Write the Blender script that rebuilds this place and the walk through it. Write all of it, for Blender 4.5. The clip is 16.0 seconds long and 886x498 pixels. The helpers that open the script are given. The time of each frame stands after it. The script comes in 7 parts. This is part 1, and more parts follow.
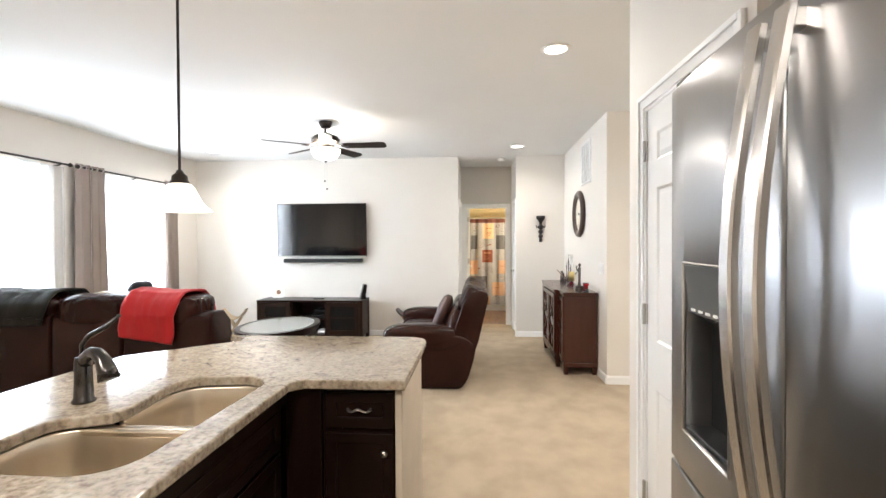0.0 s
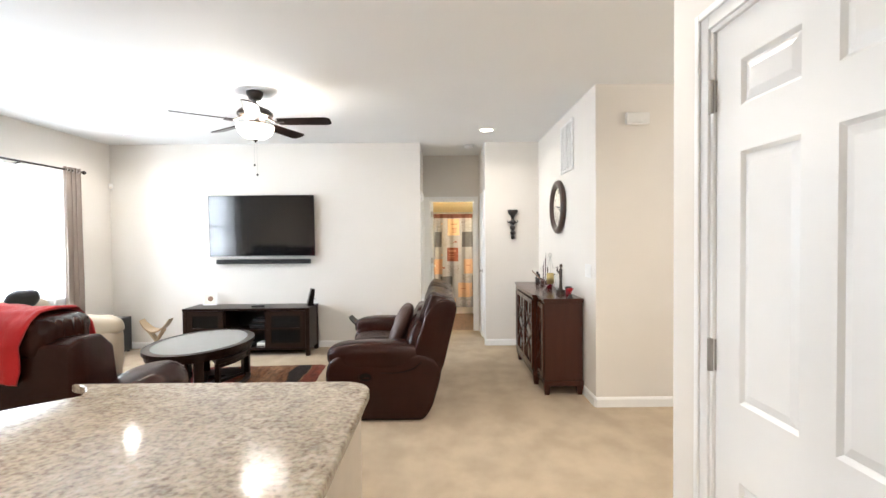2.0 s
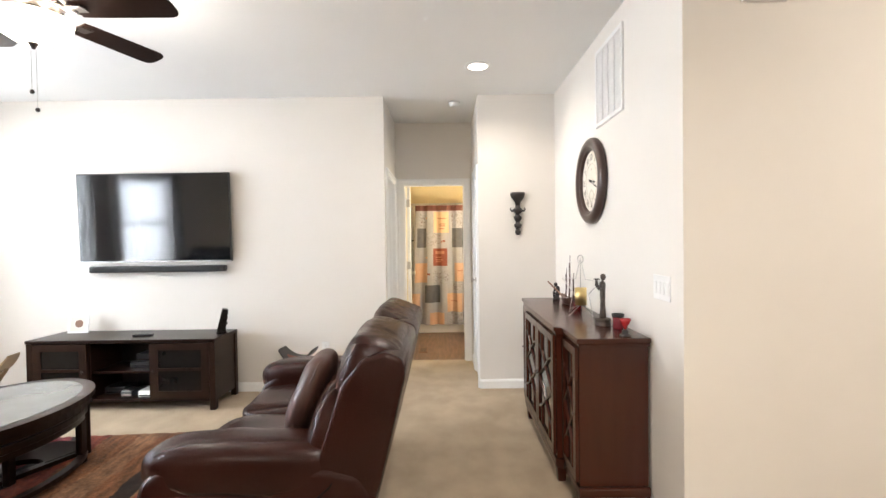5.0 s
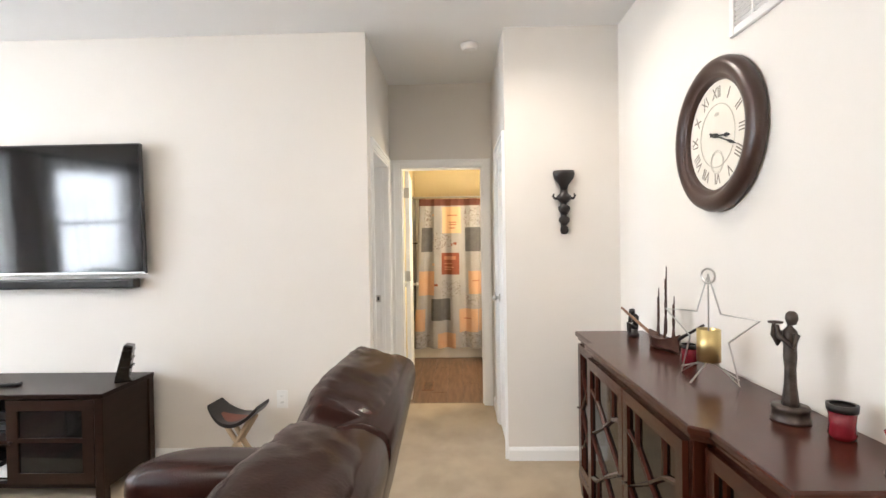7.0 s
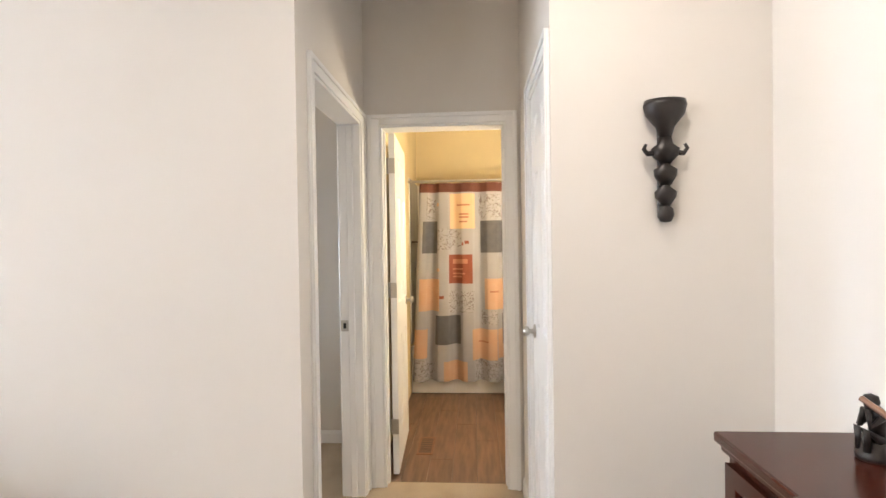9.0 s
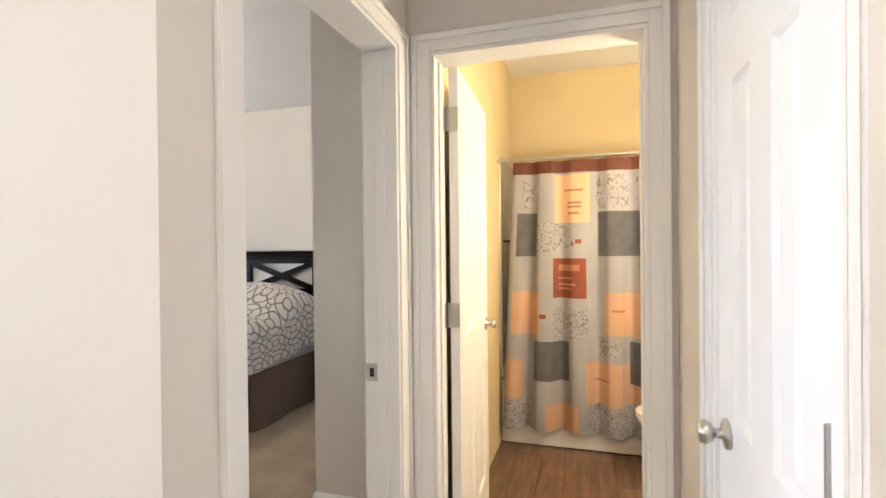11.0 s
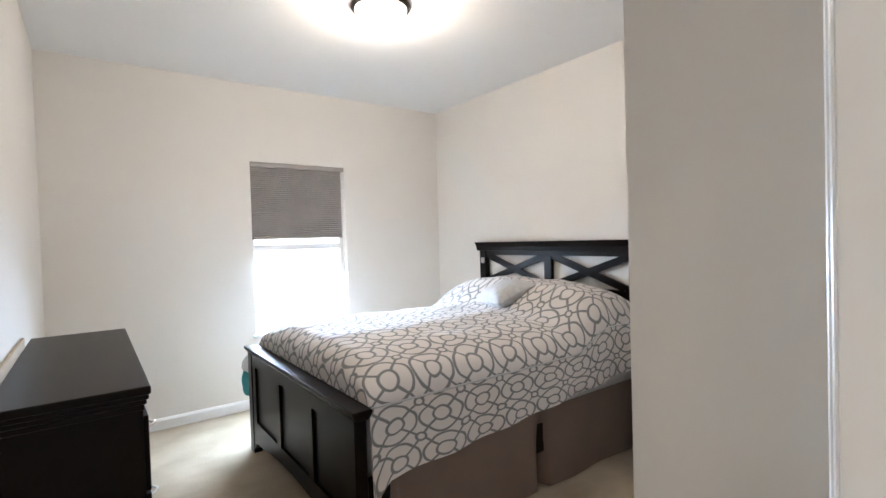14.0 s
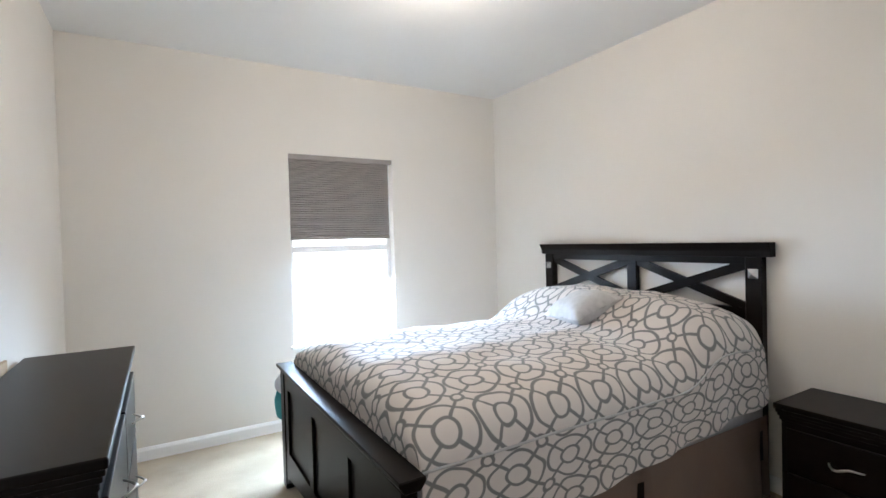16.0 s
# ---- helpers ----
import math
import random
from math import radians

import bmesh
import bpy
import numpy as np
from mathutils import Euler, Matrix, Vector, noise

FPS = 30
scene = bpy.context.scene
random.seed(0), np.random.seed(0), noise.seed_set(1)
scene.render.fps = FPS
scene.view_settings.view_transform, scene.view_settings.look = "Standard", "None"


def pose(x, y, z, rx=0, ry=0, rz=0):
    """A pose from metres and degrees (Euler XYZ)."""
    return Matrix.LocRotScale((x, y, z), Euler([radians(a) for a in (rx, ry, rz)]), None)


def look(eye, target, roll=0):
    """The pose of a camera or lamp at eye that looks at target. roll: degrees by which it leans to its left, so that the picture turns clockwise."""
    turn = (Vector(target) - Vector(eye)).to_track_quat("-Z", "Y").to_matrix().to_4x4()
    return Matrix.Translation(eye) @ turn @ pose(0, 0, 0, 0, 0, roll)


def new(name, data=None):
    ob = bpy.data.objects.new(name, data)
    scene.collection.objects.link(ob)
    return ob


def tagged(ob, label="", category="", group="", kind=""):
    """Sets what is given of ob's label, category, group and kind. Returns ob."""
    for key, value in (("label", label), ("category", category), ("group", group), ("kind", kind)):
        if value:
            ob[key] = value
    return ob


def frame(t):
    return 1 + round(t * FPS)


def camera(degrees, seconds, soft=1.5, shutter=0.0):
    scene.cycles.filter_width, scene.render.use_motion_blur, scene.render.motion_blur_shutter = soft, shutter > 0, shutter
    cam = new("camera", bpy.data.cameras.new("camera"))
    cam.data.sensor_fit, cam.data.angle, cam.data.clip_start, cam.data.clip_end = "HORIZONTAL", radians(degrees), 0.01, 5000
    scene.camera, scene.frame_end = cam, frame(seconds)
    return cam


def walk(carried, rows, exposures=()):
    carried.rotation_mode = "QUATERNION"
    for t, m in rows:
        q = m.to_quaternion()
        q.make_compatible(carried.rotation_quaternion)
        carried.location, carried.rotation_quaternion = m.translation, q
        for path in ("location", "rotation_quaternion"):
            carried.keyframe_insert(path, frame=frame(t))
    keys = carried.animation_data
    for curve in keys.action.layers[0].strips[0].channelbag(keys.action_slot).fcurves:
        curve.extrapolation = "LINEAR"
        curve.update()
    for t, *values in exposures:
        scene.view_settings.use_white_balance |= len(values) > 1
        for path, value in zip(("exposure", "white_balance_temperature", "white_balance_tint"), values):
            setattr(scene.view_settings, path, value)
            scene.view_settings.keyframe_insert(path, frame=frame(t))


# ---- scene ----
cam = camera(85.5, 16.0)
PATH = [
    (0, (0.036, -0.252, 1.461), (-0.111, 1.743, 1.431), -0.3),
    (0.5, (0.021, -0.051, 1.472), (-0.05, 1.947, 1.436), -0.3),
    (1, (0.021, 0.139, 1.476), (-0.033, 2.138, 1.438), -0.4),
    (1.5, (0.034, 0.371, 1.466), (-0.004, 2.37, 1.427), -0.5),
    (2, (0.018, 0.621, 1.47), (0.023, 2.62, 1.425), -0.5),
    (2.5, (0.048, 0.91, 1.456), (0.071, 2.91, 1.413), -0.5),
    (3, (0.104, 1.236, 1.445), (0.129, 3.235, 1.4), -0.7),
    (3.5, (0.182, 1.569, 1.45), (0.201, 3.568, 1.404), -0.7),
    (4, (0.252, 1.905, 1.436), (0.262, 3.904, 1.392), -0.7),
    (6.5, (0.299, 3.723, 1.397), (0.261, 5.722, 1.37), -0.9),
    (7, (0.293, 4.07, 1.403), (0.24, 6.069, 1.379), -0.9),
    (7.5, (0.292, 4.417, 1.396), (0.233, 6.416, 1.381), -0.9),
    (8, (0.31, 4.781, 1.402), (0.238, 6.78, 1.378), -0.9),
    (8.2, (0.317, 4.93, 1.401), (0.237, 6.928, 1.374), -0.9),
    (10.5, (0.393, 6.359, 1.366), (-0.015, 8.317, 1.362), -0.6),
    (11, (0.355, 6.582, 1.375), (-0.23, 8.494, 1.364), -0.6),
    (11.5, (0.276, 6.805, 1.368), (-0.511, 8.644, 1.36), -0.8),
    (12, (0.196, 6.988, 1.369), (-0.789, 8.728, 1.353), -1.1),
    (12.5, (0.089, 7.173, 1.381), (-1.085, 8.791, 1.36), -1.4),
    (13, (-0.032, 7.307, 1.386), (-1.35, 8.812, 1.355), -1.6),
    (13.5, (-0.134, 7.444, 1.399), (-1.597, 8.807, 1.361), -1.7),
    (14, (-0.256, 7.568, 1.387), (-1.866, 8.753, 1.345), -1.7),
    (14.5, (-0.41, 7.672, 1.395), (-2.102, 8.738, 1.359), -1.7),
    (15, (-0.536, 7.736, 1.392), (-2.246, 8.773, 1.355), -1.6),
    (15.5, (-0.677, 7.782, 1.389), (-2.392, 8.811, 1.353), -1.6),
    (16, (-0.755, 7.81, 1.399), (-2.475, 8.831, 1.363), -1.5),
]
walk(cam, [(t, look(eye, target, roll)) for t, eye, target, roll in PATH],
     [(0.0, 0.0, 6150, 9), (1.5, -0.02, 6150, 9), (4.0, 0.05, 6350, 11), (6.5, 0.0, 6300, 11), (8.0, -0.11, 6550, 13), (10.5, -0.05, 6500, 14), (11.5, 0.06, 6450, 14), (12.0, 0.06, 6400, 14), (13.0, 0.04, 6300, 14), (13.7, 0.02, 6250, 13), (14.5, -0.04, 6150, 12), (16.0, -0.08, 6100, 11)])

# ---- light ----
scene.view_settings.exposure = 0.0
world = bpy.data.worlds.new("sky")
scene.world = world
world.use_nodes = True
sky = world.node_tree.nodes.new("ShaderNodeTexSky")
sky.sky_type = "NISHITA"
sky.sun_disc = False
sky.sun_elevation, sky.sun_rotation = radians(40), radians(150)
world.node_tree.links.new(sky.outputs[0], world.node_tree.nodes["Background"].inputs[0])
world.node_tree.nodes["Background"].inputs[1].default_value = 0.12
sun = new("sun", bpy.data.lights.new("sun", "SUN"))
sun.data.energy, sun.data.angle, sun.data.color = 2.0, radians(0.5), (1.0, 0.95, 0.88)
sun.matrix_world = look((6, 6, 8), (0, 0, 0))


def area_lamp(name, m, w, h, watts, colour, spread=180):
    lamp = new(name, bpy.data.lights.new(name, "AREA"))
    lamp.data.shape, lamp.data.size, lamp.data.size_y = "RECTANGLE", w, h
    lamp.data.energy, lamp.data.color, lamp.data.spread = watts, colour, radians(spread)
    lamp.matrix_world = m
    return lamp


def bulb(name, place, watts, colour, radius=0.05):
    lamp = new(name, bpy.data.lights.new(name, "POINT"))
    lamp.data.energy, lamp.data.color, lamp.data.shadow_soft_size = watts, colour, radius
    lamp.location = place
    return lamp


DAY, WARM, AMBER = (0.84, 0.92, 1.0), (1.0, 0.90, 0.78), (1.0, 0.865, 0.63)
area_lamp("window_light", look((-4.66, 3.75, 1.55), (0, 3.75, 1.3)), 1.2, 1.3, 142, DAY)
area_lamp("window_light", look((-4.66, 5.70, 1.55), (0, 5.7, 1.3)), 1.2, 1.3, 142, DAY)
area_lamp("window_light", look((-4.66, 9.11, 1.05), (-3.9, 9.0, 0.2)), 0.82, 0.75, 150, (0.60, 0.79, 1.0), 140)
SPOTS = [(0.565, 3.07), (0.57, 6.40), (-3.73, 6.35), (-0.4, -1.2), (-2.3, -0.6)]
for sx, sy in SPOTS:
    area_lamp("downlight_glow", look((sx, sy, 2.745), (sx, sy, 0)), 0.12, 0.12, 13 if sy > 5 else 34 if sy > 0 else 84, WARM, 150)
for k in range(3):
    a = radians(120 * k + 20)
    bulb("fan_bulb", (-1.615 + 0.13 * math.cos(a), 4.87 + 0.13 * math.sin(a), 2.47), 18, WARM, 0.03)
bulb("entry_bulb", (3.3, 3.6, 2.3), 45, WARM, 0.10)
bulb("pendant_bulb", (-1.305, 1.82, 1.64), 8, WARM, 0.03)
bulb("bath_bulb", (1.08, 8.85, 1.72), 74, AMBER, 0.12)
bulb("bedroom_bulb", (-2.68, 8.96, 2.58), 35, (1.0, 0.86, 0.70), 0.10)


# ---- materials ----
def material(name, colour, rough=0.6, metal=0.0, second=None, scale=6.0, grain=120.0, bump=0.1, mix=0.5, stretch=(1, 1, 1), spec=0.5, coat=0.0, depth=0.002, sheen=0.0):
    """Base colour with slow blotches towards a second colour, and a fine grain in relief."""
    mat = bpy.data.materials.new(name)
    mat.use_nodes = True
    t, n = mat.node_tree, mat.node_tree.nodes
    b = n["Principled BSDF"]
    b.inputs["Roughness"].default_value, b.inputs["Metallic"].default_value = rough, metal
    b.inputs["Specular IOR Level"].default_value, b.inputs["Coat Weight"].default_value = spec, coat
    b.inputs["Sheen Weight"].default_value = sheen
    co = n.new("ShaderNodeTexCoord")
    mp = n.new("ShaderNodeMapping")
    mp.inputs["Scale"].default_value = stretch
    t.links.new(co.outputs["Object"], mp.inputs["Vector"])
    slow, fine = n.new("ShaderNodeTexNoise"), n.new("ShaderNodeTexNoise")
    for node, s, d in ((slow, scale, 4), (fine, grain, 3)):
        node.inputs["Scale"].default_value, node.inputs["Detail"].default_value = s, d
        t.links.new(mp.outputs[0], node.inputs["Vector"])
    ramp = n.new("ShaderNodeMapRange")
    ramp.inputs["From Min"].default_value, ramp.inputs["From Max"].default_value = 0.35, 0.65
    ramp.inputs["To Max"].default_value = mix
    t.links.new(slow.outputs["Fac"], ramp.inputs["Value"])
    blend = n.new("ShaderNodeMix")
    blend.data_type = "RGBA"
    blend.inputs[6].default_value = (*colour, 1)
    blend.inputs[7].default_value = (*(second or [c * 0.82 for c in colour]), 1)
    t.links.new(ramp.outputs[0], blend.inputs[0])
    t.links.new(blend.outputs[2], b.inputs["Base Color"])
    if bump:
        bp = n.new("ShaderNodeBump")
        bp.inputs["Strength"].default_value, bp.inputs["Distance"].default_value = bump, depth
        t.links.new(fine.outputs["Fac"], bp.inputs["Height"])
        t.links.new(bp.outputs[0], b.inputs["Normal"])
    return mat


def glowing(name, colour, strength):
    mat = material(name, colour, 0.4, bump=0)
    b = mat.node_tree.nodes["Principled BSDF"]
    b.inputs["Emission Color"].default_value, b.inputs["Emission Strength"].default_value = (*colour, 1), strength
    return mat


def clear_glass(name, rough=0.0, colour=(1, 1, 1)):
    mat = bpy.data.materials.new(name)
    mat.use_nodes = True
    b = mat.node_tree.nodes["Principled BSDF"]
    b.inputs["Base Color"].default_value = (*colour, 1)
    b.inputs["Transmission Weight"].default_value, b.inputs["Roughness"].default_value, b.inputs["IOR"].default_value = 1.0, rough, 1.45
    return mat


PAINT = material("cream_wall_paint", (0.74, 0.705, 0.655), 0.75, second=(0.70, 0.665, 0.615), scale=1.5, grain=260, bump=0.12, depth=0.001)
CEIL = material("white_ceiling_paint", (0.80, 0.80, 0.79), 0.85, second=(0.77, 0.77, 0.76), scale=1.2, grain=180, bump=0.15, depth=0.001)
TRIM = material("white_gloss_trim", (0.86, 0.86, 0.85), 0.32, second=(0.82, 0.82, 0.81), scale=4, grain=60, bump=0.03)
BATH = material("yellow_bath_paint", (0.70, 0.575, 0.34), 0.7, scale=2, grain=220, bump=0.1, depth=0.001)
CARPET = material("beige_cut_pile_carpet", (0.50, 0.405, 0.29), 0.95, second=(0.32, 0.245, 0.165), scale=4.2, grain=240, bump=1.0, mix=0.5, stretch=(1.0, 0.75, 1), depth=0.008)
DARKWOOD = material("espresso_stained_wood", (0.010, 0.0042, 0.0028), 0.28, second=(0.019, 0.0075, 0.0045), scale=5, grain=90, bump=0.06, stretch=(1, 1, 8), spec=0.13)
LEATHER = material("brown_leather", (0.026, 0.0076, 0.0051), 0.27, second=(0.013, 0.0036, 0.0026), scale=3, grain=150, bump=0.35, depth=0.002, spec=0.21)


# ---- plan ----
CEILING, BED_CEILING = 2.77, 2.74
WEST, TVY, EAST = -4.474, 7.15, 1.34
HALL_W, HALL_E, BATHY = -0.268, 0.615, 8.197
ENDY, PANTRY_X, PANTRY_N = 4.731, 0.80, 2.235
HEAD = 2.062
BED_E = HALL_W - 0.12
BEDS, BEDN, ALC_X, ALC_Y = 7.30, 10.62, -1.04, 8.80

# ---- building blocks ----
def part(name, bm, material, parent=None, label="", smooth=False):
    """One mesh object, in world metres, under a thing or a part."""
    me = bpy.data.meshes.new(name)
    bmesh.ops.recalc_face_normals(bm, faces=bm.faces[:])
    bm.to_mesh(me)
    bm.free()
    me.materials.append(material)
    if smooth:
        me.shade_smooth()
    ob = new(name, me)
    if parent:
        ob.parent = parent
        ob.matrix_parent_inverse = parent.matrix_world.inverted()
    if label:
        ob["label"] = label
    return ob


def thing(name, place, label, category, group=""):
    ob = new(name)
    ob.matrix_world = Matrix.Translation(place)
    bpy.context.view_layer.update()
    return tagged(ob, label, category, group)


def setting(ob, label, category):
    return tagged(ob, label, category, kind="structure")


def box(x0, x1, y0, y1, z0, z1, bev=0.0, seg=2, bm=None):
    """A box, with its edges rounded; added to bm if one is given."""
    b = bmesh.new()
    bmesh.ops.create_cube(b, size=1.0)
    for v in b.verts:
        v.co = Vector(((x0 + x1) / 2 + v.co.x * (x1 - x0), (y0 + y1) / 2 + v.co.y * (y1 - y0), (z0 + z1) / 2 + v.co.z * (z1 - z0)))
    if bev:
        bmesh.ops.bevel(b, geom=b.edges[:], offset=bev, segments=seg, profile=0.5, affect="EDGES", clamp_overlap=True)
    return join(bm, b)


def join(bm, b):
    if bm is None:
        return b
    me = bpy.data.meshes.new("scrap")
    b.to_mesh(me)
    b.free()
    bm.from_mesh(me)
    bpy.data.meshes.remove(me)
    return bm


def moved(b, m):
    bmesh.ops.transform(b, matrix=m, verts=b.verts[:])
    return b


def prism(points, a0, a1, axis="z", bev=0.0, seg=2, bm=None):
    """A flat outline pulled straight along an axis. points are (x, y), (x, z) or (y, z)."""
    b = bmesh.new()
    put = {"z": lambda p, a: (p[0], p[1], a), "y": lambda p, a: (p[0], a, p[1]), "x": lambda p, a: (a, p[0], p[1])}[axis]
    low = [b.verts.new(put(p, a0)) for p in points]
    high = [b.verts.new(put(p, a1)) for p in points]
    n = len(points)
    b.faces.new(low)
    b.faces.new(high)
    for i in range(n):
        b.faces.new((low[i], low[(i + 1) % n], high[(i + 1) % n], high[i]))
    bmesh.ops.recalc_face_normals(b, faces=b.faces[:])
    if bev:
        bmesh.ops.bevel(b, geom=b.edges[:], offset=bev, segments=seg, profile=0.5, affect="EDGES", clamp_overlap=True)
    return join(bm, b)


def lathe(profile, place=(0, 0, 0), seg=24, bm=None, axis="z"):
    """A turned body: (radius, height) pairs swept round an axis."""
    b = bmesh.new()
    rings = []
    for r, z in profile:
        if r < 1e-5:
            rings.append([b.verts.new((0, 0, z))])
        else:
            rings.append([b.verts.new((r * math.cos(2 * math.pi * k / seg), r * math.sin(2 * math.pi * k / seg), z)) for k in range(seg)])
    for lo, hi in zip(rings, rings[1:]):
        for k in range(seg):
            j = (k + 1) % seg
            if len(lo) == 1 and len(hi) > 1:
                b.faces.new((lo[0], hi[k], hi[j]))
            elif len(hi) == 1 and len(lo) > 1:
                b.faces.new((lo[k], lo[j], hi[0]))
            elif len(lo) > 1:
                b.faces.new((lo[k], lo[j], hi[j], hi[k]))
    turn = {"z": Matrix(), "x": Matrix.Rotation(radians(90), 4, "Y"), "y": Matrix.Rotation(radians(-90), 4, "X")}[axis]
    moved(b, Matrix.Translation(place) @ turn)
    return join(bm, b)


def tube(points, radius, seg=10, bm=None, closed=False):
    """A round bar along a line of points; radius may be one number or one for each point."""
    b = bmesh.new()
    pts = [Vector(p) for p in points]
    rad = radius if isinstance(radius, (list, tuple)) else [radius] * len(pts)
    rings, side = [], None
    n = len(pts)
    for i, p in enumerate(pts):
        before = pts[i - 1] if i or closed else pts[0]
        after = pts[(i + 1) % n] if i < n - 1 or closed else pts[-1]
        way = (after - before).normalized()
        if side is None:
            side = way.orthogonal().normalized()
        side = (side - way * side.dot(way)).normalized()
        up = way.cross(side)
        rings.append([b.verts.new(p + rad[i] * (math.cos(2 * math.pi * k / seg) * side + math.sin(2 * math.pi * k / seg) * up)) for k in range(seg)])
    pairs = list(zip(rings, rings[1:])) + ([(rings[-1], rings[0])] if closed else [])
    for lo, hi in pairs:
        for k in range(seg):
            b.faces.new((lo[k], lo[(k + 1) % seg], hi[(k + 1) % seg], hi[k]))
    if not closed:
        b.faces.new(rings[0])
        b.faces.new(rings[-1])
    return join(bm, b)


def arc(cx, cy, r, a0, a1, n=6):
    return [(cx + r * math.cos(radians(a0 + (a1 - a0) * k / n)), cy + r * math.sin(radians(a0 + (a1 - a0) * k / n))) for k in range(n + 1)]


def pillow(x0, x1, y0, y1, z0, z1, seg=8, power=4.0, bm=None, puff=1.0):
    """A cushion: a box swollen into a superellipsoid."""
    b = bmesh.new()
    bmesh.ops.create_cube(b, size=2.0)
    bmesh.ops.subdivide_edges(b, edges=b.edges[:], cuts=seg, use_grid_fill=True)
    c = Vector(((x0 + x1) / 2, (y0 + y1) / 2, (z0 + z1) / 2))
    h = Vector(((x1 - x0) / 2, (y1 - y0) / 2, (z1 - z0) / 2))
    for v in b.verts:
        u = v.co
        r = (abs(u.x) ** power + abs(u.y) ** power + abs(u.z) ** power) ** (1 / power)
        v.co = Vector((c.x + h.x * u.x / r, c.y + h.y * u.y / r, c.z + h.z * u.z / r))
    return join(bm, b)


def pierced(axis, a0, a1, z0, z1, b0, b1, openings, bm=None):
    """An upright slab along an axis, from b0 to b1 thick, in one piece round its openings (from, to, bottom, top)."""
    cuts = sorted({a0, a1, *[v for o in openings for v in o[:2]]})
    levels = sorted({z0, z1, *[v for o in openings for v in o[2:]]})
    b = bmesh.new()
    spot = {}

    def vert(a, z):
        if (a, z) not in spot:
            spot[(a, z)] = b.verts.new((a, b0, z) if axis == "x" else (b0, a, z))
        return spot[(a, z)]

    for p, q in zip(cuts, cuts[1:]):
        for lo, hi in zip(levels, levels[1:]):
            if not any(o[0] <= p and q <= o[1] and o[2] <= lo and hi <= o[3] for o in openings):
                b.faces.new((vert(p, lo), vert(q, lo), vert(q, hi), vert(p, hi)))
    made = bmesh.ops.extrude_face_region(b, geom=b.faces[:])["geom"]
    shift = Vector((0, b1 - b0, 0)) if axis == "x" else Vector((b1 - b0, 0, 0))
    bmesh.ops.translate(b, vec=shift, verts=[g for g in made if isinstance(g, bmesh.types.BMVert)])
    return join(bm, b)


def wall(name, axis, a0, a1, b0, b1, openings=(), top=CEILING + 0.03, mat=None, label="cream painted plaster wall"):
    """A wall along an axis from a0 to a1, from b0 to b1 thick; openings are (from, to, bottom, top)."""
    b = pierced(axis, a0, a1, 0.0, top, b0, b1, openings)
    return setting(part(name, b, mat or PAINT), label, "wall")


# ---- more materials ----
def nodes_of(mat):
    return mat.node_tree, mat.node_tree.nodes, mat.node_tree.nodes["Principled BSDF"]


def ramp_node(n, stops, constant=False):
    r = n.new("ShaderNodeValToRGB")
    r.color_ramp.interpolation = "CONSTANT" if constant else "LINEAR"
    while len(r.color_ramp.elements) < len(stops):
        r.color_ramp.elements.new(0.5)
    for e, (p, c) in zip(r.color_ramp.elements, stops):
        e.position, e.color = p, (*c, 1)
    return r


def speckled_granite():
    mat = material("beige_speckled_granite", (0.5, 0.45, 0.38), 0.09, bump=0.02, grain=70, spec=0.5)
    t, n, b = nodes_of(mat)
    co = n.new("ShaderNodeTexCoord")
    big, fine, grit = n.new("ShaderNodeTexNoise"), n.new("ShaderNodeTexNoise"), n.new("ShaderNodeTexVoronoi")
    big.inputs["Scale"].default_value, fine.inputs["Scale"].default_value, grit.inputs["Scale"].default_value = 20, 60, 90
    big.inputs["Detail"].default_value, fine.inputs["Detail"].default_value = 5, 6
    big.inputs["Distortion"].default_value = 0.8
    for node in (big, fine, grit):
        t.links.new(co.outputs["Object"], node.inputs["Vector"])
    base = ramp_node(n, [(0.32, (0.14, 0.105, 0.072)), (0.43, (0.26, 0.205, 0.145)), (0.54, (0.33, 0.27, 0.198)), (0.68, (0.43, 0.38, 0.305))])
    spots = ramp_node(n, [(0.36, (0.085, 0.062, 0.045)), (0.45, (0.25, 0.20, 0.15)), (0.62, (0.40, 0.35, 0.28))])
    t.links.new(big.outputs["Fac"], base.inputs[0])
    t.links.new(fine.outputs["Fac"], spots.inputs[0])
    m1 = n.new("ShaderNodeMix")
    m1.data_type = "RGBA"
    m1.inputs[0].default_value = 0.46
    t.links.new(base.outputs[0], m1.inputs[6])
    t.links.new(spots.outputs[0], m1.inputs[7])
    m2 = n.new("ShaderNodeMix")
    m2.data_type, m2.blend_type = "RGBA", "MULTIPLY"
    m2.inputs[0].default_value = 0.06
    t.links.new(m1.outputs[2], m2.inputs[6])
    t.links.new(grit.outputs["Color"], m2.inputs[7])
    t.links.new(m2.outputs[2], b.inputs["Base Color"])
    return mat


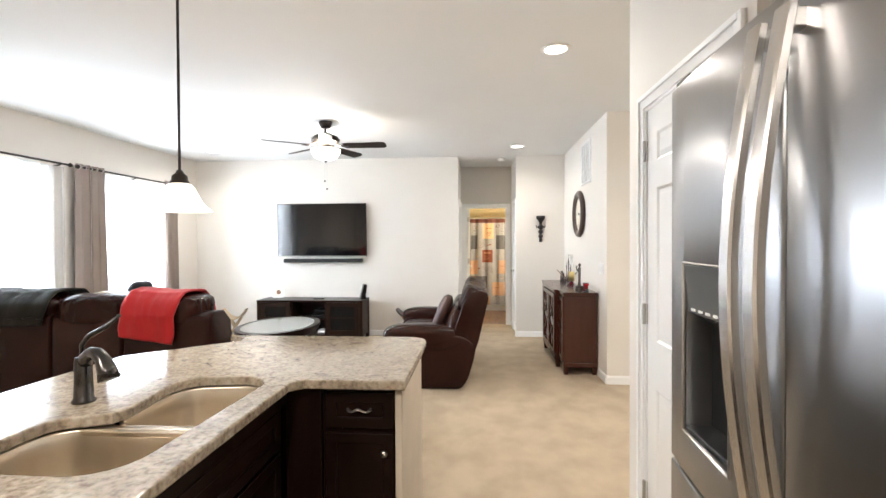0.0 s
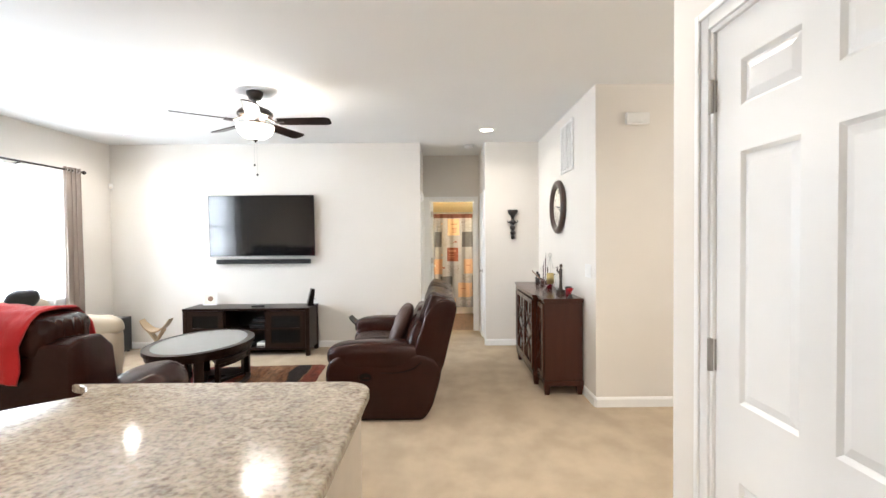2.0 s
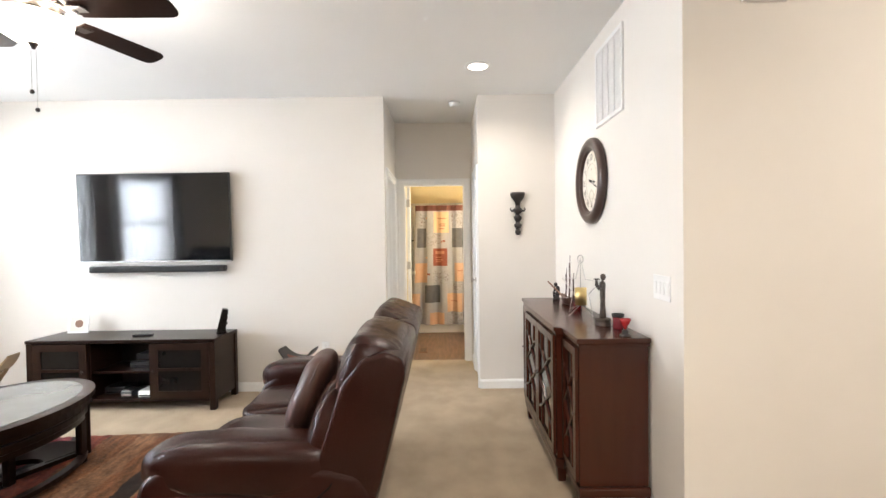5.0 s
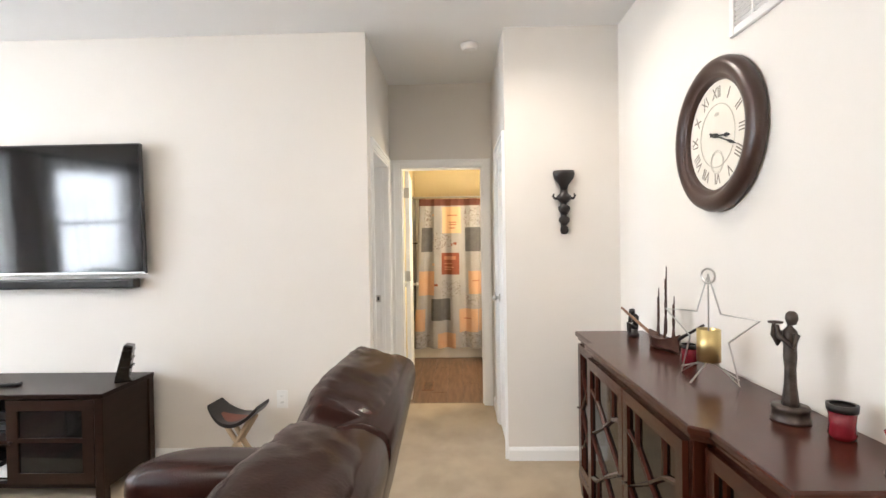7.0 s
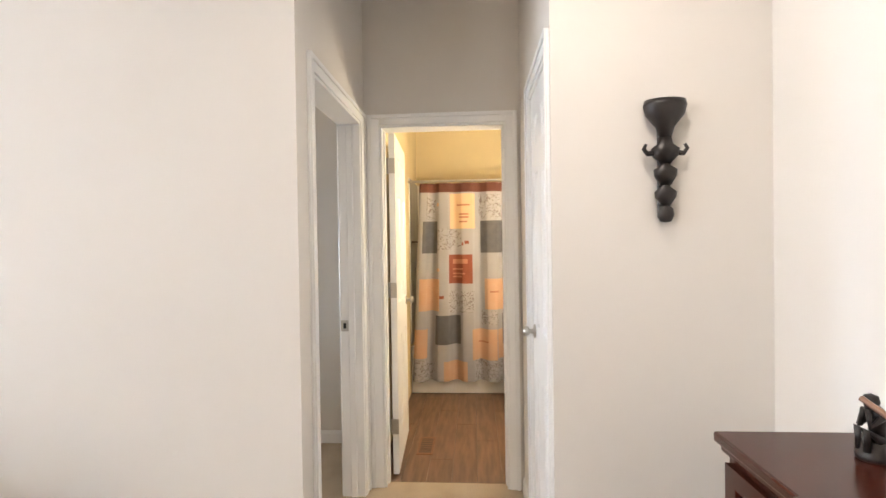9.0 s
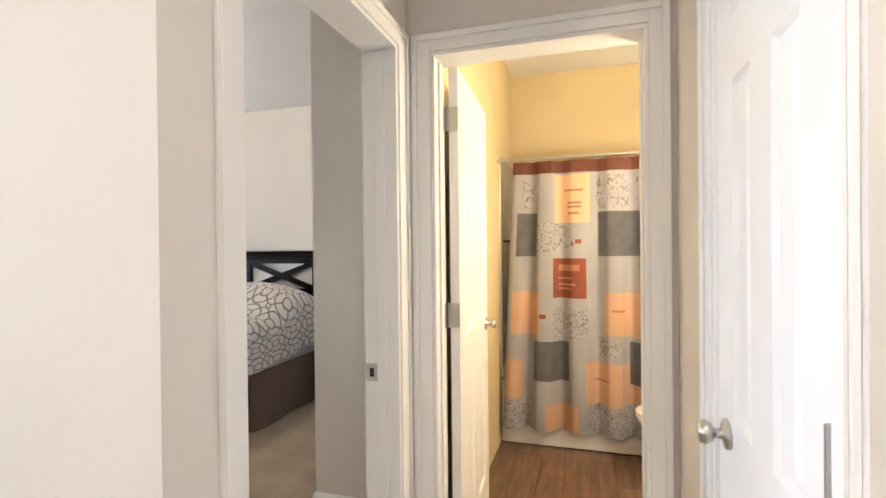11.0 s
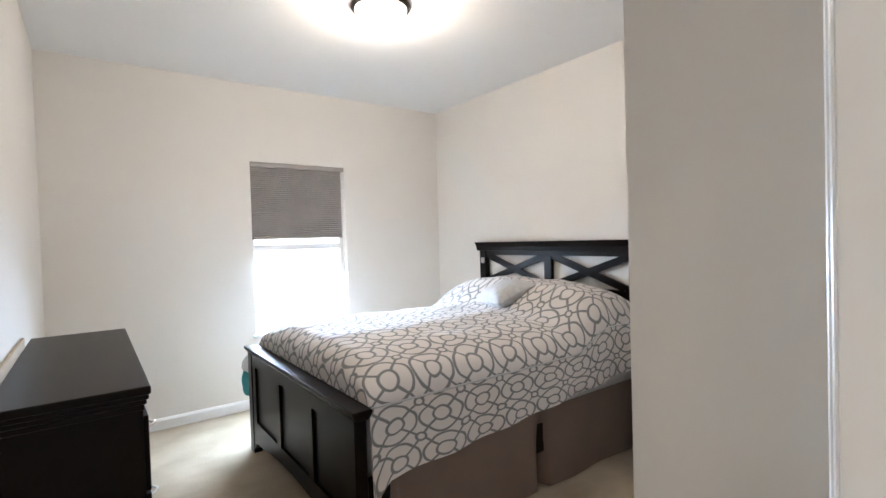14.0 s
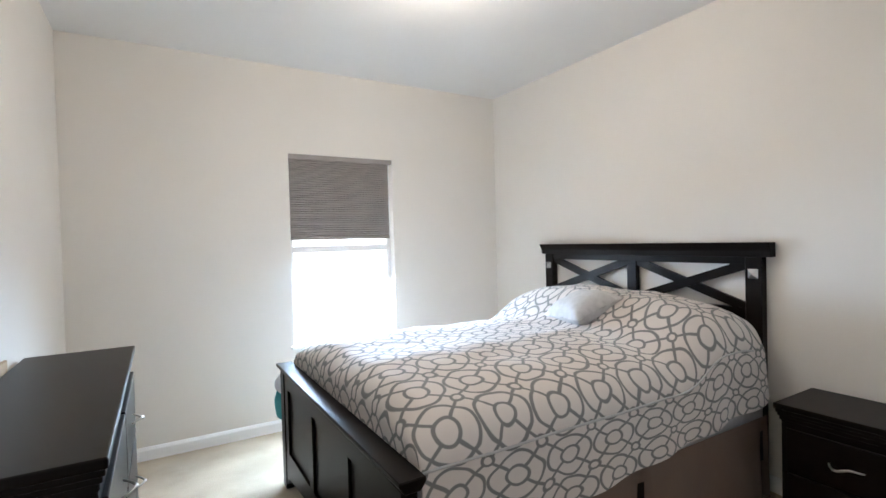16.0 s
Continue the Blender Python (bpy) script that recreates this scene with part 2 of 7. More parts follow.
def striped_rug():
    mat = material("striped_shag_rug", (0.4, 0.2, 0.1), 0.95, bump=1.0, grain=160, depth=0.012)
    t, n, b = nodes_of(mat)
    co, sep = n.new("ShaderNodeTexCoord"), n.new("ShaderNodeSeparateXYZ")
    wob, tuft = n.new("ShaderNodeTexNoise"), n.new("ShaderNodeTexNoise")
    wob.inputs["Scale"].default_value, tuft.inputs["Scale"].default_value = 3.0, 55
    t.links.new(co.outputs["Object"], wob.inputs["Vector"])
    t.links.new(co.outputs["Object"], tuft.inputs["Vector"])
    t.links.new(co.outputs["Object"], sep.inputs[0])
    a, c = n.new("ShaderNodeMath"), n.new("ShaderNodeMath")
    a.operation = c.operation = "MULTIPLY_ADD"
    t.links.new(wob.outputs["Fac"], a.inputs[0])
    a.inputs[1].default_value = 0.16
    t.links.new(sep.outputs["X"], a.inputs[2])
    t.links.new(tuft.outputs["Fac"], c.inputs[0])
    c.inputs[1].default_value = 0.05
    t.links.new(a.outputs[0], c.inputs[2])
    rng = n.new("ShaderNodeMapRange")
    rng.inputs["From Min"].default_value, rng.inputs["From Max"].default_value = -0.98, 1.21
    t.links.new(c.outputs[0], rng.inputs["Value"])
    tan, rust, dark, red, sand = (0.37, 0.150, 0.060), (0.36, 0.072, 0.034), (0.034, 0.019, 0.014), (0.33, 0.028, 0.030), (0.46, 0.23, 0.11)
    stripes = ramp_node(n, [(0.0, dark), (0.10, red), (0.24, sand), (0.33, red), (0.50, dark), (0.54, rust), (0.62, tan), (0.72, sand), (0.79, tan), (0.845, dark), (0.915, sand), (0.925, rust)], True)
    t.links.new(rng.outputs[0], stripes.inputs[0])
    shade = n.new("ShaderNodeMix")
    shade.data_type, shade.blend_type = "RGBA", "MULTIPLY"
    shade.inputs[0].default_value = 0.85
    t.links.new(stripes.outputs[0], shade.inputs[6])
    t.links.new(tuft.outputs["Fac"], shade.inputs[7])
    # the colour is mottled in long clumps, some darker
    lay, clump, tone = n.new("ShaderNodeMapping"), n.new("ShaderNodeTexNoise"), n.new("ShaderNodeMapRange")
    lay.inputs["Scale"].default_value = (26, 7, 10)
    clump.inputs["Scale"].default_value, clump.inputs["Detail"].default_value = 1.0, 4
    tone.inputs["From Min"].default_value, tone.inputs["From Max"].default_value = 0.33, 0.67
    tone.inputs["To Min"].default_value, tone.inputs["To Max"].default_value = 0.50, 1.12
    t.links.new(co.outputs["Object"], lay.inputs[0])
    t.links.new(lay.outputs[0], clump.inputs["Vector"])
    t.links.new(clump.outputs["Fac"], tone.inputs["Value"])
    mottle = n.new("ShaderNodeMix")
    mottle.data_type, mottle.blend_type = "RGBA", "MULTIPLY"
    mottle.inputs[0].default_value = 1.0
    t.links.new(shade.outputs[2], mottle.inputs[6])
    t.links.new(tone.outputs[0], mottle.inputs[7])
    t.links.new(mottle.outputs[2], b.inputs["Base Color"])
    return mat


def trellis_cloth():
    """White cotton with a grey printed trellis of linked rings, laid out by the cloth's own coordinates."""
    mat = material("white_grey_trellis_cotton", (0.7, 0.66, 0.62), 0.85, bump=0.3, grain=220, sheen=0.2)
    t, n, b = nodes_of(mat)

    def calc(op, *args):
        node = n.new("ShaderNodeMath")
        node.operation = op
        for k, v in enumerate(args):
            if isinstance(v, (int, float)):
                node.inputs[k].default_value = v
            else:
                t.links.new(v, node.inputs[k])
        return node.outputs[0]

    uv, warp, off, add, sep = n.new("ShaderNodeUVMap"), n.new("ShaderNodeTexNoise"), n.new("ShaderNodeVectorMath"), n.new("ShaderNodeVectorMath"), n.new("ShaderNodeSeparateXYZ")
    warp.noise_dimensions = "2D"
    warp.inputs["Scale"].default_value, warp.inputs["Detail"].default_value = 6.0, 1.0
    off.operation, add.operation = "MULTIPLY_ADD", "ADD"
    off.inputs[1].default_value, off.inputs[2].default_value = (0.04, 0.04, 0), (-0.02, -0.02, 0)
    t.links.new(uv.outputs[0], warp.inputs["Vector"])
    t.links.new(warp.outputs["Color"], off.inputs[0])
    t.links.new(uv.outputs[0], add.inputs[0])
    t.links.new(off.outputs[0], add.inputs[1])
    t.links.new(add.outputs[0], sep.inputs[0])
    repeat = (0.215, 0.245)
    px, py = (calc("ABSOLUTE", calc("SUBTRACT", calc("FRACT", calc("DIVIDE", sep.outputs[k], repeat[k])), 0.5)) for k in (0, 1))

    def away(x, y):
        return calc("SQRT", calc("ADD", calc("MULTIPLY", x, x), calc("MULTIPLY", y, y)))
    long, short = calc("MAXIMUM", px, py), calc("MINIMUM", px, py)
    ring_a = calc("SUBTRACT", away(px, py), 0.185)
    ring_b = calc("SUBTRACT", away(calc("SUBTRACT", 0.5, px), calc("SUBTRACT", 0.5, py)), 0.10)
    lobe = calc("ABSOLUTE", calc("SUBTRACT", away(calc("SUBTRACT", long, 0.12), short), 0.35))
    tie = calc("MULTIPLY", calc("SUBTRACT", long, short), 0.707)
    inside = calc("MAXIMUM", calc("LESS_THAN", ring_a, 0.0), calc("LESS_THAN", ring_b, 0.0))
    line = calc("MINIMUM", calc("MINIMUM", calc("ABSOLUTE", ring_a), calc("ABSOLUTE", ring_b)), calc("ADD", calc("MINIMUM", lobe, tie), inside))
    r1 = ramp_node(n, [(0.0, (0, 0, 0)), (0.021, (0, 0, 0)), (0.036, (1, 1, 1))])
    t.links.new(line, r1.inputs[0])
    blend = n.new("ShaderNodeMix")
    blend.data_type = "RGBA"
    blend.inputs[6].default_value, blend.inputs[7].default_value = (0.18, 0.18, 0.177, 1), (0.63, 0.575, 0.54, 1)
    t.links.new(r1.outputs[0], blend.inputs[0])
    t.links.new(blend.outputs[2], b.inputs["Base Color"])
    return mat


def brushed_steel(name, colour, rough, stretch):
    mat = material(name, colour, rough, 1.0, scale=2, grain=260, bump=0.04, stretch=stretch)
    nodes_of(mat)[2].inputs["Anisotropic"].default_value = 0.5
    return mat


def sheer_cloth():
    mat = bpy.data.materials.new("white_sheer_voile")
    mat.use_nodes = True
    t, n, b = nodes_of(mat)
    through_cloth, soft, clear, m1, m2 = n.new("ShaderNodeBsdfTranslucent"), n.new("ShaderNodeBsdfDiffuse"), n.new("ShaderNodeBsdfTransparent"), n.new("ShaderNodeMixShader"), n.new("ShaderNodeMixShader")
    weave = n.new("ShaderNodeTexNoise")
    weave.inputs["Scale"].default_value = 60
    soft.inputs[0].default_value = through_cloth.inputs[0].default_value = (0.85, 0.85, 0.84, 1)
    m1.inputs[0].default_value = 0.42
    rng = n.new("ShaderNodeMapRange")
    rng.inputs["To Min"].default_value, rng.inputs["To Max"].default_value = 0.35, 0.55
    t.links.new(weave.outputs["Fac"], rng.inputs["Value"])
    t.links.new(rng.outputs[0], m2.inputs[0])
    t.links.new(through_cloth.outputs[0], m1.inputs[1])
    t.links.new(soft.outputs[0], m1.inputs[2])
    t.links.new(m1.outputs[0], m2.inputs[1])
    t.links.new(clear.outputs[0], m2.inputs[2])
    t.links.new(m2.outputs[0], n["Material Output"].inputs[0])
    return mat


def twig_print():
    """Grey cloth printed with sprays of small dark leaves on thin stems."""
    mat = material("twig_print_cloth", (0.33, 0.315, 0.31), 0.8, bump=0.15)
    t, n, b = nodes_of(mat)
    co, mp, leaf, stem, warp = n.new("ShaderNodeTexCoord"), n.new("ShaderNodeMapping"), n.new("ShaderNodeTexVoronoi"), n.new("ShaderNodeTexVoronoi"), n.new("ShaderNodeTexNoise")
    mp.inputs["Scale"].default_value = (1.5, 0.4, 0.8)
    mp.inputs["Rotation"].default_value = (0, 0.6, 0)
    leaf.inputs["Scale"].default_value = 52
    stem.feature = "DISTANCE_TO_EDGE"
    stem.inputs["Scale"].default_value = 13
    warp.inputs["Scale"].default_value = 14
    add = n.new("ShaderNodeMix")
    add.data_type = "RGBA"
    add.inputs[0].default_value = 0.12
    t.links.new(co.outputs["Object"], warp.inputs["Vector"])
    t.links.new(co.outputs["Object"], add.inputs[6])
    t.links.new(warp.outputs["Color"], add.inputs[7])
    t.links.new(add.outputs[2], stem.inputs["Vector"])
    t.links.new(add.outputs[2], mp.inputs["Vector"])
    t.links.new(mp.outputs[0], leaf.inputs["Vector"])
    dark, pale = (0.42, 0.32, 0.31), (1, 1, 1)
    r1 = ramp_node(n, [(0.0, dark), (0.26, (0.48, 0.38, 0.37)), (0.34, pale)])
    r2 = ramp_node(n, [(0.0, (0.5, 0.45, 0.44)), (0.016, (0.55, 0.5, 0.49)), (0.03, pale)])
    t.links.new(leaf.outputs["Distance"], r1.inputs[0])
    t.links.new(stem.outputs["Distance"], r2.inputs[0])
    low = n.new("ShaderNodeMix")
    low.data_type, low.blend_type = "RGBA", "DARKEN"
    low.inputs[0].default_value = 1.0
    t.links.new(r1.outputs[0], low.inputs[6])
    t.links.new(r2.outputs[0], low.inputs[7])
    out = n.new("ShaderNodeMix")
    out.data_type, out.blend_type = "RGBA", "MULTIPLY"
    out.inputs[0].default_value = 1.0
    out.inputs[6].default_value = (0.30, 0.295, 0.315, 1)
    t.links.new(low.outputs[2], out.inputs[7])
    t.links.new(out.outputs[2], b.inputs["Base Color"])
    return mat


GRANITE, RUG, TRELLIS, VOILE, TWIG = speckled_granite(), striped_rug(), trellis_cloth(), sheer_cloth(), twig_print()
STEEL = brushed_steel("brushed_stainless_steel", (0.37, 0.37, 0.375), 0.31, (1, 0.02, 1))
# paler than the doors: the bright kitchen's reflection is put into this colour
HANDLESTEEL = brushed_steel("kitchen_lit_handle_steel", (0.62, 0.60, 0.585), 0.27, (1, 1, 0.03))
SINK = brushed_steel("satin_sink_steel", (0.74, 0.66, 0.55), 0.32, (1, 1, 0.05))
NICKEL = material("satin_nickel", (0.55, 0.53, 0.50), 0.3, 1.0, bump=0.02)
HINGE = material("brushed_nickel_hinge", (0.45, 0.43, 0.41), 0.38, 1.0, bump=0.03)
BRONZE = material("oil_rubbed_bronze", (0.04, 0.032, 0.028), 0.38, 0.7, bump=0.05)
PEWTER = material("dark_pewter", (0.075, 0.070, 0.068), 0.24, 1.0, bump=0.03)
BLACK = material("black_plastic", (0.012, 0.012, 0.013), 0.35, bump=0.03)
SCREEN = material("glossy_television_screen", (0.006, 0.006, 0.007), 0.07, bump=0.0, spec=0.7)
GLASSDARK = material("smoked_cabinet_glass", (0.010, 0.009, 0.008), 0.06, bump=0.0, spec=0.28)
CABINET = material("espresso_kitchen_cabinet", (0.0085, 0.0036, 0.0026), 0.30, second=(0.015, 0.006, 0.004), scale=4, grain=70, bump=0.06, stretch=(6, 6, 1), spec=0.11)
BEDWOOD = material("black_brown_bedroom_wood", (0.0045, 0.003, 0.0027), 0.33, second=(0.008, 0.0052, 0.0044), scale=5, grain=90, bump=0.04, stretch=(1, 8, 8), spec=0.11)
CHERRY = material("red_brown_cherry_wood", (0.054, 0.0135, 0.0075), 0.21, second=(0.040, 0.010, 0.0055), scale=4, grain=60, bump=0.05, stretch=(5, 5, 0.7), spec=0.45)
BEIGE = material("beige_end_panel", (0.50, 0.43, 0.34), 0.6, grain=200, bump=0.1)
CREAM = material("cream_leather", (0.41, 0.34, 0.25), 0.40, second=(0.33, 0.27, 0.195), scale=4, grain=150, bump=0.2)
TAUPELEATHER = material("grey_brown_leather", (0.022, 0.017, 0.013), 0.40, second=(0.015, 0.0115, 0.0088), scale=5, grain=160, bump=0.2, spec=0.2)
RED = material("red_fleece_throw", (0.46, 0.012, 0.014), 0.9, second=(0.36, 0.008, 0.010), scale=7, grain=240, bump=0.6, depth=0.004, sheen=0.12)
OLIVE = material("dark_olive_throw", (0.018, 0.0165, 0.0135), 0.9, scale=7, grain=240, bump=0.6, depth=0.004, sheen=0.05, spec=0.2)
DRAPE = material("taupe_satin_drape", (0.33, 0.27, 0.235), 0.6, second=(0.28, 0.225, 0.195), scale=3, grain=300, bump=0.15, sheen=0.3)
SHADE = material("grey_cellular_shade", (0.34, 0.305, 0.285), 0.8, grain=250, bump=0.15)
SKIRT = material("brown_bed_skirt", (0.17, 0.12, 0.095), 0.85, grain=260, bump=0.2)
PILLOW = material("white_lace_pillow", (0.50, 0.49, 0.485), 0.85, second=(0.38, 0.37, 0.37), scale=30, grain=200, bump=0.4)
FROST = material("frosted_green_glass", (0.145, 0.150, 0.147), 0.16, second=(0.12, 0.125, 0.123), scale=6, bump=0.02, spec=0.6)
CERAMIC = material("white_ceramic", (0.80, 0.79, 0.76), 0.12, bump=0.0)
PLASTIC = material("white_plastic", (0.80, 0.79, 0.77), 0.4, bump=0.0)
FACE = material("aged_cream_clock_face", (0.74, 0.70, 0.62), 0.6, second=(0.66, 0.61, 0.52), scale=9, bump=0.03)
INK = material("dark_ink", (0.03, 0.028, 0.026), 0.7, bump=0)
EBONY = material("carved_black_wood", (0.016, 0.012, 0.011), 0.35, grain=90, bump=0.2)
TEAK = material("brown_carved_wood", (0.20, 0.095, 0.05), 0.4, grain=90, bump=0.15)
PALEWOOD = material("pale_carved_wood", (0.46, 0.34, 0.21), 0.5, grain=80, bump=0.15)
BRASS = material("brushed_pale_gold", (0.64, 0.50, 0.23), 0.36, 1.0, bump=0.04)
REDGLASS = material("dark_red_glass", (0.16, 0.009, 0.016), 0.15, bump=0.02)
CANVAS = material("light_grey_curtain_cloth", (0.30, 0.295, 0.315), 0.8, second=(0.25, 0.245, 0.26), scale=5, grain=260, bump=0.15)
PEACH = material("peach_print_cloth", (0.47, 0.28, 0.18), 0.8, second=(0.45, 0.31, 0.22), scale=14, grain=260, bump=0.15)
BAND = material("dark_rust_hem_cloth", (0.105, 0.030, 0.018), 0.8, grain=260, bump=0.15)
SLATE = material("slate_print_cloth", (0.075, 0.075, 0.085), 0.8, second=(0.11, 0.11, 0.12), scale=14, grain=260, bump=0.15)
BRICKRED = material("brick_red_print_cloth", (0.20, 0.050, 0.026), 0.8, second=(0.155, 0.038, 0.02), scale=14, grain=260, bump=0.15)
VINYL = material("brown_wood_plank", (0.19, 0.112, 0.070), 0.36, second=(0.10, 0.056, 0.035), scale=5, grain=60, bump=0.1, stretch=(6, 0.7, 1), mix=0.9)
TEAL = material("teal_cloth", (0.05, 0.30, 0.33), 0.85, bump=0.3)
BULBGLASS = glowing("lit_frosted_glass", (1.0, 0.90, 0.74), 6.0)
SHADEGLASS = glowing("lit_white_shade", (1.0, 0.90, 0.76), 2.6)
LENS = glowing("lit_downlight_lens", (1.0, 0.92, 0.80), 14.0)
OUTSIDE = glowing("bright_overcast_outdoors", (0.93, 0.96, 1.0), 3.6)
GLASS = clear_glass("clear_window_glass")

# ---- structure ----
wall("wall_west", "y", -3.2, BEDN + 0.12, WEST, WEST - 0.18,
     [(3.15, 4.40, 0.82, 2.22), (5.10, 6.32, 0.82, 2.22), (8.675, 9.535, 0.62, 2.09)])
wall("wall_television", "x", WEST, BED_E, TVY, BEDS)
wall("wall_sconce", "x", HALL_E + 0.12, EAST, TVY, TVY + 0.12)
wall("wall_hall_west", "y", TVY, BATHY, HALL_W, BED_E, [(7.325, 8.100, 0, HEAD)])
wall("wall_hall_east", "y", TVY, BATHY, HALL_E, HALL_E + 0.12, [(7.195, 7.76, 0, HEAD)])
wall("wall_bath_door", "x", BED_E, HALL_E + 0.5, BATHY, BATHY + 0.12, [(-0.178, 0.535, 0, HEAD)])
wall("wall_clock", "y", ENDY + 0.12, TVY, EAST, EAST + 0.12)
wall("wall_end", "x", EAST, 4.6, ENDY, ENDY + 0.12)
wall("wall_pantry_west", "y", 1.13, PANTRY_N, PANTRY_X, PANTRY_X + 0.12, [(1.235, 2.010, 0, HEAD)])
wall("wall_pantry_north", "x", PANTRY_X + 0.12, 4.6, PANTRY_N - 0.12, PANTRY_N)
wall("wall_fridge", "y", -3.2, 1.13, 1.42, 1.54)
wall("wall_pantry_south", "x", PANTRY_X + 0.12, 1.54, 1.13, 1.23)
wall("wall_kitchen_south", "x", WEST, 1.54, -3.2, -3.32)
wall("wall_entry_east", "y", PANTRY_N, ENDY, 4.6, 4.72)
wall("wall_bedroom_north", "x", WEST, ALC_X + 0.12, BEDN, BEDN + 0.12)
wall("wall_closet_west", "y", ALC_Y + 0.12, BEDN, ALC_X, ALC_X + 0.12)
wall("wall_closet_south", "x", ALC_X, BED_E, ALC_Y, ALC_Y + 0.12)
wall("wall_bedroom_alcove", "y", BATHY + 0.12, ALC_Y, BED_E, -0.372)
wall("wall_bath_west", "y", BATHY + 0.12, 10.75, -0.37, -0.25, mat=BATH, label="warm yellow painted bathroom wall")
wall("wall_bath_east", "y", BATHY + 0.12, 10.75, 1.3, 1.42, mat=BATH, label="warm yellow painted bathroom wall")
wall("wall_bath_north", "x", -0.25, 1.3, 10.56, 10.75, mat=BATH, label="warm yellow painted bathroom wall")
setting(part("floor", box(WEST - 0.18, 4.72, -3.32, BATHY + 0.06, -0.12, 0.0), CARPET), "beige cut-pile carpet", "carpet")
setting(part("floor_bedroom", box(WEST - 0.18, -0.37, BATHY + 0.06, BEDN + 0.12, -0.12, 0.0), CARPET), "beige cut-pile carpet", "carpet")
floor_bath = setting(part("floor_bath", box(-0.37, 1.42, BATHY + 0.06, 10.75, -0.12, -0.008), BLACK), "brown wood-look plank flooring", "floor")
setting(part("ceiling", box(WEST - 0.18, 4.72, -3.32, 10.75, CEILING, CEILING + 0.12), CEIL), "flat white painted ceiling", "ceiling")
setting(part("ceiling_bedroom", box(WEST - 0.01, BED_E + 0.01, BEDS - 0.01, BEDN + 0.01, BED_CEILING, CEILING - 0.002), CEIL), "flat white painted bedroom ceiling", "ceiling")


def baseboard(axis, a0, a1, plane, out):
    prof = [(0, 0), (0.014 * out, 0), (0.014 * out, 0.066), (0.009 * out, 0.078), (0.005 * out, 0.086), (0, 0.086)]
    pts = [(plane + p, z) for p, z in prof]
    b = prism(pts, a0, a1, "y") if axis == "y" else prism(pts, a0, a1, "x")
    return setting(part("baseboard", b, TRIM), "white painted wooden baseboard", "baseboard")


for a in [("y", -3.2, TVY, WEST, 1), ("x", WEST + 0.014, HALL_W, TVY, -1), ("x", HALL_E, EAST - 0.014, TVY, -1), ("y", ENDY, TVY - 0.014, EAST, -1),
          ("x", EAST, 4.6, ENDY, -1), ("x", PANTRY_X, 4.6, PANTRY_N, 1), ("y", 2.075, PANTRY_N + 0.014, PANTRY_X, -1), ("y", 7.82, BATHY - 0.02, HALL_E, -1),
          ("y", BEDS + 0.014, BEDN, WEST, 1), ("x", WEST, BED_E, BEDS, 1), ("x", WEST + 0.014, ALC_X, BEDN, -1), ("y", ALC_Y - 0.014, BEDN - 0.014, ALC_X, -1),
          ("x", ALC_X, BED_E, ALC_Y, -1), ("y", BATHY, ALC_Y - 0.014, BED_E, -1)]:
    if a[0] == "y":
        baseboard("y", *a[1:])
    else:
        prof = [(0, 0), (0.014 * a[4], 0), (0.014 * a[4], 0.066), (0.009 * a[4], 0.078), (0.005 * a[4], 0.086), (0, 0.086)]
        setting(part("baseboard", prism([(a[3] + p, z) for p, z in prof], a[1], a[2], "x"), TRIM), "white painted wooden baseboard", "baseboard")


def casing(axis, plane, out, a0, a1, top, w0=0.06, w1=0.06, depth=0.12):
    """White moulded trim round a doorway, with its jamb lining and stop."""
    def slab(b, p, q, z0, z1, t0, t1):
        lo, hi = sorted((plane + out * t0, plane + out * t1))
        return box(p, q, lo, hi, z0, z1, 0.002, 1, b) if axis == "x" else box(lo, hi, p, q, z0, z1, 0.002, 1, b)
    b = bmesh.new()
    for p, w, sgn in ((a0, w0, -1), (a1, w1, 1)):
        e = p + sgn * w
        slab(b, min(p, e), max(p, e), 0, top + 0.06, 0, 0.011)
        slab(b, min(e, e - sgn * 0.022), max(e, e - sgn * 0.022), 0, top + 0.06, 0.011, 0.019)
    slab(b, a0, a1, top, top + 0.06, 0, 0.011)
    slab(b, a0 - w0 + 0.022, a1 + w1 - 0.022, top + 0.038, top + 0.06, 0.011, 0.019)
    for p, sgn in ((a0, 1), (a1, -1)):
        slab(b, min(p, p + sgn * 0.014), max(p, p + sgn * 0.014), 0, top - 0.014, -depth, 0.004)
        slab(b, min(p + sgn * 0.014, p + sgn * 0.022), max(p + sgn * 0.014, p + sgn * 0.022), 0, top - 0.022, -depth * 0.62, -depth * 0.33)
    slab(b, a0, a1, top - 0.014, top, -depth, 0.004)
    return setting(part("trim", b, TRIM), "white painted moulded door casing", "door trim")


casing("x", BATHY, -1, -0.178, 0.535, HEAD, w0=0.0705)
casing("y", HALL_W, 1, 7.325, 8.100, HEAD, w1=0.077, depth=0.12)
casing("y", HALL_E, -1, 7.195, 7.76, HEAD, w0=0.034)
casing("y", PANTRY_X, -1, 1.235, 2.010, HEAD)
casing("y", BED_E, -1, 7.325, 8.100, HEAD, w0=0.02, depth=0.0005)


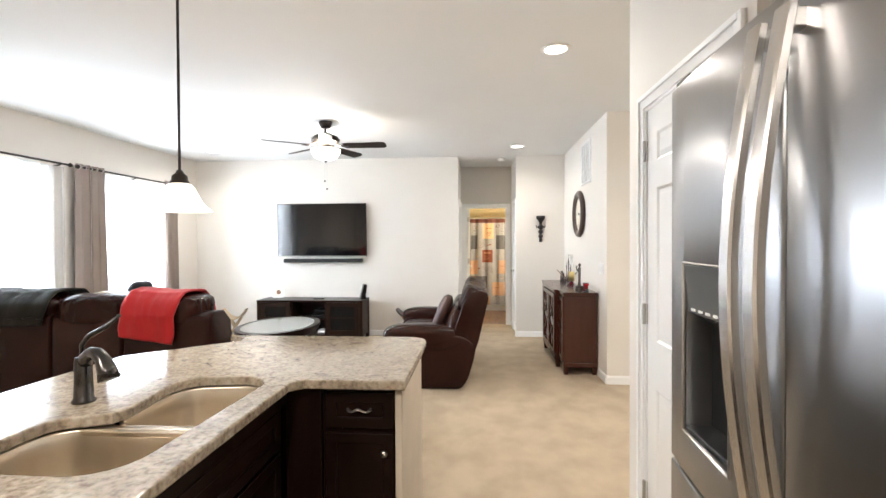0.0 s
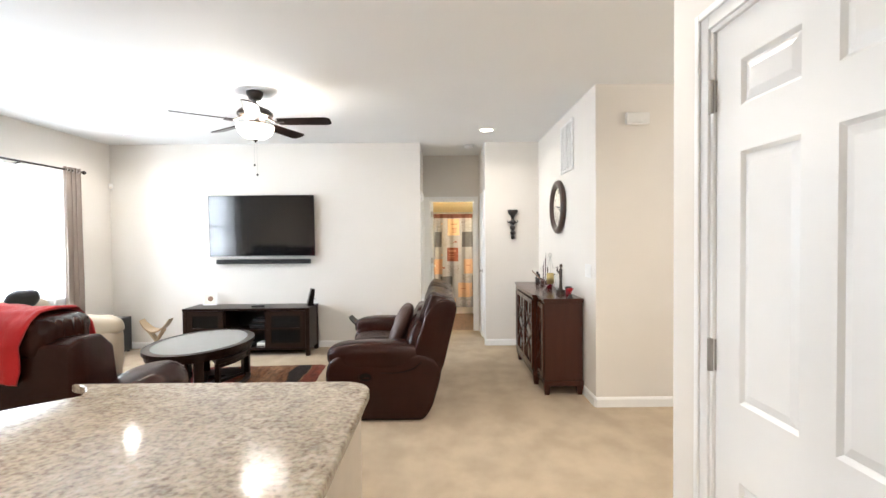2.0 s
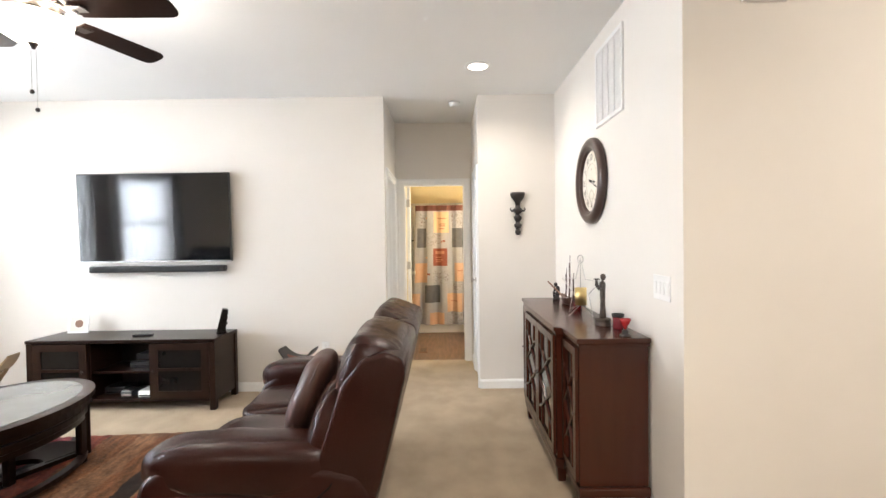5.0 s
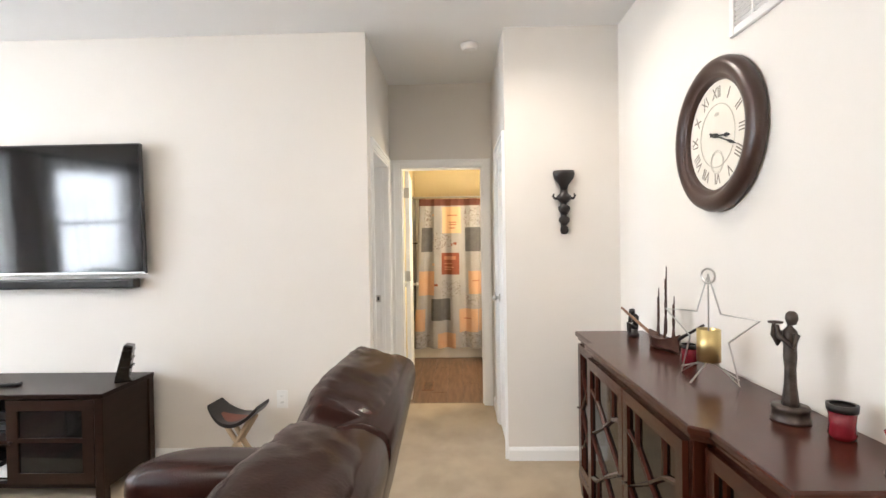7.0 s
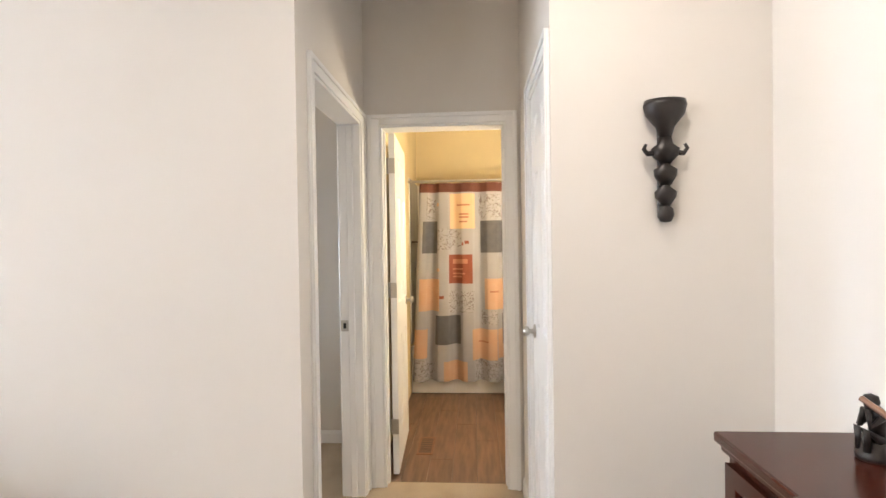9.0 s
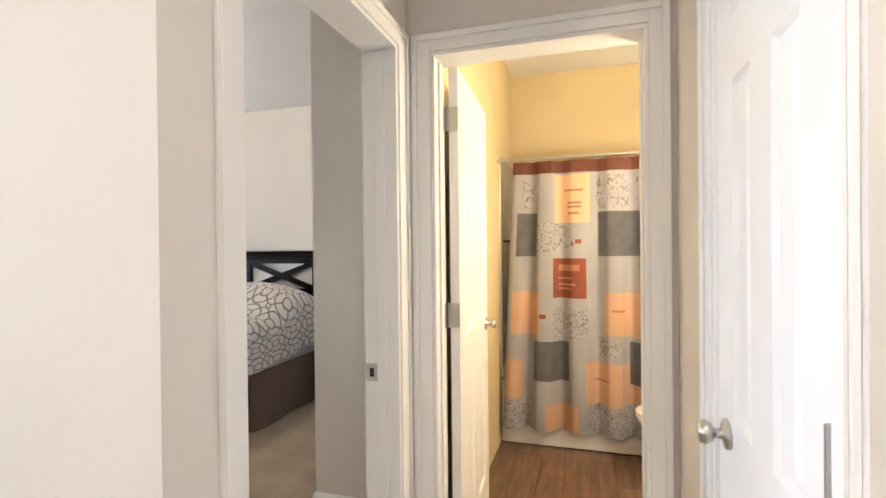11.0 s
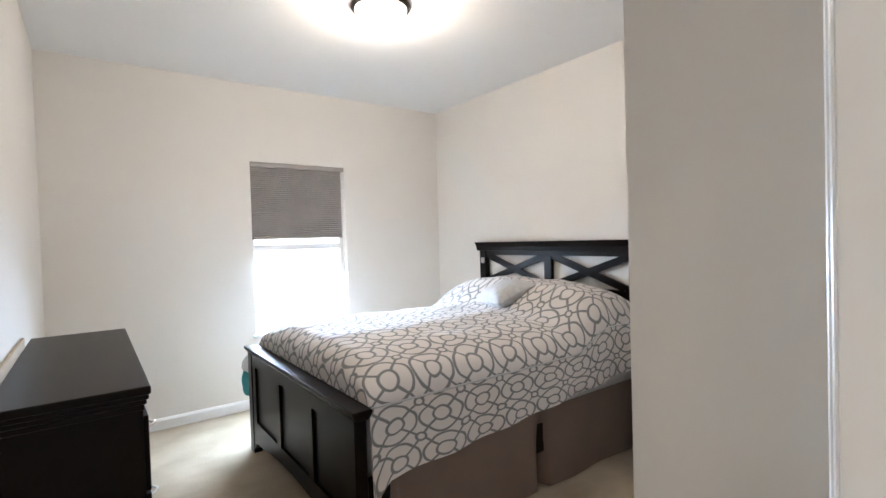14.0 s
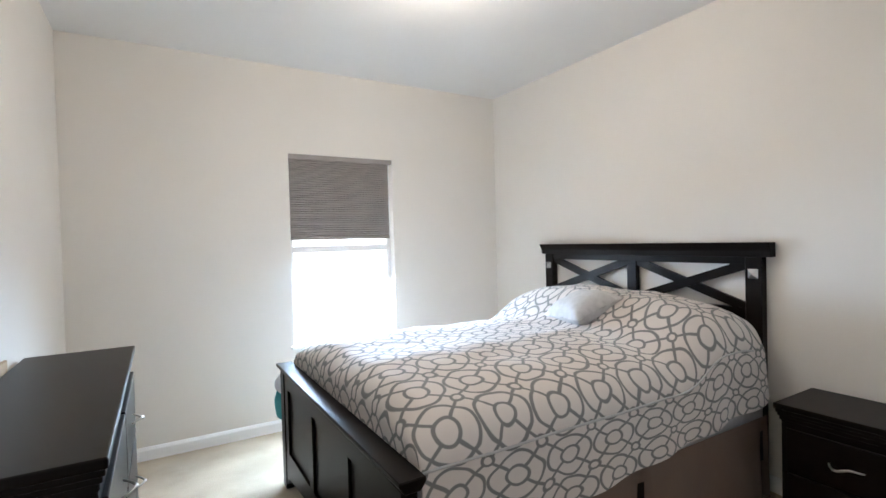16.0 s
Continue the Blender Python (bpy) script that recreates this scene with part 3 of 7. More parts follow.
def door(name, width, m, label, height=2.04, hinges=True, knobs=(-1, 1)):
    """A white six-panel door, hinged at x = 0, its face at y = 0 and its body behind."""
    w, st, mid = width, 0.11, 0.10
    xs = [0, st, (w - mid) / 2, (w + mid) / 2, w - st, w]
    zs = [0, 0.22, 0.80, 1.01, 1.68, 1.80, 1.92, height]
    b = bmesh.new()
    grid = [[b.verts.new((x, 0, z)) for z in zs] for x in xs]
    panels = []
    for i in range(5):
        for j in range(7):
            f = b.faces.new((grid[i][j], grid[i + 1][j], grid[i + 1][j + 1], grid[i][j + 1]))
            if i in (1, 3) and j in (1, 3, 5):
                panels.append(f)
    made = bmesh.ops.extrude_face_region(b, geom=b.faces[:])["geom"]
    bmesh.ops.translate(b, vec=(0, 0.035, 0), verts=[g for g in made if isinstance(g, bmesh.types.BMVert)])
    bmesh.ops.recalc_face_normals(b, faces=b.faces[:])
    backs = [f for f in b.faces if abs(f.normal.y) > 0.9 and any((f.calc_center_median() - Vector((0, 0.035, 0)) - p.calc_center_median()).length < 1e-4 for p in panels)]
    cells = [f for f in panels if f.is_valid] + backs
    bmesh.ops.inset_individual(b, faces=cells, thickness=0.014, depth=-0.009)
    bmesh.ops.inset_individual(b, faces=cells, thickness=0.032, depth=0.006)
    base = setting(part(name, moved(b, m), TRIM), label, "door")
    kx = width - 0.065
    for s in knobs:
        y0 = 0.0 if s < 0 else 0.035
        prof = [(0, 0), (0.031, 0), (0.030, 0.006), (0.011, 0.010), (0.010, 0.026), (0.019, 0.030), (0.025, 0.042), (0.021, 0.053), (0, 0.057)]
        k = lathe(prof, (0, 0, 0), 20, None, "y")
        if s < 0:
            moved(k, Matrix.Rotation(radians(180), 4, "Z"))
        part("knob", moved(k, m @ Matrix.Translation((kx, y0, 0.975))), NICKEL, base, "satin nickel door knob", True)
    if hinges:
        for z in (0.30, 1.115, 1.855):
            h = box(-0.006, 0.004, -0.003, 0.0, z - 0.045, z + 0.045, 0.001, 1)
            lathe([(0, z - 0.047), (0.008, z - 0.047), (0.008, z + 0.047), (0, z + 0.047)], (-0.005, -0.013, 0), 10, h)
            part("hinge", moved(h, m), HINGE, base, "satin nickel butt hinge")
    return base


# closed pantry door, closed linen closet door, bathroom door standing open
door("door_pantry", 0.745, pose(PANTRY_X + 0.006, 1.995, 0.012, 0, 0, -90), "closed white six-panel pantry door with nickel hardware", knobs=(-1,))
door("door_closet", 0.535, pose(HALL_E + 0.006, 7.212, 0.012, 0, 0, 90) @ Matrix.Diagonal((1, -1, 1, 1)), "closed white six-panel closet door with nickel knob", knobs=(-1,))
door("door_bath", 0.675, pose(-0.150, BATHY + 0.128, 0.012, 0, 0, 93) @ Matrix.Diagonal((1, -1, 1, 1)), "open white six-panel bathroom door with nickel hinges", hinges=False)
for z in (0.30, 1.115, 1.855):
    h = box(-0.164, -0.1605, BATHY + 0.072, BATHY + 0.118, z - 0.045, z + 0.045, 0.001, 1)
    lathe([(0, z - 0.047), (0.007, z - 0.047), (0.007, z + 0.047), (0, z + 0.047)], (-0.156, BATHY + 0.124, 0), 10, h)
    box(-0.150, -0.113, BATHY + 0.1215, BATHY + 0.1245, z - 0.045, z + 0.045, 0.001, 1, h)
    part("hinge", h, NICKEL, bpy.data.objects["door_bath"], "satin nickel butt hinge")
strike = tagged(part("strike_plate", box(-0.386, -0.344, 8.0825, 8.0855, 0.915, 0.975, 0.001, 1), NICKEL), "satin nickel strike plate on a door jamb", "strike plate")
part("latch_hole", box(-0.372, -0.356, 8.0815, 8.0830, 0.930, 0.960), BLACK, strike)


def window(name, y0, y1, z0, z1, label):
    x = WEST - 0.10
    base = setting(part(name, box(x - 0.03, x + 0.03, y0, y0 + 0.035, z0, z1, 0.003, 1), TRIM), label, "window")
    part("window_frame", box(x - 0.03, x + 0.03, y1 - 0.035, y1, z0, z1, 0.003, 1), TRIM, base)
    part("window_frame", box(x - 0.03, x + 0.03, y0 + 0.035, y1 - 0.035, z1 - 0.05, z1, 0.003, 1), TRIM, base)
    part("window_frame", box(x - 0.03, x + 0.03, y0 + 0.035, y1 - 0.035, z0, z0 + 0.05, 0.003, 1), TRIM, base)
    zm = (z0 + z1) / 2
    part("meeting_rail", box(x - 0.02, x + 0.02, y0 + 0.035, y1 - 0.035, zm - 0.025, zm + 0.025, 0.003, 1), TRIM, base)
    part("window_sill", box(WEST - 0.07, WEST + 0.03, y0 - 0.02, y1 + 0.02, z0 - 0.02, z0 + 0.003, 0.004, 2), TRIM, base)
    for a, b in ((z0 + 0.05, zm - 0.025), (zm + 0.025, z1 - 0.05)):
        pane = part("pane", box(x - 0.003, x + 0.003, y0 + 0.035, y1 - 0.035, a, b), GLASS, base)
        pane.visible_shadow = False
    return base


window("window_1", 3.15, 4.40, 0.82, 2.22, "white vinyl double-hung window behind sheer curtains")
window("window_2", 5.10, 6.32, 0.82, 2.22, "white vinyl double-hung window behind sheer curtains")
window("window_3", 8.675, 9.535, 0.62, 2.09, "white vinyl bedroom window with daylight outside")
setting(part("backdrop", box(-6.3, -6.25, -1.0, 13.0, -1.0, 5.0), OUTSIDE), "overexposed bright outdoors", "backdrop")

# bathroom planks
row = 0
x = -0.25
while x < 1.3:
    y = BATHY + 0.06 - (row % 3) * 0.3
    while y < 10.0:
        a, c = max(y, BATHY + 0.06), min(y + 0.9, 9.915)
        if c - a > 0.05:
            part("plank", box(x + 0.001, min(x + 0.149, 1.3), a + 0.001, c - 0.001, -0.008, 0.0, 0.0015, 1), VINYL, floor_bath)
        y += 0.9
    x += 0.15
    row += 1


# ---- shapes for soft things ----
def ruffled(b, amount, size, seed=0.0):
    """Push a soft body's skin in and out a little, as slack leather or cloth lies."""
    b.normal_update()
    shift = [(v, v.normal * amount * noise.noise(Vector((v.co.x / size + seed, v.co.y / size, v.co.z / size)))) for v in b.verts]
    for v, d in shift:
        v.co += d
    return b


def cushion(hx, hy, thick, n=18):
    """A square cushion, plump in the middle, with drawn-out corners and a sharp seam."""
    b = bmesh.new()
    sides = []
    for s in (1, -1):
        grid = []
        for i in range(n + 1):
            line = []
            for j in range(n + 1):
                u, v = i / n * 2 - 1, j / n * 2 - 1
                x, y = hx * u * (1 - 0.10 * (1 - u * u) * v * v - 0.09 * (1 - v * v)), hy * v * (1 - 0.09 * (1 - u * u))
                z = s * thick * ((1 - u ** 4) * (1 - v ** 4)) ** 0.6 + 0.006 * noise.noise(Vector((u * 3, v * 3, s)))
                line.append(b.verts.new((x, y, z)))
            grid.append(line)
        for i in range(n):
            for j in range(n):
                b.faces.new((grid[i][j], grid[i + 1][j], grid[i + 1][j + 1], grid[i][j + 1]))
        sides.append(grid)
    bmesh.ops.remove_doubles(b, verts=b.verts[:], dist=0.0005)
    return b


def creased(b, amount, seed=0.0):
    """Draw stretched leather into short crossing creases."""
    b.normal_update()
    shift = []
    for v in b.verts:
        p = v.co
        d = noise.noise(Vector((p.x * 6 + seed, p.y * 27 + 1.5 * math.sin(p.x * 9), p.z * 6)))
        e = noise.noise(Vector((p.x * 12, p.y * 60 + seed, p.z * 12)))
        shift.append((v, v.normal * amount * (-abs(d) * 1.6 + 0.4 * e)))
    for v, d in shift:
        v.co += d
    return b


def words(text, size, m, material, parent, name="lettering"):
    curve = bpy.data.curves.new("scrap", "FONT")
    curve.body, curve.size, curve.align_x, curve.align_y, curve.extrude = text, size, "CENTER", "CENTER", 0.0006
    ob = bpy.data.objects.new("scrap", curve)
    me = bpy.data.meshes.new_from_object(ob)
    bpy.data.objects.remove(ob)
    me.transform(m)
    b = bmesh.new()
    b.from_mesh(me)
    bpy.data.meshes.remove(me)
    return part(name, b, material, parent)


def hung_cloth(x, y0, y1, z0, z1, folds, depth, material, parent, name="panel", cols=90, flare=0.0, seed=0.0):
    """A curtain hanging in folds along y at x."""
    b = bmesh.new()
    rows = 14
    grid = []
    for i in range(cols + 1):
        u = i / cols
        line = []
        for j in range(rows + 1):
            v = j / rows
            z = z1 + (z0 - z1) * v
            mid = (y0 + y1) / 2
            y = mid + (y0 + (y1 - y0) * u - mid) * (1 + flare * v)
            ph = 2 * math.pi * folds * u + seed + 0.5 * math.sin(3 * u * math.pi + seed)
            d = depth * (0.6 + 0.4 * v) * math.sin(ph) + 0.010 * noise.noise(Vector((u * 7, v * 3, seed)))
            line.append(b.verts.new((x + d, y + 0.012 * math.sin(2 * ph), z)))
        grid.append(line)
    for i in range(cols):
        for j in range(rows):
            b.faces.new((grid[i][j], grid[i + 1][j], grid[i + 1][j + 1], grid[i][j + 1]))
    return part(name, b, material, parent, "", True)


# ---- kitchen ----
def peninsula():
    base = thing("kitchen_peninsula", (-0.9, 0.5, 0), "dark espresso kitchen peninsula cabinets with beige end panel", "cabinet")
    part("end_panel", box(-0.300, -0.272, 1.645, 2.30, 0, 0.874, 0.002, 1), BEIGE, base, "beige painted end panel")
    part("carcass", box(-1.42, -0.78, -1.5, 1.66, 0.10, 0.64), CABINET, base)
    part("carcass_front", box(-0.80, -0.78, -1.5, 1.66, 0.64, 0.80), CABINET, base)
    part("carcass_side", box(-1.42, -0.80, -1.5, 0.70, 0.64, 0.874), CABINET, base)
    part("carcass", box(-1.42, -0.302, 1.70, 2.28, 0.10, 0.874), CABINET, base)
    part("back_panel", box(-1.45, -0.302, 2.281, 2.30, 0, 0.874), CABINET, base)
    part("back_panel", box(-1.45, -1.421, -1.5, 2.28, 0, 0.874), CABINET, base)
    part("toe_kick", box(-1.42, -0.36, 1.75, 2.25, 0, 0.10), BLACK, base)
    part("toe_kick", box(-1.42, -0.84, -1.5, 1.70, 0, 0.10), BLACK, base)
    part("face_frame", box(-0.76, -0.612, 1.668, 1.70, 0.10, 0.874, 0.002, 1), CABINET, base)
    part("top_rail", box(-0.78, -0.752, -1.5, 1.655, 0.80, 0.874), CABINET, base)

    def front(name, axis, a0, a1, z0, z1, plane, out):
        """A drawer or door front with a raised frame round a sunk field."""
        b = pierced(axis, a0, a1, z0, z1, plane, plane + out * 0.021, [(a0 + 0.045, a1 - 0.045, z0 + 0.045, z1 - 0.045)])
        bmesh.ops.bevel(b, geom=[e for e in b.edges if len(e.link_faces) == 2 and e.calc_face_angle(0) > 1.0], offset=0.004, segments=2, profile=0.5, affect="EDGES")
        d = part(name, b, CABINET, base)
        lo, hi = sorted((plane, plane + out * 0.013))
        field = (a0 + 0.044, a1 - 0.044)
        part("field", box(*field, lo, hi, z0 + 0.044, z1 - 0.044) if axis == "x" else box(lo, hi, *field, z0 + 0.044, z1 - 0.044), CABINET, d)
        return d

    def pull(parent, c, wide, way):
        pts = []
        for k in range(13):
            u = k / 12 * 2 - 1
            lift = 0.026 * (1 - u ** 4)
            p = Vector(c) + Vector(way) * u * wide / 2 + Vector((0, 0, 0.006 * math.cos(u * math.pi * 1.5)))
            pts.append(p + (Vector((0, -lift, 0)) if abs(way[0]) else Vector((lift, 0, 0))))
        part("handle", tube(pts, [0.0035 + 0.0025 * math.cos(k / 12 * math.pi * 2) ** 2 for k in range(13)], 8), NICKEL, parent, "curved satin nickel pull", True)

    d = front("drawer_front", "x", -0.597, -0.312, 0.695, 0.845, 1.699, -1)
    pull(d, (-0.455, 1.68, 0.775), 0.10, (1, 0, 0))
    c = front("cabinet_door", "x", -0.597, -0.312, 0.12, 0.675, 1.699, -1)
    part("knob", moved(lathe([(0, 0), (0.006, 0), (0.006, 0.014), (0.015, 0.020), (0.014, 0.028), (0, 0.031)], (0, 0, 0), 14, None, "y"), Matrix.Translation((-0.350, 1.68, 0.60)) @ Matrix.Rotation(math.pi, 4, "Z")), NICKEL, c, "satin nickel knob", True)
    for y0, y1 in ((0.70, 1.60), (-0.25, 0.66)):
        front("drawer_front", "y", y0, y1, 0.635, 0.79, -0.779, 1)
        for p, q in ((y0, (y0 + y1) / 2 - 0.004), ((y0 + y1) / 2 + 0.004, y1)):
            e = front("cabinet_door", "y", p, q, 0.12, 0.62, -0.779, 1)
            kn = p + 0.05 if p > y0 + 0.1 else q - 0.05
            part("knob", moved(lathe([(0, 0), (0.006, 0), (0.006, 0.014), (0.015, 0.020), (0.014, 0.028), (0, 0.031)], (0, 0, 0), 14, None, "x"), Matrix.Translation((-0.76, kn, 0.56))), NICKEL, e, "satin nickel knob", True)


def sink_outline():
    far = arc(-1.04, 1.51, 0.11, 180, 90, 8) + arc(-0.92, 1.51, 0.125, 90, 0, 8)
    near = arc(-0.95, 0.93, 0.13, 0, -90, 6) + arc(-1.14, 0.95, 0.15, 270, 180, 6) + arc(-1.22, 1.09, 0.07, 180, 100, 4)
    return far + near + [(-1.14, 1.20), (-1.12, 1.26)]


def granite_top():
    outer = [(-0.252, 1.60), *arc(-0.372, 2.365, 0.12, 0, 90, 6), (-1.38, 2.485), *arc(-1.48, 2.30, 0.19, 75, 10, 5), (-1.70, 1.95), (-1.72, 1.3), (-1.72, -1.5), (-0.70, -1.5), (-0.70, 1.56), (-0.66, 1.60)]
    b = bmesh.new()
    edges = []
    for ring in (outer, sink_outline()):
        vs = [b.verts.new((x, y, 0.877)) for x, y in ring]
        edges += [b.edges.new((vs[i], vs[(i + 1) % len(vs)])) for i in range(len(vs))]
    bmesh.ops.triangle_fill(b, edges=edges, use_beauty=True)
    made = bmesh.ops.extrude_face_region(b, geom=b.faces[:])["geom"]
    bmesh.ops.translate(b, vec=(0, 0, 0.038), verts=[g for g in made if isinstance(g, bmesh.types.BMVert)])
    bmesh.ops.recalc_face_normals(b, faces=b.faces[:])
    rim = [e for e in b.edges if len(e.link_faces) == 2 and e.calc_face_angle(0) > 1.2 and abs(e.verts[0].co.z - e.verts[1].co.z) < 1e-5]
    bmesh.ops.bevel(b, geom=rim, offset=0.008, segments=3, profile=0.5, affect="EDGES")
    return tagged(part("worktop", b, GRANITE), "polished beige speckled granite worktop on dark cabinets", "worktop")


def sink():
    base = thing("kitchen_sink", (-1.0, 1.2, 0.7), "undermounted stainless steel double-bowl sink in granite", "sink")

    def bowl(ring, depth, name):
        b = bmesh.new()
        cx, cy = sum(p[0] for p in ring) / len(ring), sum(p[1] for p in ring) / len(ring)
        loops = []
        for k, z in ((1.05, 0.872), (1.0, 0.872), (0.985, 0.866), (0.975, 0.80), (0.95, 0.878 - depth + 0.035), (0.91, 0.878 - depth + 0.010), (0.82, 0.878 - depth)):
            loops.append([b.verts.new((cx + (x - cx) * k, cy + (y - cy) * k, z)) for x, y in ring])
        for lo, hi in zip(loops, loops[1:]):
            for k in range(len(ring)):
                b.faces.new((lo[k], lo[(k + 1) % len(ring)], hi[(k + 1) % len(ring)], hi[k]))
        b.faces.new(loops[-1])
        o = part(name, b, SINK, base, "", True)
        part("drain", lathe([(0, 0), (0.045, 0), (0.045, 0.004), (0.030, 0.002), (0, 0.002)], (cx, cy, 0.879 - depth), 20), STEEL, base, "round steel drain", True)
        return o

    bowl(arc(-1.06, 1.52, 0.10, 180, 90, 8) + arc(-0.92, 1.52, 0.13, 90, 0, 8) + arc(-0.87, 1.30, 0.08, 0, -90, 8) + arc(-1.07, 1.30, 0.09, 270, 180, 8), 0.19, "small_bowl")
    bowl(arc(-0.89, 1.08, 0.10, 90, 0, 8) + arc(-0.95, 0.93, 0.16, 0, -90, 8) + arc(-1.13, 0.95, 0.18, 270, 180, 8) + arc(-1.21, 1.07, 0.10, 180, 90, 8), 0.22, "large_bowl")
    part("divider", box(-1.235, -0.815, 1.166, 1.224, 0.852, 0.8705, 0.004, 2), SINK, base)


def faucet():
    x, y = -1.325, 1.30
    base = thing("kitchen_faucet", (x, y, 0.915), "dark pewter single-lever kitchen faucet on granite", "faucet")
    part("body", lathe([(0, 0.915), (0.036, 0.915), (0.036, 0.922), (0.030, 0.930), (0.028, 0.99), (0.027, 1.05), (0.024, 1.07), (0, 1.075)], (x, y, 0), 24), PEWTER, base, "", True)
    way = Vector((0.93, -0.36, 0))
    pts = [Vector((x, y, 1.04)) + way * d + Vector((0, 0, h)) for d, h in ((0.0, 0.0), (0.02, 0.030), (0.05, 0.048), (0.085, 0.048), (0.115, 0.030), (0.135, 0.0), (0.148, -0.03))]
    part("spout", tube(pts, [0.024, 0.023, 0.022, 0.022, 0.024, 0.029, 0.034], 16), PEWTER, base, "", True)
    lever = [Vector((x - 0.012, y + 0.01, 1.06)), Vector((x - 0.014, y + 0.012, 1.11)), Vector((x + 0.005, y + 0.02, 1.14)), Vector((x + 0.06, y + 0.03, 1.17)), Vector((x + 0.105, y + 0.04, 1.21))]
    part("lever", tube(lever, [0.009, 0.008, 0.009, 0.009, 0.006], 10), PEWTER, base, "", True)


def fridge():
    x, y0, y1, top = 0.510, 0.040, 1.038, 1.846
    base = thing("refrigerator", (0.95, 0.58, 0), "stainless steel french-door refrigerator with water dispenser", "refrigerator")
    part("body", box(x + 0.093, 1.36, y0 + 0.006, y1 - 0.006, 0.02, top - 0.02, 0.006, 2), material("grey_fridge_side", (0.20, 0.20, 0.205), 0.4, 0.3), base, "grey painted sides")
    part("foot_grille", box(x + 0.10, 1.3, y0 + 0.02, y1 - 0.02, 0, 0.05), BLACK, base)

    def bowed(a0, a1, z0, z1, hole=None):
        b = bmesh.new()
        ys = sorted({a0, a1, *[a0 + (a1 - a0) * k / 10 for k in range(11)], *(hole[:2] if hole else ())})
        zs = sorted({z0, z1, *(hole[2:] if hole else ())})
        grid = [[b.verts.new((x + 0.028 * ((2 * (a - y0) / (y1 - y0) - 1) ** 2), a, z)) for z in zs] for a in ys]
        for i in range(len(ys) - 1):
            for j in range(len(zs) - 1):
                if not (hole and hole[0] <= ys[i] and ys[i + 1] <= hole[1] and hole[2] <= zs[j] and zs[j + 1] <= hole[3]):
                    b.faces.new((grid[i][j], grid[i + 1][j], grid[i + 1][j + 1], grid[i][j + 1]))
        made = bmesh.ops.extrude_face_region(b, geom=b.faces[:])["geom"]
        for g in made:
            if isinstance(g, bmesh.types.BMVert):
                g.co.x = x + 0.090
        bmesh.ops.recalc_face_normals(b, faces=b.faces[:])
        rim = [e for e in b.edges if len(e.link_faces) == 2 and e.calc_face_angle(0) > 1.0]
        bmesh.ops.bevel(b, geom=rim, offset=0.005, segments=2, profile=0.5, affect="EDGES")
        return b

    split = 0.530
    hole = (0.695, 0.938, 1.005, 1.408)
    left = part("left_door", bowed(split + 0.003, y1, 0.905, top, hole), STEEL, base, "", True)
    right = part("right_door", bowed(y0, split - 0.003, 0.905, top), STEEL, base, "", True)
    drawer = part("freezer_drawer", bowed(y0, y1, 0.06, 0.895), STEEL, base, "", True)
    part("dispenser_recess", box(x + 0.084, x + 0.088, hole[0], hole[1], hole[2], 1.30), BLACK, left, "black dispenser recess")
    part("dispenser_panel", prism([(x + 0.016, 1.405), (x + 0.028, 1.29), (x + 0.078, 1.262), (x + 0.084, 1.405)], hole[0] + 0.002, hole[1] - 0.002, "y", 0.003), material("glossy_grey_panel", (0.13, 0.135, 0.14), 0.12, spec=0.8, bump=0), left, "glossy grey control panel")
    rim = tube([(x + 0.004, hole[0], hole[2]), (x + 0.019, hole[1], hole[2]), (x + 0.019, hole[1], hole[3]), (x + 0.004, hole[0], hole[3])], 0.005, 8, None, True)
    part("dispenser_rim", rim, NICKEL, left, "bright metal rim")
    part("drip_tray", box(x + 0.020, x + 0.084, hole[0] + 0.006, hole[1] - 0.006, hole[2], hole[2] + 0.014, 0.003, 2), BLACK, left)
    part("paddle", prism([(x + 0.076, 1.12), (x + 0.070, 1.24), (x + 0.082, 1.24), (x + 0.084, 1.12)], 0.79, 0.85, "y", 0.002), PEWTER, left)
    for k in range(6):
        part("button", box(x + 0.0245, x + 0.0275, 0.72 + 0.035 * k, 0.738 + 0.035 * k, 1.296, 1.302), PLASTIC, left)
    for yy, door_part in ((0.566, left), (0.494, right)):
        b = bmesh.new()
        rings = []
        for k in range(25):
            u = k / 24
            px, pz = x - 0.020 - 0.045 * math.sin(math.pi * u), 0.965 + 0.84 * u
            rings.append([b.verts.new((px + dx * 0.009, yy + dy * 0.018, pz)) for dx, dy in ((-1, -0.75), (-1, 0.75), (-0.6, 1), (0.6, 1), (1, 0.75), (1, -0.75), (0.6, -1), (-0.6, -1))])
        for lo, hi in zip(rings, rings[1:]):
            for k in range(8):
                b.faces.new((lo[k], lo[(k + 1) % 8], hi[(k + 1) % 8], hi[k]))
        b.faces.new(rings[0])
        b.faces.new(rings[-1])
        for z in (0.985, 1.785):
            box(x - 0.030, x + 0.008, yy - 0.013, yy + 0.013, z - 0.016, z + 0.016, 0.003, 1, b)
        part("handle", b, HANDLESTEEL, door_part, "bowed flat steel bar handle")
    b = tube([(x - 0.03 - 0.03 * math.sin(math.pi * k / 12), 0.22 + 0.73 * k / 12, 0.80) for k in range(13)], 0.016, 8)
    for yy in (0.24, 0.93):
        box(x - 0.04, x + 0.010, yy - 0.012, yy + 0.012, 0.788, 0.812, 0.003, 1, b)
    part("handle", b, STEEL, drawer, "bowed steel bar handle", True)
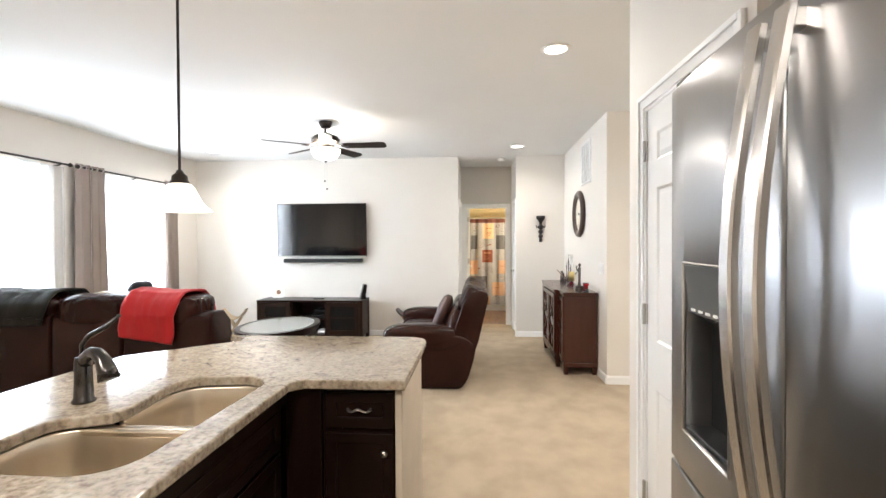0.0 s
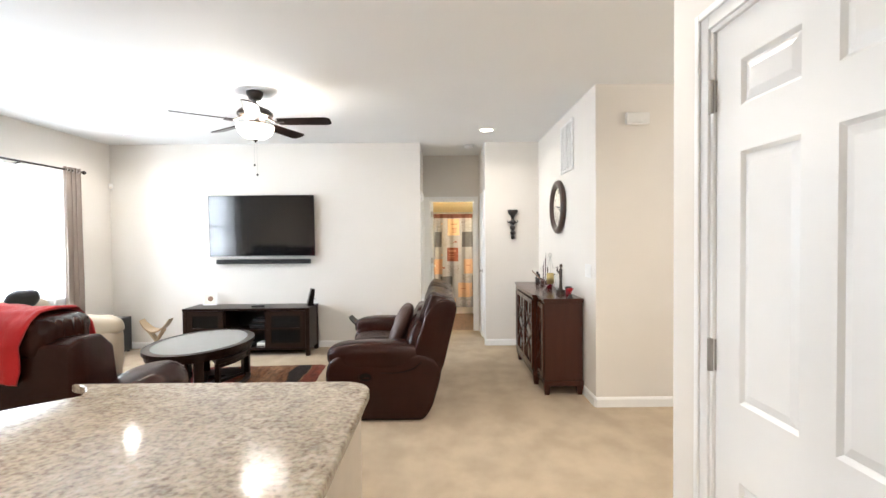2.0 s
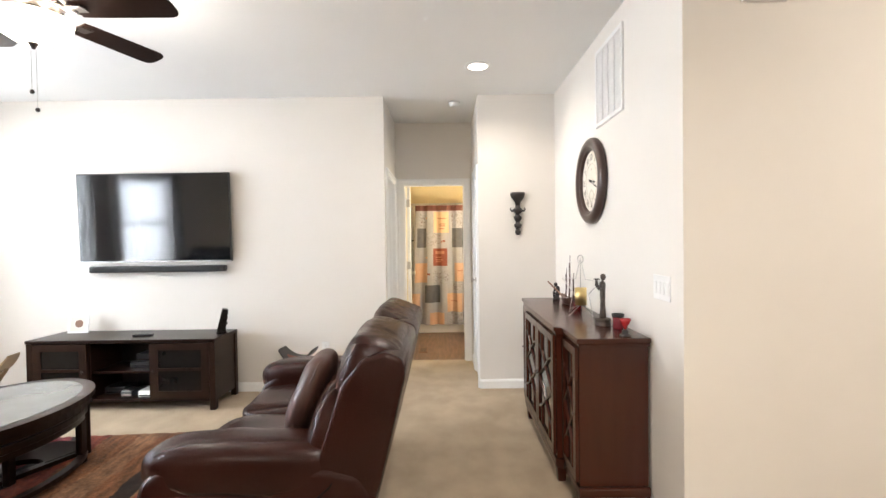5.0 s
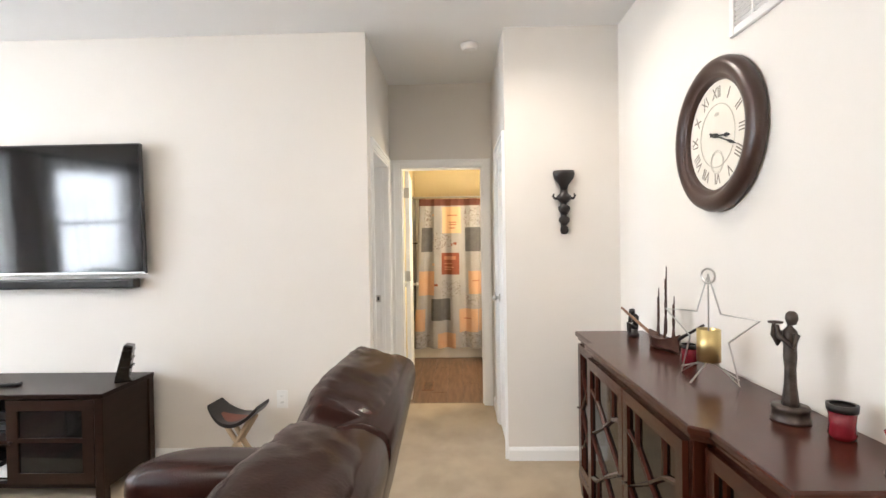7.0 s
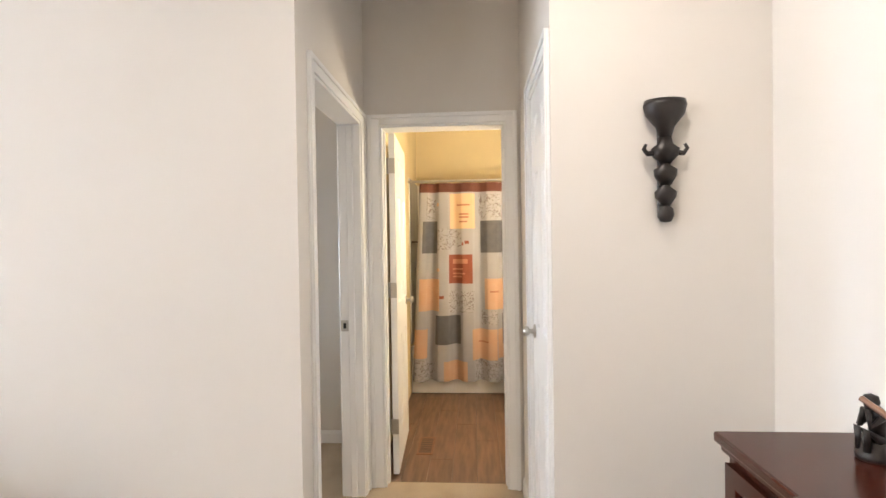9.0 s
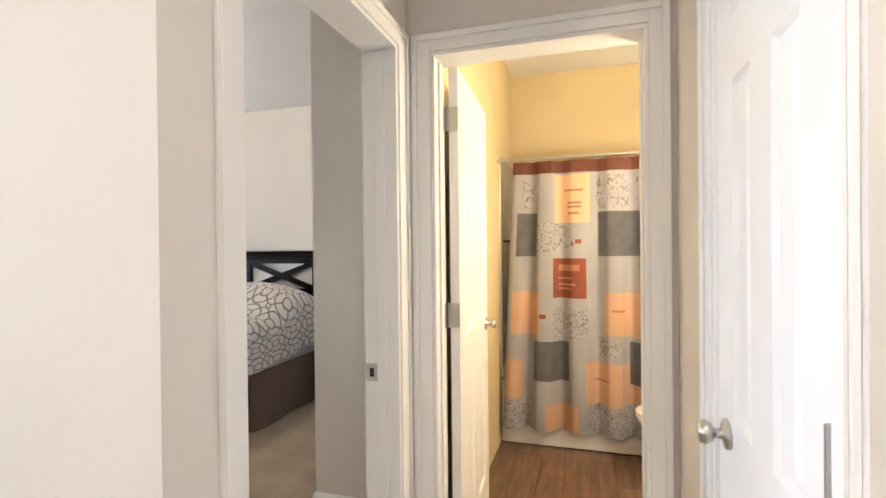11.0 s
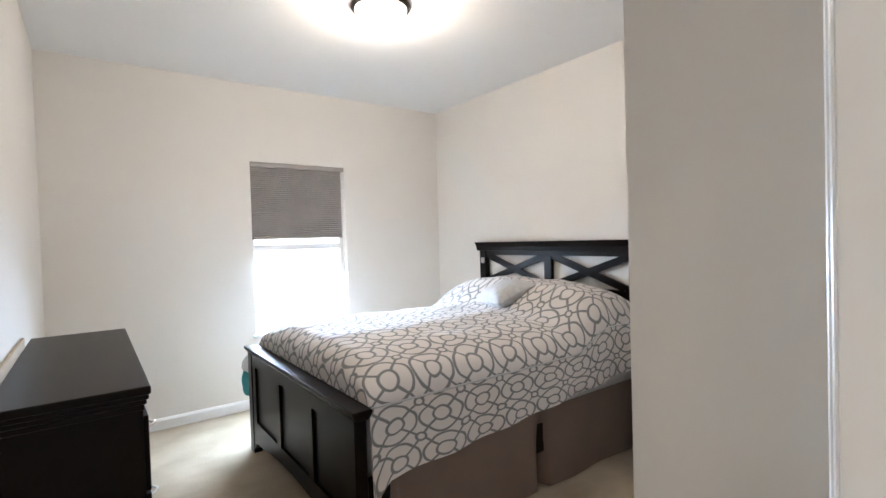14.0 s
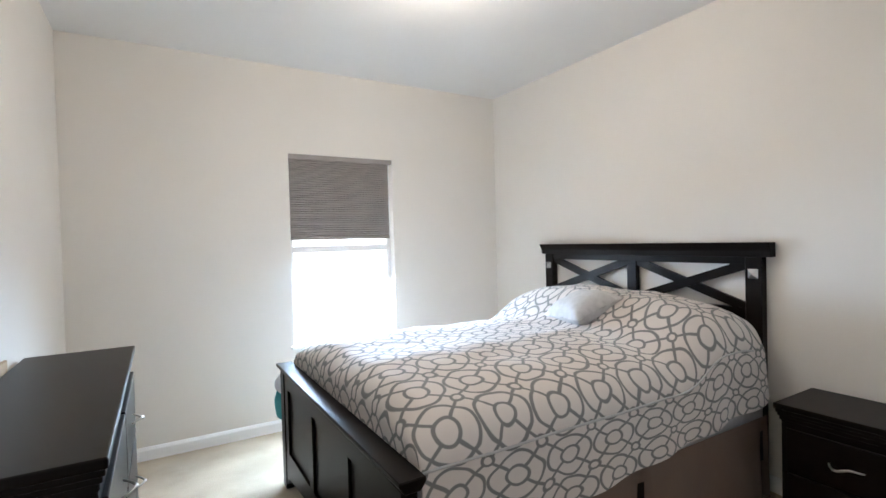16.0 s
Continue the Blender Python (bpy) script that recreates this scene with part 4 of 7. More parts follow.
    part("hinge_cover", box(x + 0.03, x + 0.14, y1 - 0.10, y1 - 0.02, top - 0.02, top + 0.018, 0.006, 2), BLACK, base)


def pendant():
    x, y = -1.305, 1.82
    base = thing("pendant_lamp", (x, y, 1.6), "bronze pendant lamp with lit white glass bell shade", "pendant lamp")
    part("canopy", lathe([(0, 2.77), (0.062, 2.77), (0.058, 2.752), (0.02, 2.742), (0, 2.742)], (x, y, 0), 24), BRONZE, base, "", True)
    part("rod", lathe([(0, 1.76), (0.006, 1.76), (0.006, 2.75), (0, 2.75)], (x, y, 0), 10), BRONZE, base)
    part("socket", lathe([(0, 1.79), (0.012, 1.79), (0.018, 1.775), (0.032, 1.765), (0.034, 1.745), (0.040, 1.738), (0.040, 1.728), (0, 1.726)], (x, y, 0), 24), BRONZE, base, "", True)
    prof = [(0.036, 1.73), (0.050, 1.722), (0.066, 1.70), (0.082, 1.665), (0.102, 1.632), (0.128, 1.612), (0.131, 1.606), (0.124, 1.610), (0.098, 1.637), (0.078, 1.667), (0.062, 1.698), (0.048, 1.716), (0.034, 1.724)]
    o = part("shade", lathe(prof, (x, y, 0), 36), SHADEGLASS, base, "lit white frosted glass bell", True)
    o.visible_shadow = False


peninsula()
granite_top()
sink()
faucet()
fridge()
pendant()


# ---- living room ----
def downlight(x, y):
    base = thing("recessed_light", (x, y, 2.76), "lit white recessed ceiling downlight", "ceiling light", "recessed ceiling lights")
    part("trim_ring", lathe([(0.074, 2.761), (0.078, 2.764), (0.096, 2.765), (0.100, 2.7695), (0.074, 2.7695)], (x, y, 0), 32), PLASTIC, base, "", True)
    part("lens", lathe([(0, 2.763), (0.074, 2.763), (0.074, 2.7695), (0, 2.7695)], (x, y, 0), 32), LENS, base, "glowing frosted lens")


for sx, sy in SPOTS[:3]:
    downlight(sx, sy)


def ceiling_fan():
    x, y = -1.615, 4.87
    base = thing("ceiling_fan", (x, y, 2.77), "bronze five-blade ceiling fan with lit glass bowl", "ceiling fan")
    part("canopy", lathe([(0, 2.77), (0.072, 2.77), (0.070, 2.745), (0.050, 2.705), (0.035, 2.698), (0, 2.698)], (x, y, 0), 28), BRONZE, base, "", True)
    part("downrod", lathe([(0, 2.63), (0.013, 2.63), (0.013, 2.72), (0, 2.72)], (x, y, 0), 12), BRONZE, base)
    part("motor_housing", lathe([(0, 2.645), (0.05, 2.645), (0.075, 2.632), (0.125, 2.612), (0.150, 2.585), (0.152, 2.565), (0.135, 2.548), (0.09, 2.535), (0.06, 2.53), (0.06, 2.50), (0, 2.50)], (x, y, 0), 36), BRONZE, base, "", True)
    part("light_fitter", lathe([(0.05, 2.505), (0.075, 2.50), (0.08, 2.488), (0.03, 2.484), (0.03, 2.40), (0, 2.40)], (x, y, 0), 28), BRONZE, base, "", True)
    o = part("glass_bowl", lathe([(0.150, 2.470), (0.158, 2.468), (0.152, 2.435), (0.128, 2.395), (0.085, 2.366), (0.03, 2.354), (0, 2.352), (0, 2.358), (0.08, 2.372), (0.122, 2.40), (0.145, 2.437)], (x, y, 0), 40), BULBGLASS, base, "lit frosted glass bowl", True)
    o.visible_shadow = False
    part("finial", lathe([(0, 2.354), (0.022, 2.354), (0.020, 2.346), (0.010, 2.336), (0.006, 2.326), (0, 2.324)], (x, y, 0), 16), BRONZE, base, "", True)
    for dx, z in ((0.012, 2.055), (-0.012, 2.14)):
        c = tube([(x + dx, y, 2.33), (x + dx, y, z)], 0.0014, 5)
        part("pull_chain", c, NICKEL, base)
        part("chain_knob", lathe([(0, z), (0.007, z - 0.003), (0.010, z - 0.012), (0.006, z - 0.020), (0, z - 0.022)], (x + dx, y, 0), 12), BRONZE, base, "", True)
    for k in range(5):
        m = Matrix.Translation((x, y, 2.535)) @ Matrix.Rotation(radians(-0.5 + 72 * k), 4, "Z")
        iron = box(0.08, 0.13, -0.018, 0.018, 0.000, 0.008, 0.002, 1)
        box(0.18, 0.255, -0.045, 0.045, -0.036, -0.030, 0.003, 1, iron)
        tube([(0.10, 0, 0.004), (0.14, 0, -0.014), (0.17, 0, -0.032), (0.21, 0, -0.034)], 0.010, 8, iron)
        part("blade_iron", moved(iron, m), BRONZE, base)
        outline = [(0.20, -0.055), (0.26, -0.060), (0.59, -0.068), *arc(0.622, -0.022, 0.045, -80, 0, 5), *arc(0.622, 0.022, 0.045, 0, 80, 5), (0.59, 0.068), (0.26, 0.060), (0.20, 0.055)]
        blade = prism(outline, -0.004, 0.004, "z", 0.0015, 1)
        part("blade", moved(blade, m @ Matrix.Translation((0, 0, -0.027)) @ Matrix.Rotation(radians(-13), 4, "X")), DARKWOOD, base, "dark walnut blade")


def television():
    base = thing("television", (-2.4, 7.09, 1.65), "large flat black television mounted on the wall", "television")
    tilt = Matrix.Translation((0, 7.085, 1.240)) @ Matrix.Rotation(radians(2.0), 4, "X") @ Matrix.Translation((0, -7.085, -1.240))
    part("bezel", moved(box(-3.105, -1.692, 7.077, 7.107, 1.240, 2.066, 0.004, 2), tilt), BLACK, base)
    part("bottom_trim", moved(box(-3.105, -1.692, 7.074, 7.0768, 1.242, 1.252), tilt), NICKEL, base, "thin silver lower edge")
    part("screen", moved(box(-3.095, -1.702, 7.0745, 7.0768, 1.256, 2.056), tilt), SCREEN, base, "glossy dark screen")
    part("wall_mount", box(-2.75, -2.05, 7.100, 7.15, 1.45, 1.85, 0.004, 1), BLACK, base)
    bar = thing("soundbar", (-2.4, 7.1, 1.17), "slim black soundbar fixed below the television", "soundbar")
    part("housing", box(-3.015, -1.757, 7.06, 7.13, 1.148, 1.208, 0.008, 3), BLACK, bar)
    part("grille", box(-2.98, -1.79, 7.055, 7.061, 1.156, 1.197, 0.002, 1), material("black_speaker_cloth", (0.02, 0.02, 0.021), 0.9, grain=400, bump=0.5), bar)
    part("bracket", box(-2.5, -2.3, 7.13, 7.15, 1.15, 1.20), BLACK, bar)


STANDWOOD = material("worn_espresso_wood", (0.022, 0.0105, 0.0062), 0.32, second=(0.012, 0.0056, 0.0036), scale=4, grain=90, bump=0.1, stretch=(1, 1, 6), spec=0.16)


def media_stand():
    x0, x1, y0, y1, top = -3.255, -1.660, 6.640, 7.090, 0.606
    base = thing("media_stand", (-2.45, 6.86, 0), "espresso wood media stand with glazed doors", "media stand")
    part("top_board", box(x0 - 0.004, x1 + 0.004, y0 - 0.006, y1, top - 0.028, top, 0.004, 2), DARKWOOD, base)
    for xx in (x0, x1 - 0.05):
        for yy in (y0, y1 - 0.05):
            part("leg", box(xx, xx + 0.05, yy, yy + 0.05, 0, top - 0.028, 0.003, 1), STANDWOOD, base)
    part("side_panel", box(x0 + 0.010, x0 + 0.030, y0 + 0.05, y1 - 0.05, 0.07, top - 0.028), STANDWOOD, base)
    part("side_panel", box(x1 - 0.030, x1 - 0.010, y0 + 0.05, y1 - 0.05, 0.07, top - 0.028), STANDWOOD, base)
    part("back_panel", box(x0 + 0.05, x1 - 0.05, y1 - 0.025, y1 - 0.015, 0.07, top - 0.028), BLACK, base)
    part("bottom_board", box(x0 + 0.05, x1 - 0.05, y0 + 0.02, y1 - 0.03, 0.075, 0.10), DARKWOOD, base)
    a, c = x0 + 0.52, x1 - 0.56
    for xx in (a, c):
        part("partition", box(xx - 0.01, xx + 0.01, y0 + 0.025, y1 - 0.03, 0.10, top - 0.028), DARKWOOD, base)
    part("shelf", box(a + 0.01, c - 0.01, y0 + 0.05, y1 - 0.03, 0.31, 0.328), DARKWOOD, base)
    for p, q in ((x0 + 0.053, a - 0.012), (c + 0.012, x1 - 0.053)):
        b = pierced("x", p, q, 0.105, 0.572, y0 + 0.002, y0 + 0.022, [(p + 0.065, q - 0.065, 0.165, 0.335), (p + 0.065, q - 0.065, 0.36, 0.512)])
        d = part("glazed_door", b, STANDWOOD, base)
        part("pane", box(p + 0.06, q - 0.06, y0 + 0.010, y0 + 0.014, 0.16, 0.52), GLASSDARK, d, "smoked glass")
        part("knob", moved(lathe([(0, 0), (0.005, 0), (0.005, 0.010), (0.011, 0.014), (0.009, 0.020), (0, 0.022)], (0, 0, 0), 12, None, "y"), Matrix.Translation((q - 0.032 if p < -2.6 else p + 0.032, y0 + 0.002, 0.34)) @ Matrix.Rotation(math.pi, 4, "Z")), BRONZE, d)
    for p, q, y, z0, z1 in ((-2.48, -2.25, 6.80, 0.329, 0.375), (-2.45, -2.27, 6.84, 0.377, 0.440), (-2.71, -2.53, 6.80, 0.101, 0.160)):
        dv = thing("media_player", ((p + q) / 2, y, z0), "black slim media player box on the stand", "media player", "players in the stand")
        part("case", box(p, q, y, y + 0.18, z0, z1, 0.004, 2), BLACK, dv)
        part("front_strip", box(p + 0.02, q - 0.02, y - 0.003, y + 0.0005, z0 + 0.012, z0 + 0.018), PEWTER, dv)
    sw = thing("silver_receiver", (-2.45, 6.76, 0.1), "small silver and black receiver inside the media stand", "receiver")
    part("case", box(-2.50, -2.405, 6.70, 6.83, 0.101, 0.152, 0.006, 2), BLACK, sw)
    part("top_plate", box(-2.495, -2.41, 6.70, 6.825, 0.1515, 0.157, 0.002, 1), NICKEL, sw, "brushed silver plate")
    part("front_band", box(-2.495, -2.41, 6.696, 6.7005, 0.112, 0.128, 0.001, 1), NICKEL, sw, "brushed silver band")
    gp = thing("white_modem", (-2.29, 6.76, 0.1), "small white box lying inside the media stand", "modem")
    part("case", box(-2.347, -2.235, 6.69, 6.86, 0.101, 0.158, 0.008, 2), PLASTIC, gp)
    part("front_strip", box(-2.337, -2.245, 6.687, 6.6905, 0.110, 0.122, 0.001, 1), PEWTER, gp)


def frames_on_stand():
    f = thing("picture_frame", (-3.07, 6.98, 0.606), "small white picture frame leaning on the media stand", "picture frame")
    m = pose(-3.07, 6.98, 0.606, -12, 0, 8)
    b = pierced("x", -0.085, 0.085, 0.0, 0.16, -0.008, 0.006, [(-0.068, 0.068, 0.017, 0.143)])
    part("frame", moved(b, m), PLASTIC, f)
    part("picture", moved(box(-0.068, 0.068, -0.003, 0.004, 0.017, 0.143), m), FACE, f, "cream print with a brown shape")
    part("printed_shape", moved(prism(arc(0.005, 0.085, 0.035, 0, 330, 10), -0.0036, -0.0031, "y"), m), TEAK, f)
    s = thing("phone_holder", (-1.71, 6.88, 0.606), "dark grey carved upright block on the media stand", "ornament")
    m = pose(-1.712, 6.885, 0.606, 0, 0, 25) @ Matrix.Diagonal((1.2, 1.35, 1.18, 1))
    part("block", moved(prism([(-0.035, 0), (0.045, 0), (0.03, 0.03), (0.05, 0.18), (0.01, 0.19), (-0.03, 0.03)], -0.035, 0.035, "y", 0.006, 2), m), PEWTER, s)
    for z in (0.07, 0.11, 0.15):
        part("ridge", moved(box(-0.012 + z * 0.08, 0.040 + z * 0.06, -0.037, 0.037, z, z + 0.010, 0.003, 1), m), PEWTER, s)
    r = thing("remote_control", (-2.35, 6.80, 0.606), "black remote control lying on the media stand", "remote control")
    part("case", moved(box(-0.08, 0.08, -0.022, 0.022, 0.0, 0.018, 0.006, 2), pose(-2.36, 6.80, 0.606, 0, 0, 12)), BLACK, r)
    for k in range(5):
        part("button", moved(box(-0.06 + 0.025 * k, -0.048 + 0.025 * k, -0.008, 0.008, 0.0175, 0.0195), pose(-2.36, 6.80, 0.606, 0, 0, 12)), PEWTER, r)


HIDE = material("worn_red_hide", (0.22, 0.075, 0.05), 0.6, second=(0.15, 0.05, 0.03), scale=20, bump=0.3)


def saddle_stool(m, wood, seat_mat, label):
    base = thing("saddle_stool", m.translation, label, "stool", "carved saddle stools")
    half, high = (0.155, 0.075) if seat_mat is EBONY else (0.17, 0.12)
    b = bmesh.new()
    n = 16
    rows = []
    for i in range(n + 1):
        u = i / n * 2 - 1
        z = 0.33 + high * u * u + 0.02 * abs(u) ** 3
        w = 0.12 * (1 - 0.35 * u * u)
        rows.append([b.verts.new((half * u, -w, z)), b.verts.new((half * u, w, z)), b.verts.new((half * u, w, z - 0.022)), b.verts.new((half * u, -w, z - 0.022))])
    for p, q in zip(rows, rows[1:]):
        for k in range(4):
            b.faces.new((p[k], p[(k + 1) % 4], q[(k + 1) % 4], q[k]))
    b.faces.new(rows[0])
    b.faces.new(rows[-1])
    seat = part("seat", moved(b, m), seat_mat, base)
    if seat_mat is EBONY:
        c = bmesh.new()
        rows = []
        for i in range(13):
            u = -0.62 + 1.1 * i / 12
            z = 0.3316 + high * u * u + 0.02 * abs(u) ** 3
            mid = 0.05 * math.sin(math.pi * i / 12) + 0.012
            rows.append([c.verts.new((half * u, -0.020 - mid, z)), c.verts.new((half * u, -0.020 + mid, z))])
        for p, q in zip(rows, rows[1:]):
            c.faces.new((p[0], q[0], q[1], p[1]))
        part("seat_patch", moved(c, m), HIDE, seat, "worn red-brown hide patch")
    for sx, sy in ((1, 1), (-1, -1), (1, -1), (-1, 1)):
        leg = tube([(-0.13 * sx, 0.05 * sy, 0.0), (-0.02 * sx, 0.03 * sy, 0.16), (0.09 * sx, 0.04 * sy, 0.335)], [0.014, 0.016, 0.015], 8)
        part("leg", moved(leg, m), wood, base, "", True)


FADED = material("faded_grey_brown_print", (0.20, 0.17, 0.135), 0.7, bump=0)
PALERING = material("pale_dial_relief", (0.50, 0.46, 0.38), 0.6, bump=0)


def clock():
    base = thing("wall_clock", (1.3, 6.03, 1.815), "round dark brown wall clock with aged cream face", "clock")
    m = Matrix(((0, 0, -1, EAST), (-1, 0, 0, 5.980), (0, 1, 0, 1.807), (0, 0, 0, 1))) @ Matrix.Diagonal((0.98, 0.98, 0.95, 1))
    prof = [(0.290, 0.0), (0.303, 0.012), (0.304, 0.028), (0.296, 0.046), (0.278, 0.058), (0.258, 0.060), (0.240, 0.052), (0.232, 0.040), (0.226, 0.042), (0.218, 0.036), (0.214, 0.016), (0.214, 0.006)]
    part("frame", moved(lathe(prof, (0, 0, 0), 56), m), material("dark_brown_moulded_frame", (0.045, 0.022, 0.016), 0.3, grain=60, bump=0.08), base, "", True)
    face = part("face", moved(lathe([(0, 0.018), (0.216, 0.018), (0.216, 0.004), (0, 0.004)], (0, 0, 0), 48), m), FACE, base, "aged cream dial")
    numerals = ["XII", "I", "II", "III", "IIII", "V", "VI", "VII", "VIII", "IX", "X", "XI"]
    for k, s in enumerate(numerals):
        a = radians(30 * k)
        words(s, 0.064, m @ Matrix.Rotation(-a, 4, "Z") @ Matrix.Translation((0, 0.168, 0.0185)) @ Matrix.Diagonal((0.8, 1, 1, 1)), FADED, face, "numeral")
    part("minute_ring", moved(tube([(0.125 * math.cos(radians(a)), 0.125 * math.sin(radians(a)), 0.0185) for a in range(0, 360, 10)], 0.0018, 5, None, True), m), PALERING, face)
    part("maker_mark", moved(prism(oval(0, 0.085, 0.016, 0.007, 20), 0.0182, 0.0192, "z"), m), PALERING, face)
    for r, c in ((0.046, (0, -0.105)), (0.040, (0, -0.105))):
        part("sub_dial", moved(tube([(c[0] + r * math.cos(radians(a)), c[1] + r * math.sin(radians(a)), 0.0185) for a in range(0, 360, 15)], 0.0012, 5, None, True), m), PALERING, face)
    for a, l, w, zz in ((-99, 0.105, 0.0055, 0.024), (-112, 0.165, 0.004, 0.028)):
        h = prism([(-w, -0.04), (w, -0.04), (w * 0.5, 0.0), (w * 0.6, l * 0.55), (w * 1.6, l * 0.72), (0, l), (-w * 1.6, l * 0.72), (-w * 0.6, l * 0.55), (-w * 0.5, 0.0)], zz - 0.001, zz + 0.001, "z")
        part("clock_hand", moved(h, m @ Matrix.Rotation(radians(a), 4, "Z")), INK, base)
    part("hub", moved(lathe([(0, 0.018), (0.009, 0.018), (0.009, 0.031), (0, 0.033)], (0, 0, 0), 16), m), INK, base, "", True)


def sideboard():
    base = thing("sideboard", (1.13, 5.88, 0), "red-brown cherry breakfront sideboard with lattice glass doors", "sideboard")
    y0, y1, back, f_end, f_mid = 5.045, 6.735, 1.325, 0.970, 0.930
    ya, yb = 5.375, 6.405
    part("carcass", box(f_end, back, y0 + 0.02, y1 - 0.02, 0.13, 0.868, 0.002, 1), CHERRY, base)
    part("carcass", box(f_mid, f_end, ya + 0.01, yb - 0.01, 0.13, 0.868, 0.002, 1), CHERRY, base)

    def outline(grow):
        return [(back, y0 - grow), (f_end - grow, y0 - grow), (f_end - grow, ya - grow - 0.015), (f_mid - grow, ya - grow + 0.015), (f_mid - grow, yb + grow - 0.015), (f_end - grow, yb + grow + 0.015), (f_end - grow, y1 + grow), (back, y1 + grow)]
    part("top_board", prism(outline(0.020), 0.876, 0.902, "z", 0.006, 2), CHERRY, base)
    part("cornice", prism(outline(0.008), 0.856, 0.877, "z", 0.006, 2), CHERRY, base)
    part("plinth", prism(outline(0.012), 0.085, 0.135, "z", 0.008, 2), CHERRY, base)
    for fx, fy in ((f_end + 0.02, y0 + 0.03), (f_end + 0.02, y1 - 0.03), (f_mid + 0.025, ya + 0.03), (f_mid + 0.025, yb - 0.03), (back - 0.03, y0 + 0.03), (back - 0.03, y1 - 0.03)):
        b = bmesh.new()
        bmesh.ops.create_cube(b, size=1.0)
        for v in b.verts:
            k = 0.030 if v.co.z > 0 else 0.021
            v.co = Vector((fx + (k if v.co.x > 0 else -k), fy + (k if v.co.y > 0 else -k), 0.09 if v.co.z > 0 else 0.0))
        part("foot", b, CHERRY, base)
    mid = (ya + yb) / 2
    for p, q, f in ((y0 + 0.035, ya - 0.01, f_end), (ya + 0.035, mid - 0.004, f_mid), (mid + 0.004, yb - 0.035, f_mid), (yb + 0.01, y1 - 0.035, f_end)):
        z0, z1, st = 0.15, 0.845, 0.045
        b = pierced("y", p, q, z0, z1, f - 0.018, f - 0.001, [(p + st, q - st, z0 + st, z1 - st)])
        d = part("lattice_door", b, CHERRY, base)
        part("pane", box(f - 0.006, f - 0.002, p + st - 0.003, q - st + 0.003, z0 + st - 0.003, z1 - st + 0.003), GLASSDARK, d, "dark cabinet glass")
        a0, a1, lo, hi = p + st, q - st, z0 + st, z1 - st
        wc, hc = (a0 + a1) / 2, (lo + hi) / 2
        ww, hh = a1 - a0, hi - lo
        bars = [[(a0 + ww * 0.22, hi), (a0 + ww * 0.22, hi - hh * 0.20), (wc, hi - hh * 0.32), (a1 - ww * 0.22, hi - hh * 0.20), (a1 - ww * 0.22, hi)],
                [(a0, hi - hh * 0.16), (a0 + ww * 0.22, hi - hh * 0.20)], [(a1, hi - hh * 0.16), (a1 - ww * 0.22, hi - hh * 0.20)],
                [(a0, hc), (wc, hi - hh * 0.32), (a1, hc), (wc, lo + hh * 0.32), (a0, hc)],
                [(a0 + ww * 0.22, lo), (a0 + ww * 0.22, lo + hh * 0.20), (wc, lo + hh * 0.32), (a1 - ww * 0.22, lo + hh * 0.20), (a1 - ww * 0.22, lo)],
                [(a0, lo + hh * 0.16), (a0 + ww * 0.22, lo + hh * 0.20)], [(a1, lo + hh * 0.16), (a1 - ww * 0.22, lo + hh * 0.20)]]
        for line in bars:
            part("lattice_bar", tube([(f - 0.009, u, z) for u, z in line], 0.0105, 6), CHERRY, d)
        ky = q - 0.02 if (p < mid - 0.1 and f == f_mid) or p > yb else p + 0.02
        part("pull", moved(lathe([(0, 0), (0.005, 0), (0.004, 0.006), (0.008, 0.010), (0, 0.014)], (0, 0, 0), 12, None, "x"), Matrix.Translation((f - 0.018, ky, 0.50)) @ Matrix.Rotation(math.pi, 4, "Z")), BRONZE, d)


SHIPWOOD = material("dark_polished_carving", (0.050, 0.020, 0.014), 0.3, second=(0.10, 0.05, 0.032), scale=30, grain=90, bump=0.15)
AGEDBRONZE = material("aged_silver_bronze", (0.105, 0.082, 0.068), 0.36, 0.55, second=(0.035, 0.025, 0.021), scale=26, grain=120, bump=0.25, mix=0.9)


